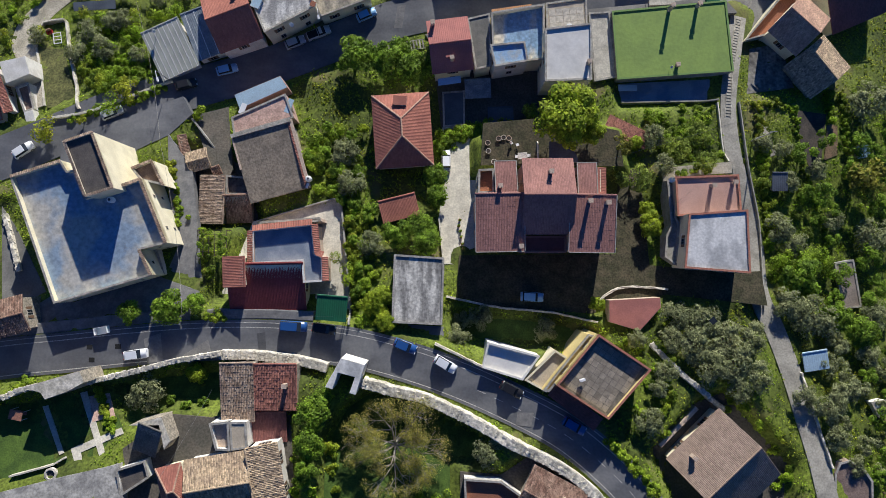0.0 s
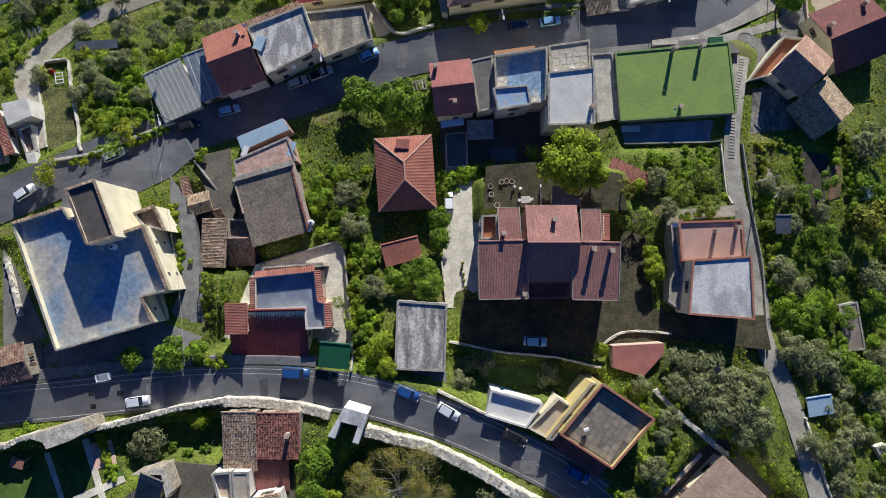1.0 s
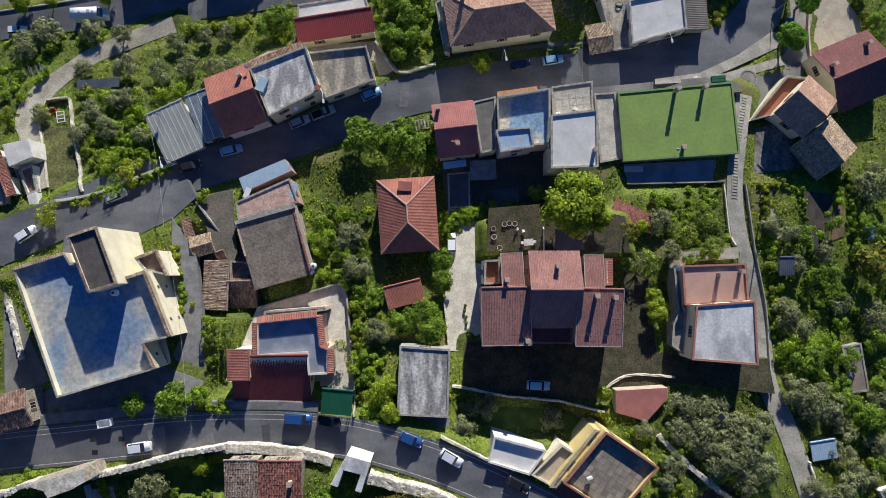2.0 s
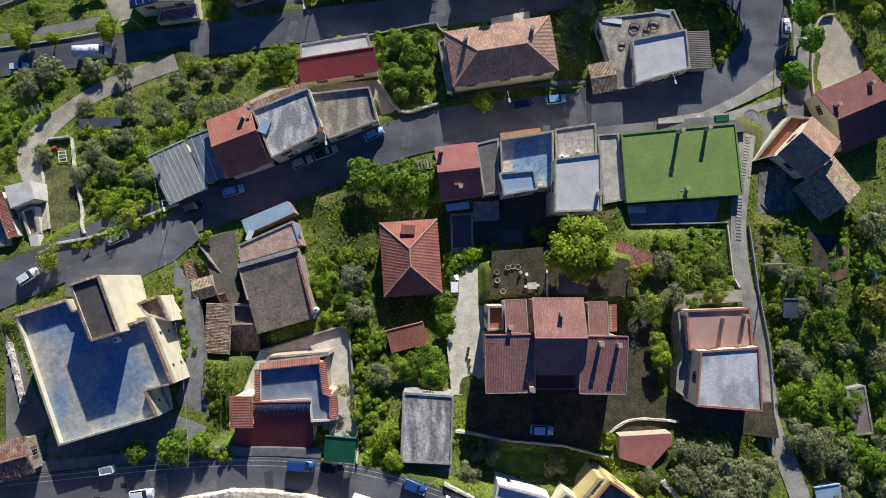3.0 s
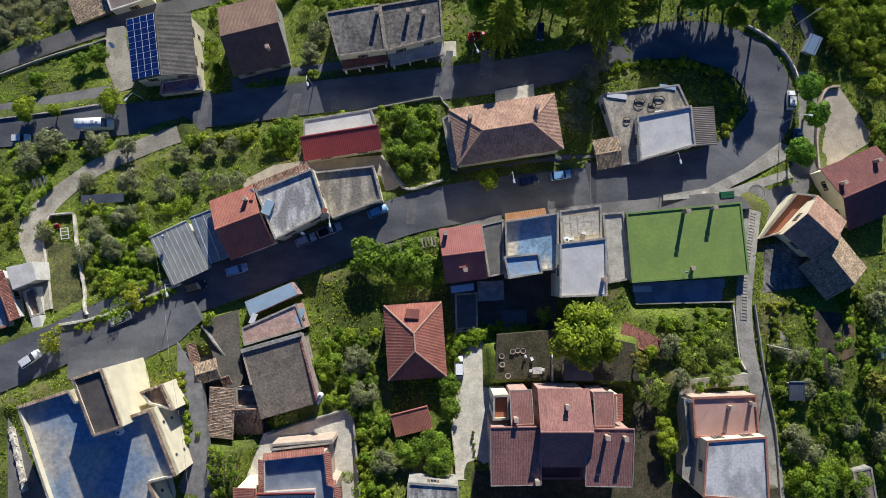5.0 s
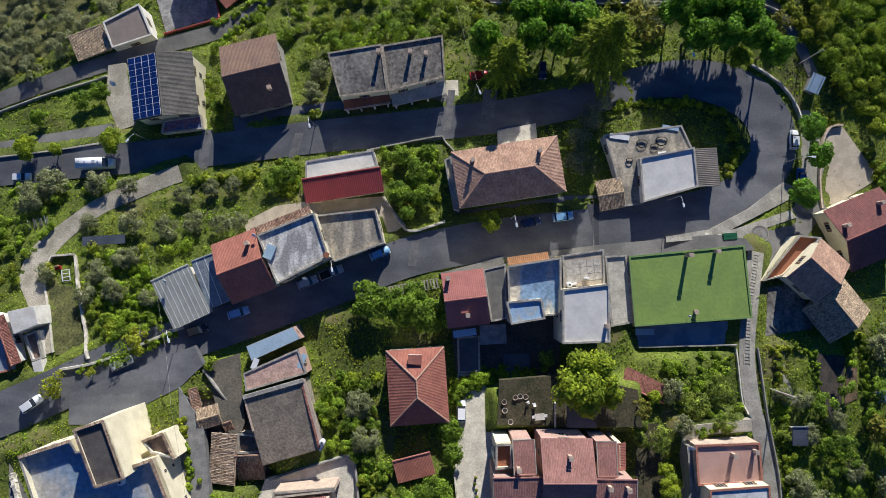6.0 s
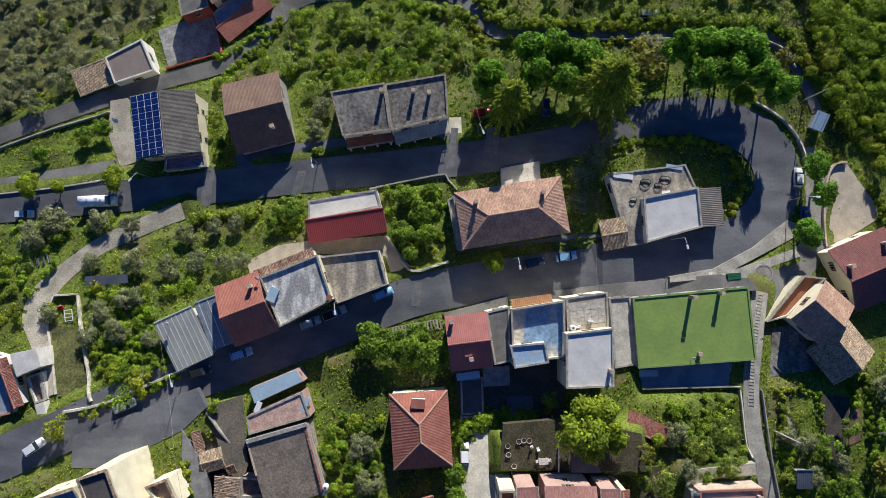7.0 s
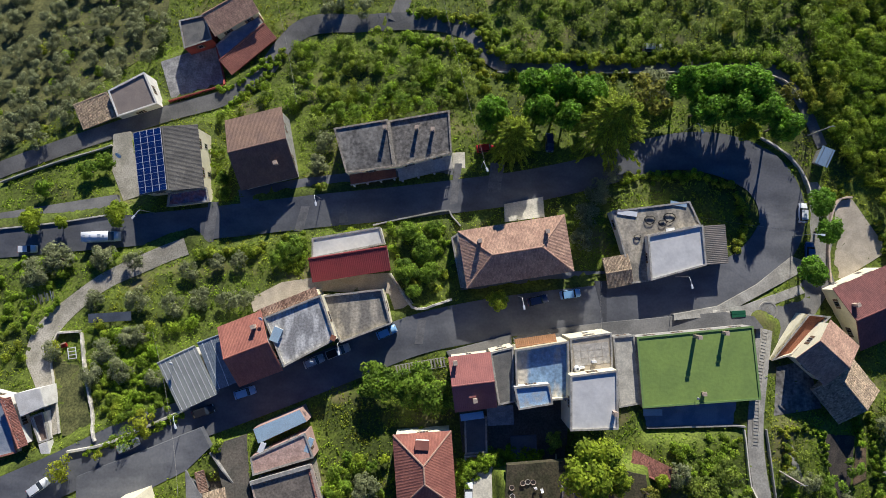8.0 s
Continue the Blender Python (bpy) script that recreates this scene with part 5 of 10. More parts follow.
# kind: leaf look, leaves, leaf size, clumps, height of crown centre, height of crown, label
KINDS = {
    "olive": ("leaf_olive", 2400, 0.115, 20, 1.5, 1.2, "grey-green olive tree with a loose feathery crown", "tree"),
    "broad": ("leaf_broad", 3000, 0.14, 26, 1.7, 1.4, "leafy green tree with a dense uneven crown", "tree"),
    "lime": ("leaf_lime", 6000, 0.12, 28, 1.8, 1.5, "bright yellow-green tree in fresh leaf", "tree"),
    "pale": ("leaf_pale", 1600, 0.13, 16, 1.5, 1.1, "pale green garden tree with an airy crown", "tree"),
    "yellow": ("leaf_yellow", 800, 0.16, 12, 1.5, 1.0, "yellow-green flowering shrub with a loose crown", "shrub"),
    "rust": ("leaf_rust", 900, 0.15, 12, 2.0, 1.2, "brownish green tree with turning leaves", "tree"),
    "chestnut": ("leaf_chestnut", 6500, 0.14, 36, 2.1, 1.9, "dense bright green broadleaf tree", "tree"),
    "round": ("leaf_chestnut", 5200, 0.13, 26, 2.6, 1.6, "clipped round deep green tree", "tree"),
}
BASES = {}


def tree_base(kind, variant):
    leaf, count, size, clumps, zc, hc, label, cat = KINDS[kind]
    rnd = np.random.default_rng(hash_of(kind) + variant)
    tree = thing({"shrub": "shrub"}.get(cat, "tree"), label, cat, 0, 0, -500, group=kind + " trees of the gardens")
    spread = 0.35 if kind == "round" else 1.0
    cs = []
    for i in range(clumps):
        a, r = rnd.uniform(0, 6.283), 1.5 * math.sqrt(rnd.uniform(0.02, 1)) * (0.85 if kind == "round" else 1.0)
        cs.append((r * math.cos(a), r * math.sin(a), zc + hc * (1 - (r / 1.7) ** 2) * rnd.uniform(0.1, 0.9) - 0.2, rnd.uniform(0.45, 0.75)))
    cs.append((0, 0, zc + hc * 0.5, 0.8))
    v, f = leaf_cloud(rnd, count, cs, size)
    part("crown", quads_mesh("crown", v, f, leaf), tree)
    vv, ff = [], []
    limb(vv, ff, (0, 0, -0.6), (0.05, 0.05, zc * 0.6), 0.16, 0.11)
    for x, y, z, r in cs[:6]:
        limb(vv, ff, (0.05, 0.05, zc * 0.55), (x * 0.8, y * 0.8, z), 0.08, 0.025, 5)
    part("trunk", mesh_from("trunk", vv, ff, "bark"), tree)
    return tree


def hash_of(s):
    return sum(ord(c) * (i + 3) for i, c in enumerate(s))


BUSHES = []


def plant(kind, rows):
    if kind in ("bush", "shrub"):
        BUSHES.extend(rows)
        return
    for i, (x, y, r) in enumerate(rows):
        z = gz(x, y)
        if kind == "conifer":
            conifer(x, y, z, r)
            continue
        if kind == "bare":
            bare_tree(x, y, z, r)
            continue
        rnd = random.Random(int(x * 91 + y * 37))
        key = (kind, rnd.randrange(4))
        s = r / 2.0
        up = 3.0 if kind == "chestnut" else (0.4 + 0.6 * s) * (1.1 if kind == "round" else 1.0)
        m = pose(x, y, z, rnd.uniform(-4, 4), rnd.uniform(-4, 4), rnd.uniform(0, 360)) @ Matrix.Diagonal((s, s, up, 1))
        if key not in BASES:
            BASES[key] = tree_base(*key)
            BASES[key].matrix_world = m
            BASES[key].scale = (s, s, up)
        else:
            b = BASES[key].scale
            copy_thing(BASES[key], m @ Matrix.Diagonal((1 / b[0], 1 / b[1], 1 / b[2], 1)))


GROVES = {}


def grove(kind, rows):
    """Trees too many to count, gathered by their leaves."""
    GROVES.setdefault(kind, []).extend(rows)


def groves():
    for kind, rows in GROVES.items():
        leaf, count, size, clumps, zc, hc, label, cat = KINDS[kind]
        rnd = np.random.default_rng(hash_of(kind))
        vs, fs, k, vv, ff = [], [], 0, [], []
        for x, y, r in rows:
            z, s = gz(x, y), r / 2.0
            cs = []
            for i in range(11):
                a, q = rnd.uniform(0, 6.283), 1.5 * math.sqrt(rnd.uniform(0.02, 1))
                cs.append((x + s * q * math.cos(a), y + s * q * math.sin(a), z + s * (zc * 0.8 + hc * (1 - (q / 1.7) ** 2) * rnd.uniform(0.1, 0.9)), s * rnd.uniform(0.45, 0.8)))
            v, f = leaf_cloud(rnd, int(count * {"olive": 0.62}.get(kind, 0.42)), cs, size * (0.5 + 0.5 * s) * 1.15)
            vs.append(v)
            fs.append(f + k)
            k += len(v)
            limb(vv, ff, (x, y, z - 0.5), (x, y, z + s * zc), 0.14, 0.06, 5)
        wood = thing(kind + "_grove", "grove of " + label.split(" with")[0] + "s on the slope", "trees", 0, 0, 0, kind="stuff")
        part("crowns", quads_mesh("crowns", np.concatenate(vs), np.concatenate(fs), leaf), wood)
        part("trunks", mesh_from("trunks", vv, ff, "bark"), wood)


def conifer(x, y, z, r):
    """A cedar: whorls of drooping boughs set with flat sprays."""
    rnd = np.random.default_rng(int(abs(x * 10 + y)))
    tree = thing("cedar", "large cedar with drooping yellow-green boughs", "tree", x, y, z)
    tall = r * 1.5 + 8
    vv, ff = [], []
    limb(vv, ff, (0, 0, -0.5), (0, 0, tall), 0.3, 0.04, 8)
    pos, nrm, siz = [], [], []
    for k in range(150):
        h = tall * (0.2 + 0.77 * (k / 150))
        reach = r * (1.1 - 0.98 * (k / 150)) * rnd.uniform(0.75, 1.1)
        a = k * 2.4 + rnd.uniform(-0.3, 0.3)
        tip = Vector((math.cos(a) * reach, math.sin(a) * reach, h - reach * 0.22))
        limb(vv, ff, (0, 0, h), tip, 0.06, 0.015, 4)
        for q in range(90):
            s = rnd.uniform(0.2, 1.03)
            side = rnd.normal(0, 0.13) * reach * (1.1 - s)
            pos.append((tip.x * s - math.sin(a) * side, tip.y * s + math.cos(a) * side, h + (tip.z - h) * s - rnd.uniform(0, 0.15)))
    pos = np.array(pos)
    n = len(pos)
    rad = pos[:, :2] / (np.linalg.norm(pos[:, :2], axis=1)[:, None] + 1e-6)
    t = np.concatenate([rad, np.full((n, 1), -0.25)], 1) + rnd.normal(0, 0.35, (n, 3))
    t /= np.linalg.norm(t, axis=1)[:, None]
    b = np.cross(t, np.array([0, 0, 1.0]) + rnd.normal(0, 0.3, (n, 3)))
    b /= np.linalg.norm(b, axis=1)[:, None]
    s = rnd.uniform(0.3, 0.62, n)[:, None]
    v = np.stack([pos - t * s, pos - b * s * 0.35, pos + t * s, pos + b * s * 0.45], 1).reshape(-1, 3)
    part("crown", quads_mesh("crown", v, np.arange(n * 4).reshape(-1, 4), "leaf_conifer"), tree)
    part("trunk", mesh_from("trunk", vv, ff, "bark"), tree)


def bare_tree(x, y, z, r):
    """A large tree just coming into leaf: pale limbs, thin twigs and sparse small leaves."""
    rnd = np.random.default_rng(8)
    tree = thing("tree", "large spreading tree with pale bare branches and sparse new leaves", "tree", x, y, z)
    vv, ff, ends = [], [], []

    def grow(p, d, length, rad, depth):
        q = p + d * length
        limb(vv, ff, p, q, rad, rad * 0.62, 6 if depth < 3 else 4)
        if depth == 5:
            ends.append(q)
            return
        for _ in range(3 if depth < 4 else 2):
            nd = (d + Vector(rnd.normal(0, 0.55, 3)) * (1.0 if depth else 1.3)).normalized()
            nd.z = abs(nd.z) * 0.35 + 0.05
            grow(q, nd.normalized(), length * rnd.uniform(0.62, 0.86), rad * 0.62, depth + 1)
        if depth >= 2:
            ends.append(q)

    limb(vv, ff, (0, 0, -0.5), (0, 0, 2.2), 0.42, 0.34, 9)
    for k in range(7):
        a = k * 0.9 + rnd.uniform(-0.2, 0.2)
        grow(Vector((0, 0, 2.1)), Vector((math.cos(a), math.sin(a), 0.35)).normalized(), r * 0.36, 0.19, 1)
    for k in range(6):
        a = k * 1.05 + 0.4
        grow(Vector((0, 0, 2.4)), Vector((math.cos(a), math.sin(a), 0.9)).normalized(), r * 0.24, 0.15, 1)
    part("limb", mesh_from("limb", vv, ff, "pale_bark"), tree, "pale bare spreading limbs")
    pick = [(e.x, e.y, e.z, 0.8) for e in ends]
    v, f = leaf_cloud(rnd, 30000, pick, 0.085, up=0.3)
    part("crown", quads_mesh("crown", v, f, "leaf_twig"), tree, "sparse olive-brown new leaves")


# ---- houses, walls, vehicles ----
apartment = flat_house("apartment_house", "large cream flat-roofed house with blue-grey membrane roof", (-58.4, 10.6), [(-7.2, -16.1), (9.2, -11.3), (7.1, -7.0), (11.6, -5.9), (7.0, 5.1), (3.6, 3.9), (2.9, 3.0), (-2.4, 1.8), (-4.4, 6.5), (-5.5, 6.3), (-6.7, 8.2), (-15.2, 5.5)], 0.1, wall='cream', top='blue_membrane', parapet=1.05, pane=0.5)
tile_edge(apartment, [(-7.2, -16.1), (9.2, -11.3), (7.1, -7.0), (11.6, -5.9), (7.0, 5.1), (3.6, 3.9), (2.9, 3.0), (-2.4, 1.8), (-4.4, 6.5), (-5.5, 6.3), (-6.7, 8.2), (-15.2, 5.5)], 0.1 - apartment.location.z, (1, 3, 4, 5, 10), "bleached_tile")
tower = flat_house("stair_tower", "cream stair tower with a dark felted flat roof", (-58.3, 17.5), [(-0.5, -5.3), (4.1, -3.9), (0.5, 5.4), (-4.2, 3.8)], 3.4, glazed=False, wall='cream', top='dark_felt', parapet=0.25)
tile_edge(tower, [(-0.5, -5.3), (4.1, -3.9), (0.5, 5.4), (-4.2, 3.8)], 3.4 - tower.location.z, (0, 1, 2, 3), "bleached_tile", 0.45)
annex = flat_house("terrace_annex", "cream annex with a sunken brown tiled terrace", (-51.7, 17.0), [(-1.1, -1.1), (3.0, -2.1), (0.8, 2.3), (-2.7, 0.9)], -2.5, wall='cream', top='brown_paving', parapet=0.7, glazed=False)
tile_edge(annex, [(-1.1, -1.1), (3.0, -2.1), (0.8, 2.3), (-2.7, 0.9)], -2.5 - annex.location.z, (1, 2), "bleached_tile", 0.45)
flat_house("balcony_block", "white balcony block with pale floor", (-51.3, 1.5), [(-0.6, -2.5), (2.1, -2.1), (0.7, 2.2), (-2.1, 2.5)], -4.5, wall='white', top='pale_concrete', parapet=0.3)
grey_house = mono_house("grey_roof_house", "stone house with a weathered grey felt roof beside old tiled cottages", -31.5, 19.9, 16, 11.1, 12.8, -7.2, rise=0.5, roof='felt_roof', wall='stone', down=-90)
grey_h = -7.2 - grey_house.location.z
part("coping", boxes("coping", [((0, 6.3, grey_h + 0.35), (11.2, 0.7, 0.5))], "weathered_coping"), grey_house, "pale rendered coping along the roof's upper edge")
part("side_coping", boxes("side_coping", [((5.6, 0, grey_h + 0.15), (0.55, 12.8, 0.4))], "faded_render"), grey_house, "faded pink side coping")
part("back_coping", boxes("back_coping", [((-5.5, 3.2, grey_h + 0.15), (0.3, 6.4, 0.3))], "faded_render"), grey_house, "faded pink side coping")
tile_edge(grey_house, [(-5.2, -6.4), (5.2, -6.4), (5.2, 6.4), (-5.2, 6.4)], grey_h + 0.2, (1,), "mottled_tile", 0.4)
flat_house("pink_terrace", "low house with worn pink tiled roof terrace and parapet", (-33.7, 28.7), [(-5.0, -3.5), (6.0, -0.3), (4.4, 4.1), (-5.5, -0.3)], -8.6, wall='pink_render', top='pink_tiles', parapet=0.12)
flat_at("awning_roof", "pale blue-grey sheet roof beside a pink terrace", [(-39.3, 33.1), (-30.7, 36.7), (-29.3, 34.5), (-38.3, 30.4)], -10.2, wall='pink_render', top='blue_sheet', parapet=0.0, glazed=False)
mono_house("old_cottage", "old stone cottage with mottled brown pantile roof", -42.6, 13.1, -2, 4.9, 9.1, -8.4, rise=1.1, roof='bleached_tile', wall='stone', down=180)
mono_house("old_cottage_wing", "cottage wing with dark old pantiles sloping away from the sun", -37.8, 11.4, 2, 4.9, 5.0, -8.8, rise=2.1, roof='old_tile', wall='stone', down=-90)
flat_at("cottage_terrace", "small grey roof terrace behind a pale wall beside a cottage", [(-40.0, 17.6), (-35.9, 17.2), (-35.6, 14.2), (-40.0, 14.0)], -8.5, wall='faded_render', top='grey_paving', parapet=0.8, glazed=False)
gable_house("tile_hut", "tiny stone hut with ochre pantile roof", -45.5, 20.5, 16, 4.2, 3.8, -9.2, rise=0.6, roof='ochre_tile', wall='stone')
mono_house("hut_lean_to", "little lean-to of brown pantiles beside a hut", -42.2, 18.6, 20, 1.8, 1.6, -9.6, rise=0.4, roof='old_tile', wall='stone', down=-90)
mono_house("lean_to", "narrow lean-to with old brown pantiles", -48.5, 23.6, 14, 1.5, 4.0, -10, rise=0.4, roof='old_tile', wall='stone', down=0)
terraced = flat_house("terrace_house", "red-roofed house with a blue-floored roof terrace edged in red tiles", (-24.9, 2.4), [(-7.8, -1.2), (0.7, -0.7), (1.0, -4.4), (4.4, -4.2), (4.2, 0.0), (3.0, 0.4), (2.4, 5.6), (-7.9, 4.5)], -1.4, wall='faded_render', glazed=False, top='blue_floor', parapet=0.75, coping='white')
tile_edge(terraced, [(-7.8, -1.2), (0.7, -0.7), (1.0, -4.4), (4.4, -4.2), (4.2, 0.0), (3.0, 0.4), (2.4, 5.6), (-7.9, 4.5)], -1.35 - terraced.location.z, (3, 4, 5, 6, 7), "red_tile", outward=0.95)
flat_at("terrace_ledge", "narrow tan ledge with small openings below a roof terrace", [(-32.4, 7.6), (-32.3, 8.6), (-21.8, 9.4), (-21.6, 8.8)], -4.2, wall='faded_render', top='tan_floor', parapet=0.25, glazed=False)
mono_house("red_roof_wing", "house wing with a deep crimson tiled roof", -30.6, -2.8, 1, 13.4, 8.2, -2.5, rise=2.4, roof='crimson_tile', wall='cream', down=-90)
mono_house("red_roof_annex", "small annex with bright red ribbed tile roof", -35.6, -0.2, 2, 4.0, 5.3, -0.6, rise=0.8, roof='red_tile', wall='cream', down=180)
mono_house("green_awning", "dark green sheet awning over a parking bay", -18.9, -6.4, -5, 5.2, 4.2, -0.6, rise=0.3, roof='green_sheet', wall='', down=-90)
flat_house("concrete_garage", "garage with a stained grey concrete slab roof", (-4.3, -3.3), [(-4.5, -5.6), (4.1, -6.0), (4.5, 5.5), (-4.1, 6.1)], -2.0, wall='grey_render', top='streaked_concrete', parapet=0.12)
hip_house("red_hip_house", "square house with a red tiled hipped roof", -7.5, 26.0, 94, 13.7, 10.7, -8.8, rise=2.6, roof='red_tile', wall='cream', ridge=3.2)
mono_house("red_shed", "small shed with a red tile roof among trees", -8.1, 11.5, 14, 7.0, 4.1, -8.4, rise=0.3, roof='red_tile', wall='brick_wall', down=-90)
gable_house("main_house", "large red-brown tiled house with chimneys", 17.7, 12.6, -0, 8.7, 12.9, 0.3, rise=2.9, roof='terracotta', wall='pink_render', chim=[(0.03, 0.3)])
mono_house("main_house_wing", "wing of the big house with red-brown ribbed tiles", 9.6, 8.1, 1, 8.4, 9.7, 0.9, rise=0.9, roof='terracotta', wall='pink_render', down=-90, chim=[(0.4, -0.42)])
mono_house("main_house_wing", "wing of the big house with two chimneys and red-brown tiles", 25.1, 7.9, -1, 7.9, 9.6, 1.1, rise=0.9, roof='terracotta', wall='pink_render', down=-90, chim=[(-0.1, 0.38), (0.28, 0.36)])
mono_house("main_house_corner", "corner wing with a red-brown tiled roof", 10.7, 15.9, 2, 3.8, 5.5, 0.2, rise=0.7, roof='terracotta', wall='pink_render', down=90, chim=[(0.3, 0.3)])
# plum floor instead of terracotta: the recess's shade as a tile colour
flat_at("main_house_balcony", "tiled balcony between two wings, coloured dark for the recess shade", [(13.8, 6.0), (21.3, 6.0), (21.3, 3.2), (13.8, 3.2)], -2.6, wall='pink_render', top='plum_tile', parapet=0.35, coping='terracotta', glazed=False)
flat_house("roof_terrace", "small roof terrace with rust-coloured floor", (7.5, 15.5), [(-1.4, -2.1), (1.3, -2.0), (1.3, 2.1), (-1.3, 2.0)], -1.6, wall='cream', top='rust_floor', parapet=0.8)
mono_house("main_house_corner", "corner wing with dull brown tiles", 24.5, 15.6, -0, 3.4, 5.5, 0.2, rise=0.7, roof='terracotta', wall='pink_render', down=90)
mono_house("tile_canopy", "narrow canopy of bright orange tiles", 27.4, 15.5, -0, 1.5, 4.6, -1.4, rise=0.5, roof='red_tile', wall='cream', down=0)
flat_house("pink_terrace_house", "house part with a pink floored roof terrace and parapet", (47.0, 13.4), [(-5.5, -3.7), (5.8, -3.1), (5.4, 3.6), (-5.8, 3.2)], -4.2, wall='faded_render', glazed=False, top='pink_floor', parapet=0.25, coping='red_coping', stacks=[(0.6, 1.6, 1.2), (4.4, 2.2, 1.0)])
flat_house("white_roof_house", "house with a whitewashed concrete flat roof edged in brick red", (47.4, 5.1), [(-5.8, -4.6), (5.5, -5.5), (5.2, 5.4), (-4.9, 4.7)], -1.7, wall='cream', top='white_wash', parapet=0.15, coping='red_coping')
flat_at("side_terrace", "narrow grey side terrace with steps beside a house", [(40.2, 16.2), (41.7, 15.9), (41.6, 9.6), (42.2, 8.4), (41.9, 0.8), (39.6, 2.5), (39.9, 6.2), (40.8, 8.1)], -5.4, wall='grey_render', top='path_concrete', parapet=0.5, glazed=False)
flat_at("patio_roof", "low pinkish red sheet roof with one slanting side", [(29.2, -5.2), (38.2, -4.7), (38.3, -6.5), (34.5, -10.6), (29.2, -9.0)], -4.2, wall='faded_render', top='pink_sheet', parapet=0.0, glazed=False)
flat_house("square_villa", "villa with a dark paved square roof terrace edged in red", (26.2, -17.3), [(-7.7, -1.3), (0.7, -6.8), (7.7, 1.2), (-0.8, 6.9)], 3.1, wall='yellow_wall', top='dark_paving', parapet=0.85, coping='red_coping', pave=1.05)
flat_house("villa_stair", "pale yellow stair block beside the villa", (20.6, -15.7), [(-1.8, -1.4), (-4.0, -4.2), (-3.0, -4.3), (5.1, 4.8), (3.6, 5.1)], 1.2, glazed=False, wall='yellow_wall', top='yellow_wall', parapet=0.3)
mono_house("villa_porch", "villa porch with a dark brown tiled lean-to roof", 22.2, -22.8, 52, 2.6, 9.7, 0.2, rise=0.6, roof='plum_tile', wall='cream', down=-90)
flat_house("villa_terrace", "walled terrace with pale grey concrete floor", (11.0, -15.3), [(-4.4, -1.0), (2.4, -3.1), (5.3, 0.9), (-3.4, 3.2)], -0.2, wall='white', top='pale_roof', parapet=0.5, coping='white', glazed=False)
flat_house("villa_terrace", "walled terrace with a sandy tan floor", (17.9, -16.8), [(-4.1, -1.6), (-0.5, -3.6), (3.7, 1.7), (1.0, 3.4)], -0.3, wall='cream', top='tan_floor', parapet=0.5, coping='cream', glazed=False)
gable_house("brown_tile_house", "house with a large brown ribbed tile gable roof", 48.0, -33.5, 43, 12.7, 15.3, -2.6, rise=3.8, roof='brown_tile', wall='cream', chim=[(-0.22, 0.36)])
mono_house("old_stone_house", "old stone house with bleached brown pantiles", -34.0, -20.1, 1, 5.6, 9.8, 1.6, rise=0.8, roof='bleached_tile', wall='stone', down=-90)
mono_house("old_stone_house", "old stone house with mottled red pantiles", -27.7, -19.2, 0, 7.2, 7.7, 1.6, rise=0.7, roof='mottled_tile', wall='stone', down=-90, chim=[(0.25, 0.05)])
# the wing's shade is put into its plum tile colour
mono_house("stone_house_wing", "low wing with brown pantiles coloured dark for shade", -29.3, -26.1, 1, 6.4, 5.1, 0.2, rise=0.6, roof='plum_tile', wall='stone', down=-90)
flat_at("walled_terrace", "pale walled roof terrace with a purple-brown floor", [(-37.9, -24.8), (-34.8, -24.5), (-34.5, -29.1), (-36.8, -29.0)], 3.2, wall='white', top='faded_render', parapet=0.8, glazed=False)
flat_at("walled_terrace", "plain pale pinkish roof beside a walled terrace", [(-34.6, -24.6), (-32.0, -24.6), (-31.7, -28.7), (-34.3, -29.1)], 3.1, wall='white', top='tan_floor', parapet=0.06, glazed=False)
gable_house("ochre_tile_house", "old house with a bleached ochre pantile roof", -35.9, -34.3, 9, 10.7, 9.2, 3.2, rise=2.0, roof='ochre_tile', wall='white')
mono_house("ochre_tile_wing", "old wing with bleached ochre pantiles and white edge", -28.2, -33.3, 10, 5.1, 11.0, 4.2, rise=0.6, roof='ochre_tile', wall='white', down=0)
hip_house("red_hip_annex", "small annex with a bright red hipped roof", -43.6, -35.4, 14, 4.3, 8.0, 3.0, rise=1.2, roof='red_tile', wall='cream', ridge=1.0)
mono_house("stone_hut", "stone hut with dark old pantiles sloping from the sun", -48.4, -27.7, -22, 4.1, 5.1, 2.3, rise=1.9, roof='grey_tile', wall='stone', down=-90)
flat_at("hut_wall_top", "broad bleached stone wall top round a hut", [(-51.2, -25.2), (-45.9, -23.8), (-44.3, -27.7), (-45.4, -29.2), (-46.3, -25.2)], 2.7, wall='stone', top='pale_stone', parapet=0.0, glazed=False)
flat_house("open_shed", "low dark shed with a pale rim", (-50.8, -33.6), [(-2.0, -3.3), (2.7, -0.2), (1.9, 2.5), (-2.7, 1.0)], 2.0, glazed=False, wall='white', top='dark_felt', parapet=0.4)
flat_house("ruined_gate", "ruined pale stone gate platform beside the road", (-62.9, -19.0), [(-2.6, -0.9), (-1.9, -2.0), (1.8, -0.7), (4.5, 0.8), (3.7, 2.7), (-5.6, 0.0)], 3.0, wall='stone', top='pale_stone', parapet=0.0, glazed=False)
gable_house("corner_cottage", "cottage with faded brown pantiles", -74.9, -8.2, 15, 9.2, 6.3, -0.4, rise=1.0, roof='old_tile', wall='stone')
flat_house("red_white_house", "house with white parapets round a red floor", (8.7, -38.2), [(-4.9, -4.4), (4.8, -4.4), (4.4, 1.1), (0.9, 3.6), (-5.2, 4.0)], 1.6, wall='white', top='rust_floor', parapet=0.6)
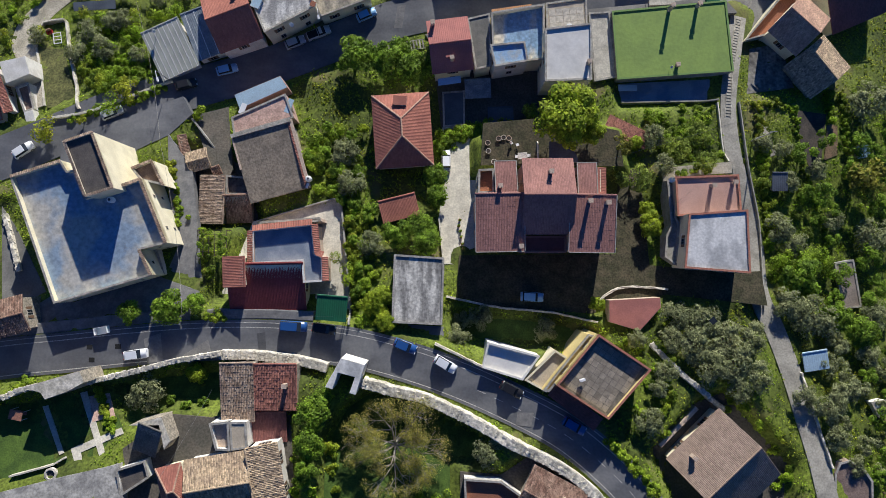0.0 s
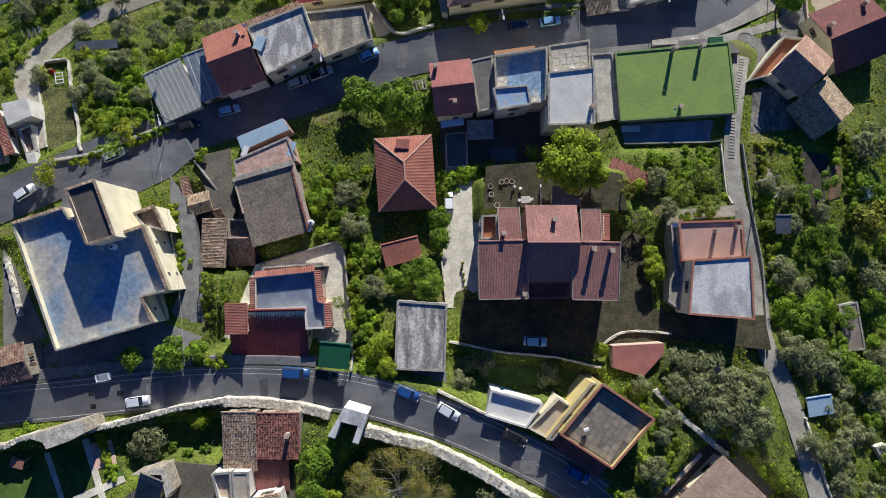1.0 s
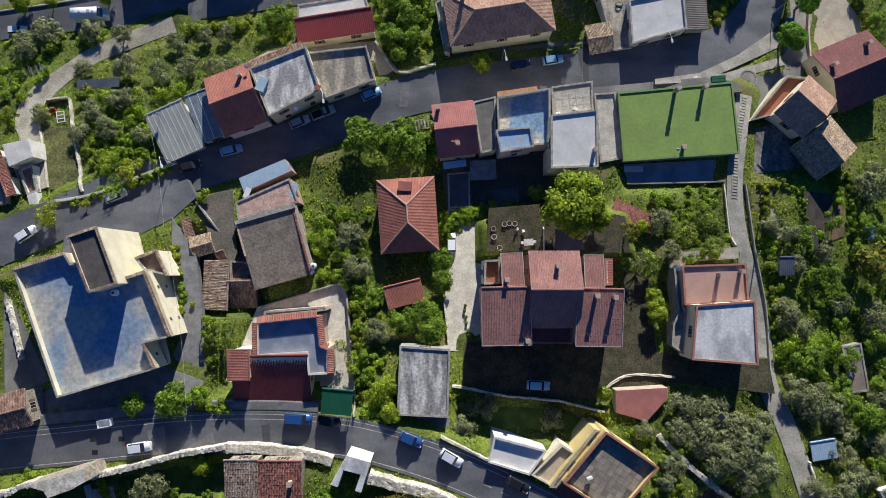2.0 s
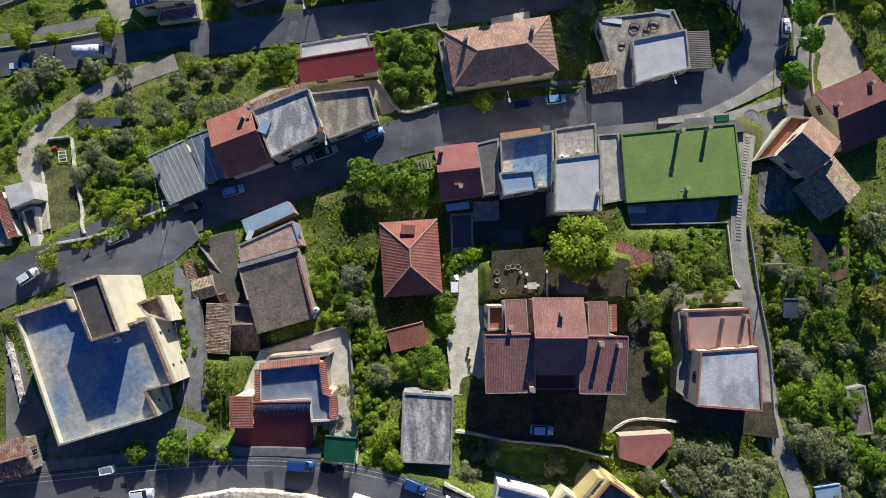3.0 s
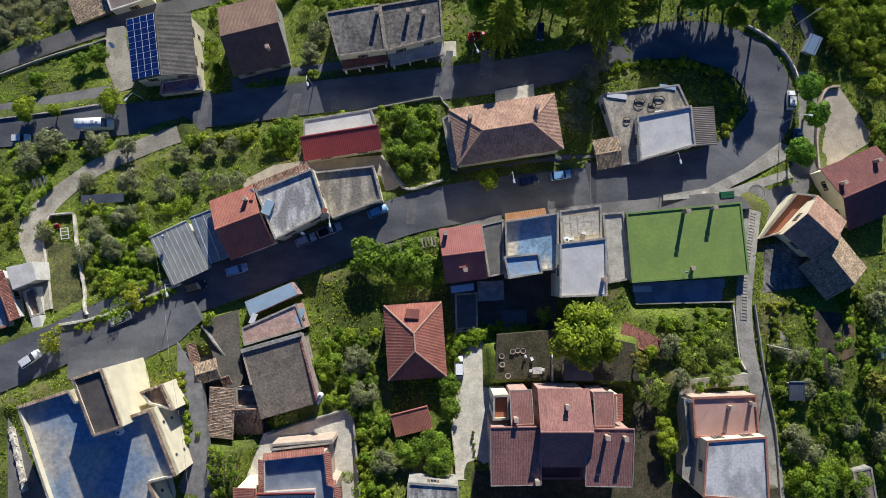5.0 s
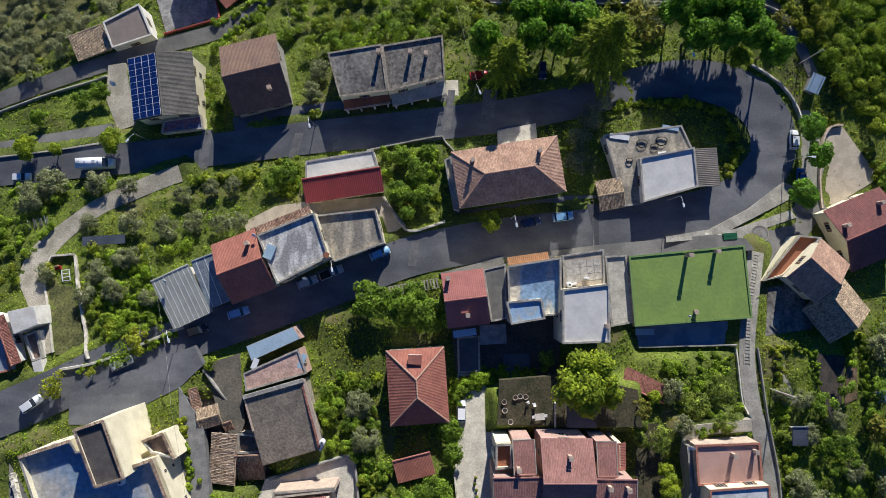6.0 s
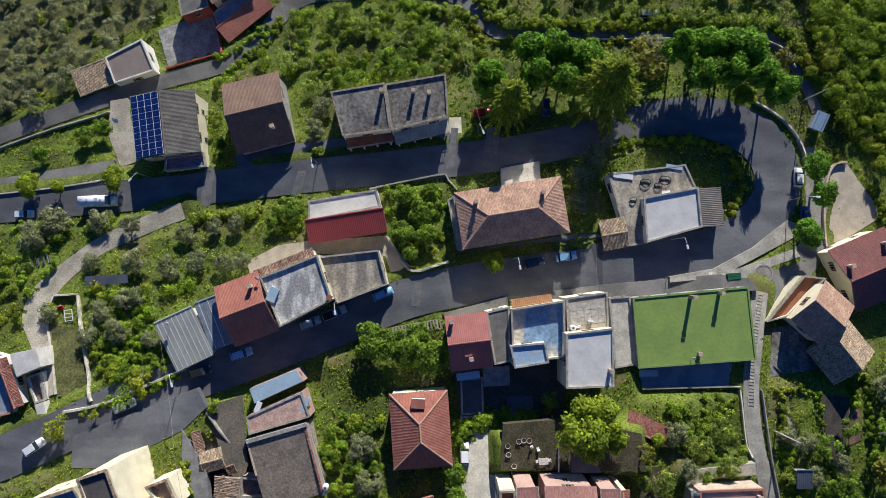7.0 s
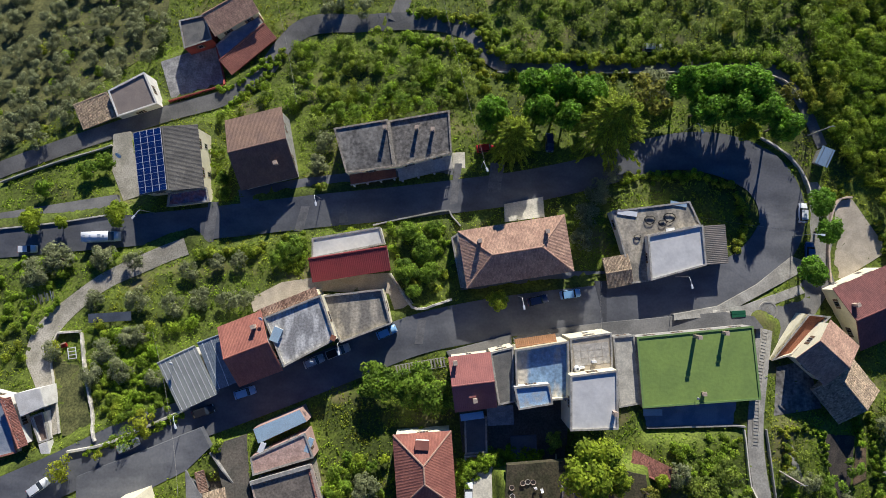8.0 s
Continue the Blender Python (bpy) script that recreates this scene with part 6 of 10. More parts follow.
gable_house("low_tile_house", "old house with brown and red ribbed pantiles", 18.0, -38.2, -28, 11.1, 8.5, 1.4, rise=1.0, roof='old_tile', wall='stone', chim=[(0.1, 0.2)])
flat_at("white_terrace_house", "white house with a bluish grey roof terrace", [(-96.0, 40.5), (-85.9, 38.6), (-83.4, 28.6), (-96.0, 25.4)], -11.0, wall='white', top='blue_floor', parapet=0.35, coping='red_coping')
mono_house("roof_strip", "strip of red pantiles over a white house", -83.6, 34.3, 22, 1.6, 9.6, -10.4, rise=0.4, roof='mottled_tile', wall='white', down=0)
flat_at("white_terrace_step", "white flat roof of a stepped terrace", [(-84.0, 39.5), (-79.1, 40.6), (-78.1, 37.2), (-82.6, 35.3)], -10.5, wall='white', top='white', parapet=0.0, glazed=False)
flat_at("white_terrace_step", "white stepped terrace with a tan floor", [(-81.6, 35.0), (-79.2, 35.9), (-77.9, 30.8), (-79.8, 30.2)], -11.6, wall='white', top='brown_paving', parapet=0.6, glazed=False)
flat_at("white_terrace_step", "small white terrace wall with a pale floor", [(-79.6, 30.0), (-77.9, 30.6), (-76.8, 26.6), (-78.3, 25.4)], -11.2, wall='white', top='white', parapet=0.0, glazed=False)
flat_at("red_terrace", "low terrace with red edges and a dark patterned floor", [(-92.0, 25.6), (-82.5, 28.2), (-80.3, 24.2), (-92.0, 18.5)], -12.3, wall='red_wall', top='blue_floor', parapet=0.4, coping='red_coping', glazed=False)
mono_house("sheet_roof_shed", "shed with a grey corrugated sheet roof in pale seams", -52.0, 42.2, 25, 7.7, 10.0, -11.3, rise=0.5, roof='grey_sheet', wall='white', down=-90, seams=8)
mono_house("glazed_canopy", "canopy of weathered translucent blue-grey sheets", -46.1, 45.3, 21, 5.2, 9.5, -11.4, rise=0.4, roof='blue_grey_sheet', wall='white', down=-90, seams=3)
gable_house("red_gable_house", "house with a red tiled gable roof along the road", -40.0, 47.9, 21, 8.7, 11.8, -10.2, rise=2.5, roof='red_tile', wall='white', chim=[(0.3, 0.3)])
flat_house("white_flat_house", "house with a stained white flat roof and low parapet", (-30.4, 51.5), [(-3.1, -6.8), (6.4, -1.8), (3.6, 6.4), (-6.9, 2.2)], -9.3, wall='cream', top='stained_white', parapet=0.3)
flat_house("roadside_store", "low roadside store with a patchy grey roof", (-20.1, 54.4), [(-3.4, -5.6), (6.1, -2.0), (4.4, 4.5), (-7.2, 3.2)], -11.8, wall='cream', top='stained_concrete', parapet=0.4)
mono_house("rust_lean_to", "lean-to with a rusty tile roof", -33.2, 56.3, 22, 11.8, 1.8, -10.6, rise=0.4, roof='old_tile', wall='cream', down=90)
mono_house("red_sheet_shed", "long shed with a red corrugated sheet roof", -22.1, 63.6, 9, 15.3, 4.6, -13.4, rise=0.7, roof='red_sheet', wall='cream', down=-90)
flat_house("white_deck", "white concrete deck beside the red shed", (-23.0, 68.1), [(-6.9, -3.3), (7.4, -0.4), (6.4, 2.9), (-6.9, 0.7)], -15.8, wall='white', top='pale_roof', parapet=0.12)
gable_house("pink_gable_house", "house with a faded pink-red sheet gable roof", 1.3, 42.0, 7, 7.8, 10.1, -8.8, rise=1.7, roof='pink_sheet', wall='cream', chim=[(0.0, -0.3), (-0.35, 0.4)])
flat_house("grey_link", "flat grey roof between two houses", (7.1, 42.9), [(-1.0, -5.2), (1.8, -4.6), (1.7, 5.4), (-2.5, 4.4)], -9.3, wall='cream', top='grey_felt', parapet=0.06)
mono_house("sheet_shed", "low shed with a dull grey ribbed sheet roof", 6.7, 35.0, 3, 5.0, 3.6, -12.6, rise=0.3, roof='blue_grey_sheet', wall='grey_render', down=-90)
flat_house("blue_terrace_house", "house with a peeling blue painted roof terrace", (14.0, 43.7), [(-4.7, -5.3), (4.8, -4.6), (4.8, 5.8), (-5.0, 4.2)], -8.0, wall='cream', top='peeling_blue', parapet=1.15)
flat_house("blue_roof_box", "raised roof box with a white rim, shade coloured pale blue on top", (12.2, 39.8), [(-2.7, -2.4), (3.4, -1.4), (2.8, 2.2), (-3.5, 1.6)], -6.9, wall='white', top='shade_blue', parapet=0.25)
mono_house("orange_awning", "faded orange awning over the pavement", 13.1, 49.4, 8, 7.7, 1.4, -10.4, rise=0.4, roof='orange_cloth', wall='', down=90)
flat_house("tan_terrace_house", "house with a sandy tiled roof terrace", (23.1, 47.1), [(-3.7, -3.7), (3.8, -2.9), (3.7, 3.9), (-3.9, 2.8)], -8.6, wall='cream', top='tan_floor', parapet=0.15, pave=1.3)
flat_house("white_roof_block", "tall block with a clean pale grey flat roof", (22.6, 39.2), [(-4.2, -5.1), (4.2, -4.8), (4.2, 5.5), (-4.1, 4.5)], -5.2, wall='cream', top='pale_roof', parapet=0.18, chim=[(0.42, -0.2)])
flat_house("gap_roof", "low grey concrete roof between two buildings", (30.8, 43.4), [(-1.6, -6.9), (2.8, -6.1), (1.4, 6.7), (-2.6, 6.4)], -12.6, wall='grey_render', top='pale_concrete', parapet=0.2)
flat_house("green_roof_hall", "long hall with a moss-green painted flat roof", (44.0, 44.1), [(-10.6, -7.5), (11.6, -5.9), (10.4, 7.8), (-11.5, 5.7)], -11.8, wall='grey_render', top='green_paint', parapet=0.08, coping='green_edge', stacks=[(-0.6, 5.9, 2.2), (4.8, 6.6, 1.5), (0.8, -4.8, 0.5)])
gable_house("tan_gable_house", "house with a pale terracotta and plum gable roof", 68.1, 47.0, -43, 7.3, 10.0, -11.5, rise=2.2, roof='faded_tile', wall='cream')
gable_house("stone_barn", "old barn with mottled stone-grey pantiles", 72.6, 39.5, -52, 8.2, 10.1, -13.5, rise=2.3, roof='ochre_tile', wall='stone')
flat_house("front_terrace", "front terrace with a rust floor and cream parapet", (64.9, 49.7), [(-1.6, -3.5), (5.8, 3.8), (1.6, 4.3), (-5.7, -4.6)], -14.2, wall='cream', top='rust_floor', parapet=0.8)
gable_house("plum_roof_house", "house with a plum-red tiled gable roof and chimneys", 80.3, 55.2, 23, 12.2, 13.2, -15.7, rise=2.8, roof='plum_tile', wall='cream', chim=[(-0.38, 0.2), (0.3, 0.3)])
hip_house("hip_tile_house", "long house with a terracotta tiled hipped roof", 9.8, 66.1, 9, 20.7, 11.0, -12.7, rise=2.2, roof='faded_tile', wall='cream', ridge=9.5, chim=[(-0.32, 0.27), (0.3, 0.25)])
flat_house("hip_house_terrace", "narrow side terrace along a house", (-1.0, 64.2), [(0.3, -5.0), (1.4, -5.3), (-0.2, 5.5), (-1.5, 4.7)], -15.2, wall='cream', top='pale_concrete', parapet=0.5)
flat_house("patched_roof_house", "house with patched grey concrete flat roof and coiled hoses", (41.4, 66.1), [(-5.1, -5.6), (5.7, -2.6), (5.1, 5.2), (-5.6, 3.1)], -14.6, wall='white', top='pale_roof', parapet=0.25)
flat_house("cluttered_terrace", "cluttered grey roof terrace with white rim", (36.9, 68.6), [(-6.0, 0.4), (-3.8, -8.7), (0.0, -8.2), (-0.5, 0.7), (10.0, 2.8), (7.9, 7.5), (-7.5, 5.6)], -16.4, wall='white', top='stained_concrete', parapet=0.15)
mono_house("brown_lean_to", "lean-to with a dull brown sheet roof", 49.4, 67.5, 4, 4.5, 7.7, -15.6, rise=0.4, roof='brown_sheet', wall='grey_render', down=0)
gable_house("roadside_hut", "little hut with bleached pantiles beside the road", 30.4, 62.3, 10, 5.2, 6.0, -16.6, rise=0.7, roof='ochre_tile', wall='stone')
flat_house("twin_grey_house", "house with a worn grey paved flat roof", (-19.6, 87.1), [(-3.8, -5.2), (5.7, -4.0), (4.4, 5.5), (-6.3, 3.7)], -16.5, wall='cream', top='grey_paving', parapet=0.15, coping='stone', stacks=[(4.0, 3.6, 1.6)])
flat_house("twin_grey_house", "house with a stained grey roof behind low parapets", (-8.5, 88.9), [(-5.2, -5.9), (6.1, -3.0), (5.6, 5.5), (-6.5, 3.4)], -16.5, wall='cream', coping='stone', top='mossy_concrete', parapet=0.25, chim=[(-0.05, 0.18), (0.2, 0.15)])
porch("front_porch", "shaded front porch with white posts and a railing", [(-23.2, 82.2), (-13.9, 83.7), (-13.5, 81.2), (-22.8, 79.7)], -18.9, "rust_floor")
porch("front_porch", "shaded front porch with a pale deck and railing", [(-13.4, 83.1), (-2.4, 85.9), (-2.0, 83.2), (-13.0, 80.6)], -18.9)
gable_house("brown_gable_house", "house with a matt brown gable roof and rendered walls", -41.3, 87.4, 14, 12.0, 14.8, -19.7, rise=3.0, roof='brown_tile2', wall='grey_render', chim=[(0.22, -0.28)])
gable_house("solar_house", "house with blue solar panels on a brown tiled roof", -60.3, 85.1, -83, 13.2, 13.3, -19.9, rise=1.6, roof='grey_tile', wall='cream', solar=1)
flat_house("painted_porch", "porch with a colourful stained deck roof", (-57.1, 77.7), [(-4.3, -1.9), (4.4, -0.9), (3.9, 2.0), (-4.0, 0.8)], -21.8, wall='cream', top='mural_floor', parapet=0.4)
mono_house("stone_roof_house", "low house with a bleached stone-tile roof", -80.7, 97.6, 22, 7.9, 5.8, -28.4, rise=0.2, roof='ochre_tile', wall='stone', down=-90)
flat_house("white_wall_house", "house with white walls and a worn brown-grey roof", (-72.2, 100.7), [(-3.0, -4.6), (5.6, -1.7), (2.6, 5.2), (-5.2, 1.1)], -27.4, wall='white', top='brown_grey_roof', parapet=0.2, coping='white')
# the blue floor colour here imitates shadow between the two roofs
flat_at("glazed_terrace", "sunken terrace between two roofs with shadow blue in its floor colour", [(-55.4, 113.4), (-46.9, 121.2), (-44.9, 118.6), (-54.1, 110.0)], -31.2, wall='red_wall', top='blue_floor', parapet=0.15, glazed=False)
flat_house("grey_top_house", "small house with a grey felt roof", (-59.5, 116.0), [(-2.3, -4.0), (3.8, -1.9), (2.1, 3.6), (-3.6, 2.3)], -29.5, wall='red_wall', top='grey_felt', parapet=0.2)
mono_house("pink_roof_house", "house with a faded pink tiled roof", -51.2, 119.5, 30, 11.3, 5.2, -28.5, rise=1.0, roof='faded_tile', wall='cream', down=-90)
mono_house("red_rib_roof", "long bright red ribbed roof along the lane", -48.1, 112.4, 40, 13.2, 4.1, -31.0, rise=0.6, roof='red_tile', wall='red_wall', down=-90)
flat_at("low_red_roof", "low plain plum-red roof in a dark yard", [(-0.1, 27.4), (4.5, 27.7), (4.8, 25.3), (0.5, 24.0)], -12.6, wall='white', top='red_wall', parapet=0.05, glazed=False)
flat_at("glass_roof", "dark bluish translucent roof over a narrow yard", [(-0.1, 34.4), (4.1, 34.7), (4.2, 28.0), (0.1, 27.7)], -12.9, wall='grey_render', top='dark_sheet', parapet=0.06, glazed=False)
flat_at("grey_hut", "hut with a plain grey sheet roof among trees", [(74.1, 1.4), (77.7, 2.1), (79.0, -6.8), (75.6, -7.2)], -11.9, wall='grey_render', top='brown_grey_roof', parapet=0.03, glazed=False)
mono_house("blue_shed", "garden shed with a pale blue sheet roof", 66.7, -16.1, 9, 4.5, 3.4, -6.4, rise=0.2, roof='blue_sheet', wall='grey_render', down=-90)
mono_house("rust_shed", "shed with a rusty red tile roof under trees", 34.5, 26.0, -26, 8.5, 3.2, -9.8, rise=0.4, roof='mottled_tile', wall='brick_wall', down=90)
mono_house("dark_canopy", "canopy of dark metal sheet between white edges", 11.1, 29.2, 3, 4.9, 4.2, -12.4, rise=0.2, roof='dark_sheet', wall='', down=-90)
mono_house("garden_shed", "garden shed covered in a dark blue-grey sheet", 63.0, 16.6, 0, 2.9, 3.4, -10.0, rise=0.2, roof='dark_sheet', wall='grey_render', down=-90)
mono_house("garden_shed", "little shed with a pale blue sheet roof", 81.5, 23.0, 10, 2.5, 2.2, -13.8, rise=0.2, roof='blue_sheet', wall='grey_render', down=-90)
flat_at("villa_shed", "small white concrete shed among olive trees", [(77.1, -23.7), (79.7, -23.3), (80.2, -26.3), (78.4, -26.3)], -7.4, glazed=False, wall='white', top='white_wash', parapet=0.05)
flat_at("round_house", "low house with a dull brown flat roof and curved pale rim", [(67.8, -35.2), (68.7, -33.3), (70.5, -32.8), (72.9, -34.3), (74.3, -36.4), (74.2, -44.0), (67.7, -44.0)], -3.6, glazed=False, wall='faded_render', top='brown_paving', parapet=0.3)
flat_house("portal", "white plastered stone portal over steps by the road", (-16.0, -17.8), [(-3.3, -1.2), (-2.1, -1.6), (-1.2, 1.1), (1.6, 0.4), (0.7, -2.2), (1.7, -2.5), (3.2, 2.4), (-0.7, 3.5)], 2.6, wall='white', top='white_wash', parapet=0.0, glazed=False)
place_car("car", "white", -52.8, -14.4, 8)
place_car("van", "blue", -25.8, -9.6, -4)
place_car("car", "black", -20.5, -10.0, -8)
place_car("car", "blue", -6.4, -12.9, -22)
place_car("car", "white", 0.4, -15.9, -30)
place_car("car", "black", 11.6, -20.1, -28)
place_car("car", "blue", 22.0, -26.0, -29)
place_car("car", "skyblue", 16.0, -4.7, -3)
place_car("car", "white", 0.6, 20.8, 90)
place_car("bin", "white", -58.8, -10.3, 11)
place_car("car", "white", -78.7, 22.6, 35)
place_car("car", "silver", -62.8, 29.9, 24)
place_car("car", "skyblue", -42.1, 39.1, 17)
place_car("car", "black", -49.5, 35.8, 18)
place_car("car", "silver", -29.1, 44.9, 23)
place_car("pickup", "silver", -24.5, 46.8, 22)
place_car("car", "skyblue", -15.1, 50.5, 24)
place_car("car", "navy", 14.4, 56.6, 12)
place_car("car", "skyblue", 20.9, 57.8, 9)
place_car("car", "navy", 18.1, 89.0, -92)
place_car("car", "blue", 70.8, 66.2, 85)
place_car("car", "white", 69.8, 74.2, 87)
place_car("camper", "white", -74.9, 69.5, 2)
place_car("car", "silver", 40.7, 110.1, -2)
place_car("car", "white", -91.5, 67.0, 2)
place_car("car", "red", 4.8, 87.9, 8)
garden_wall("road_wall", "pale weathered stone retaining wall along the road", [(-78.7, -22.0), (-73.2, -21.1), (-69.7, -19.7), (-59.5, -18.6), (-50.4, -16.6), (-45.8, -15.4), (-37.9, -14.1)], 0.8, 2.6, "pale_stone")
garden_wall("road_wall", "sunlit pale stone retaining wall with a rough top", [(-38.1, -14.4), (-32.8, -14.5), (-25.1, -15.3), (-19.8, -16.6)], 1.6, 2.2, "pale_stone")
garden_wall("road_wall", "sunlit pale stone retaining wall curving along the road", [(-13.5, -18.9), (-7.9, -20.4), (-3.2, -21.5), (1.5, -23.5), (6.1, -25.7), (10.7, -28.2), (15.3, -30.6), (19.8, -32.9), (25.2, -37.0), (28.6, -41.6)], 1.7, 2.0, "pale_stone")
garden_wall("yard_wall", "low rendered wall round a yard", [(-34.5, 9.0), (-20.3, 13.4), (-19.1, 13.1), (-16.3, -9.3)], 0.3, 1.1, "grey_render")
garden_wall("forecourt_wall", "pale low wall below a forecourt", [(0.6, -4.6), (9.5, -6.5), (19.5, -7.5), (27.4, -9.2)], 0.35, 0.9, "pale_stone")
garden_wall("roadside_wall", "low white wall beside the road", [(-1.4, -12.5), (6.7, -16.3)], 0.4, 0.9, "pale_stone")
garden_wall("terrace_wall", "rough stone terrace wall half hidden by weeds", [(36.5, -12.9), (40.6, -17.1), (44.3, -20.4), (50.0, -24.7)], 0.8, 0.9, "pale_stone")
garden_wall("brown_house_wall", "pale rendered terrace wall", [(37.3, -30.1), (44.3, -23.9)], 0.8, 1.2, "faded_render")
garden_wall("path_wall", "stone wall along the side path", [(64.1, -18.2), (65.6, -25.9), (67.5, -34.2)], 0.35, 0.9, "pale_stone")
garden_wall("path_wall", "low wall along the side path", [(56.9, 32.4), (57.6, 20.1), (59.2, 8.4), (58.9, -2.1), (58.6, -7.0)], 0.25, 0.9, "grey_render")
garden_wall("path_wall", "low pale wall along the stepped path", [(52.8, 32.3), (53.1, 22.3), (54.8, 19.0)], 0.3, 0.7, "pale_concrete")
garden_wall("court_wall", "wall below a blue shaded court", [(34.5, 32.5), (53.0, 32.9)], 0.3, 0.8, "grey_render")
garden_wall("garden_divider", "thin pale wall dividing a back garden", [(17.3, 18.9), (17.3, 27.6)], 0.25, 0.9, "pale_concrete")
garden_wall("patio_wall", "low pale wall round a patio roof", [(28.2, -5.4), (30.5, -3.6), (34.4, -2.9), (40.5, -3.3)], 0.4, 0.7, "pale_stone")
garden_wall("pavement_lower", "low worn grey pavement along the lower road", [(-76.0, -10.7), (-65.0, -9.5), (-53.2, -8.3), (-44.0, -7.6)], 2.0, 0.08, "old_asphalt")
garden_wall("pavement_lower", "low worn grey pavement before a red-roofed house", [(-41.0, -7.6), (-30.0, -7.6), (-22.6, -8.0)], 1.7, 0.08, "old_asphalt")
garden_wall("driveway_wall", "garden wall along a driveway", [(-0.8, 9.8), (0.1, 1.2)], 0.3, 0.9, "pale_stone")
garden_wall("middle_road_wall", "pale wall below a garden along the road", [(-73.9, 28.8), (-67.6, 30.0), (-61.1, 32.6), (-52.1, 36.5)], 0.5, 0.9, "pale_concrete")
garden_wall("garden_wall", "stone garden wall beside steps", [(-14.6, 61.8), (-12.1, 57.9), (-9.2, 54.9), (-2.4, 56.8)], 0.45, 1.0, "pale_stone")
garden_wall("upper_road_wall", "low wall along the upper road", [(-18.3, 71.7), (-11.4, 73.2), (-2.9, 74.7), (-2.3, 73.5), (-0.6, 71.4)], 0.3, 0.9, "grey_render")
garden_wall("hairpin_wall", "pale curved wall round the hairpin bend", [(60.8, 90.2), (65.3, 87.7), (69.0, 84.5), (71.1, 81.0), (71.8, 78.1)], 0.4, 0.9, "pale_stone")
garden_wall("slab_wall", "wall beside a cream paved slab", [(74.9, 60.0), (75.1, 66.9), (76.4, 74.0), (78.5, 77.3), (81.0, 77.6)], 0.4, 1.0, "faded_render")
garden_wall("lane_wall", "low wall along the top lane", [(7.5, 105.2), (22.0, 104.9), (39.8, 104.7), (56.9, 104.1), (66.6, 102.5), (70.5, 97.5)], 0.3, 0.8, "pale_stone")
garden_wall("lane_wall", "pale wall along the lane", [(-101.6, 82.0), (-89.9, 85.9), (-76.2, 89.8)], 0.3, 0.8, "pale_concrete")
garden_wall("strip_wall", "low wall beside a parking strip", [(-104.3, 70.9), (-85.9, 72.5), (-72.5, 74.5)], 0.3, 0.6, "pale_concrete")
garden_wall("hedge_wall", "red edged court wall", [(-65.3, 100.3), (-53.5, 104.0)], 0.3, 0.7, "red_wall")
garden_wall("court_wall", "red edged court wall", [(-56.3, 114.4), (-53.3, 104.3)], 0.3, 0.7, "red_wall")
garden_wall("alley_wall", "rendered alley wall", [(-47.4, 28.7), (-43.5, 23.7), (-40.0, 18.8)], 0.3, 1.0, "grey_render")
garden_wall("back_wall", "weathered wall along a back alley", [(-80.8, 10.3), (-78.8, 6.1), (-76.2, -0.1)], 0.8, 1.0, "pale_stone")
garden_wall("ruin_wall", "ruined stone wall of a roofless hut", [(-80.8, 50.1), (-76.1, 50.4)], 0.4, 1.2, "pale_stone")
garden_wall("ruin_wall", "short ruined stone wall beside a lane", [(-81.6, 47.6), (-80.9, 50.0)], 0.4, 1.0, "pale_stone")
garden_wall("lawn_wall", "low white wall below a lawn", [(-71.4, -33.9), (-64.6, -32.1), (-62.9, -31.1)], 0.3, 0.6, "pale_concrete")
garden_wall("field_wall", "long low stone wall through a weedy field", [(-75.9, 50.2), (-73.1, 41.8), (-69.0, 30.7)], 0.45, 0.9, "pale_stone")
garden_wall("lane_edge", "low pale wall along a lane", [(-81.0, 44.4), (-78.6, 38.0), (-76.6, 31.7)], 0.3, 0.5, "pale_concrete")
place_lamp(-52.3, 36.4, -73)
place_lamp(-23.5, 49.1, -82)
place_lamp(10.6, 57.4, -81)
place_lamp(42.1, 61.2, -78)
place_lamp(46.0, 91.4, -68)
place_lamp(3.8, 83.8, -69)
place_lamp(67.8, 69.5, -6)
place_lamp(-29.2, 77.2, -79)
place_lamp(-64.4, 74.5, -128)

# ---- trees ----
plant("broad", [(-16.7, 41.2, 4.5), (-10.2, 40.5, 4.1), (-5.3, 38.6, 4.1), (-7.8, 42.8, 3.0), (-1.5, 17.7, 2.7), (-0.9, 13.9, 2.3), (-46.8, -6.3, 3.5), (-42.7, -5.9, 2.3), (-53.9, -7.3, 2.5), (-4.0, 8.1, 3.0), (-8.5, 6.8, 3.0), (-3.2, 5.0, 3.0), (-21.5, -23.9, 3.3), (-21.6, -28.2, 2.7), (-21.8, -32.2, 2.2), (-20.2, -21.5, 2.1), (65.7, -1.1, 4.3), (-14.7, -26.1, 1.9), (71.5, -8.3, 3.5), (76.9, -11.4, 3.5)])
plant("lime", [(22.3, 27.4, 6.2), (26.8, 24.9, 2.6), (37.6, 8.5, 2.6), (37.2, 11.3, 1.6), (-12.1, -5.4, 2.9), (-9.2, -4.5, 2.2), (-10.0, -8.9, 1.9), (-15.3, 27.0, 1.1), (-19.8, 27.3, 1.1), (-42.4, -17.7, 2.1), (27.4, -6.0, 1.6), (35.9, 23.8, 1.4), (8.2, -14.3, 0.6)])
plant("pale", [(35.1, 17.2, 3.5), (16.8, 30.0, 2.3), (47.8, 25.1, 2.9), (43.4, 22.6, 2.9), (48.0, 19.8, 2.2)])
plant("rust", [(32.1, 22.7, 2.2), (80.1, 17.3, 4.8)])
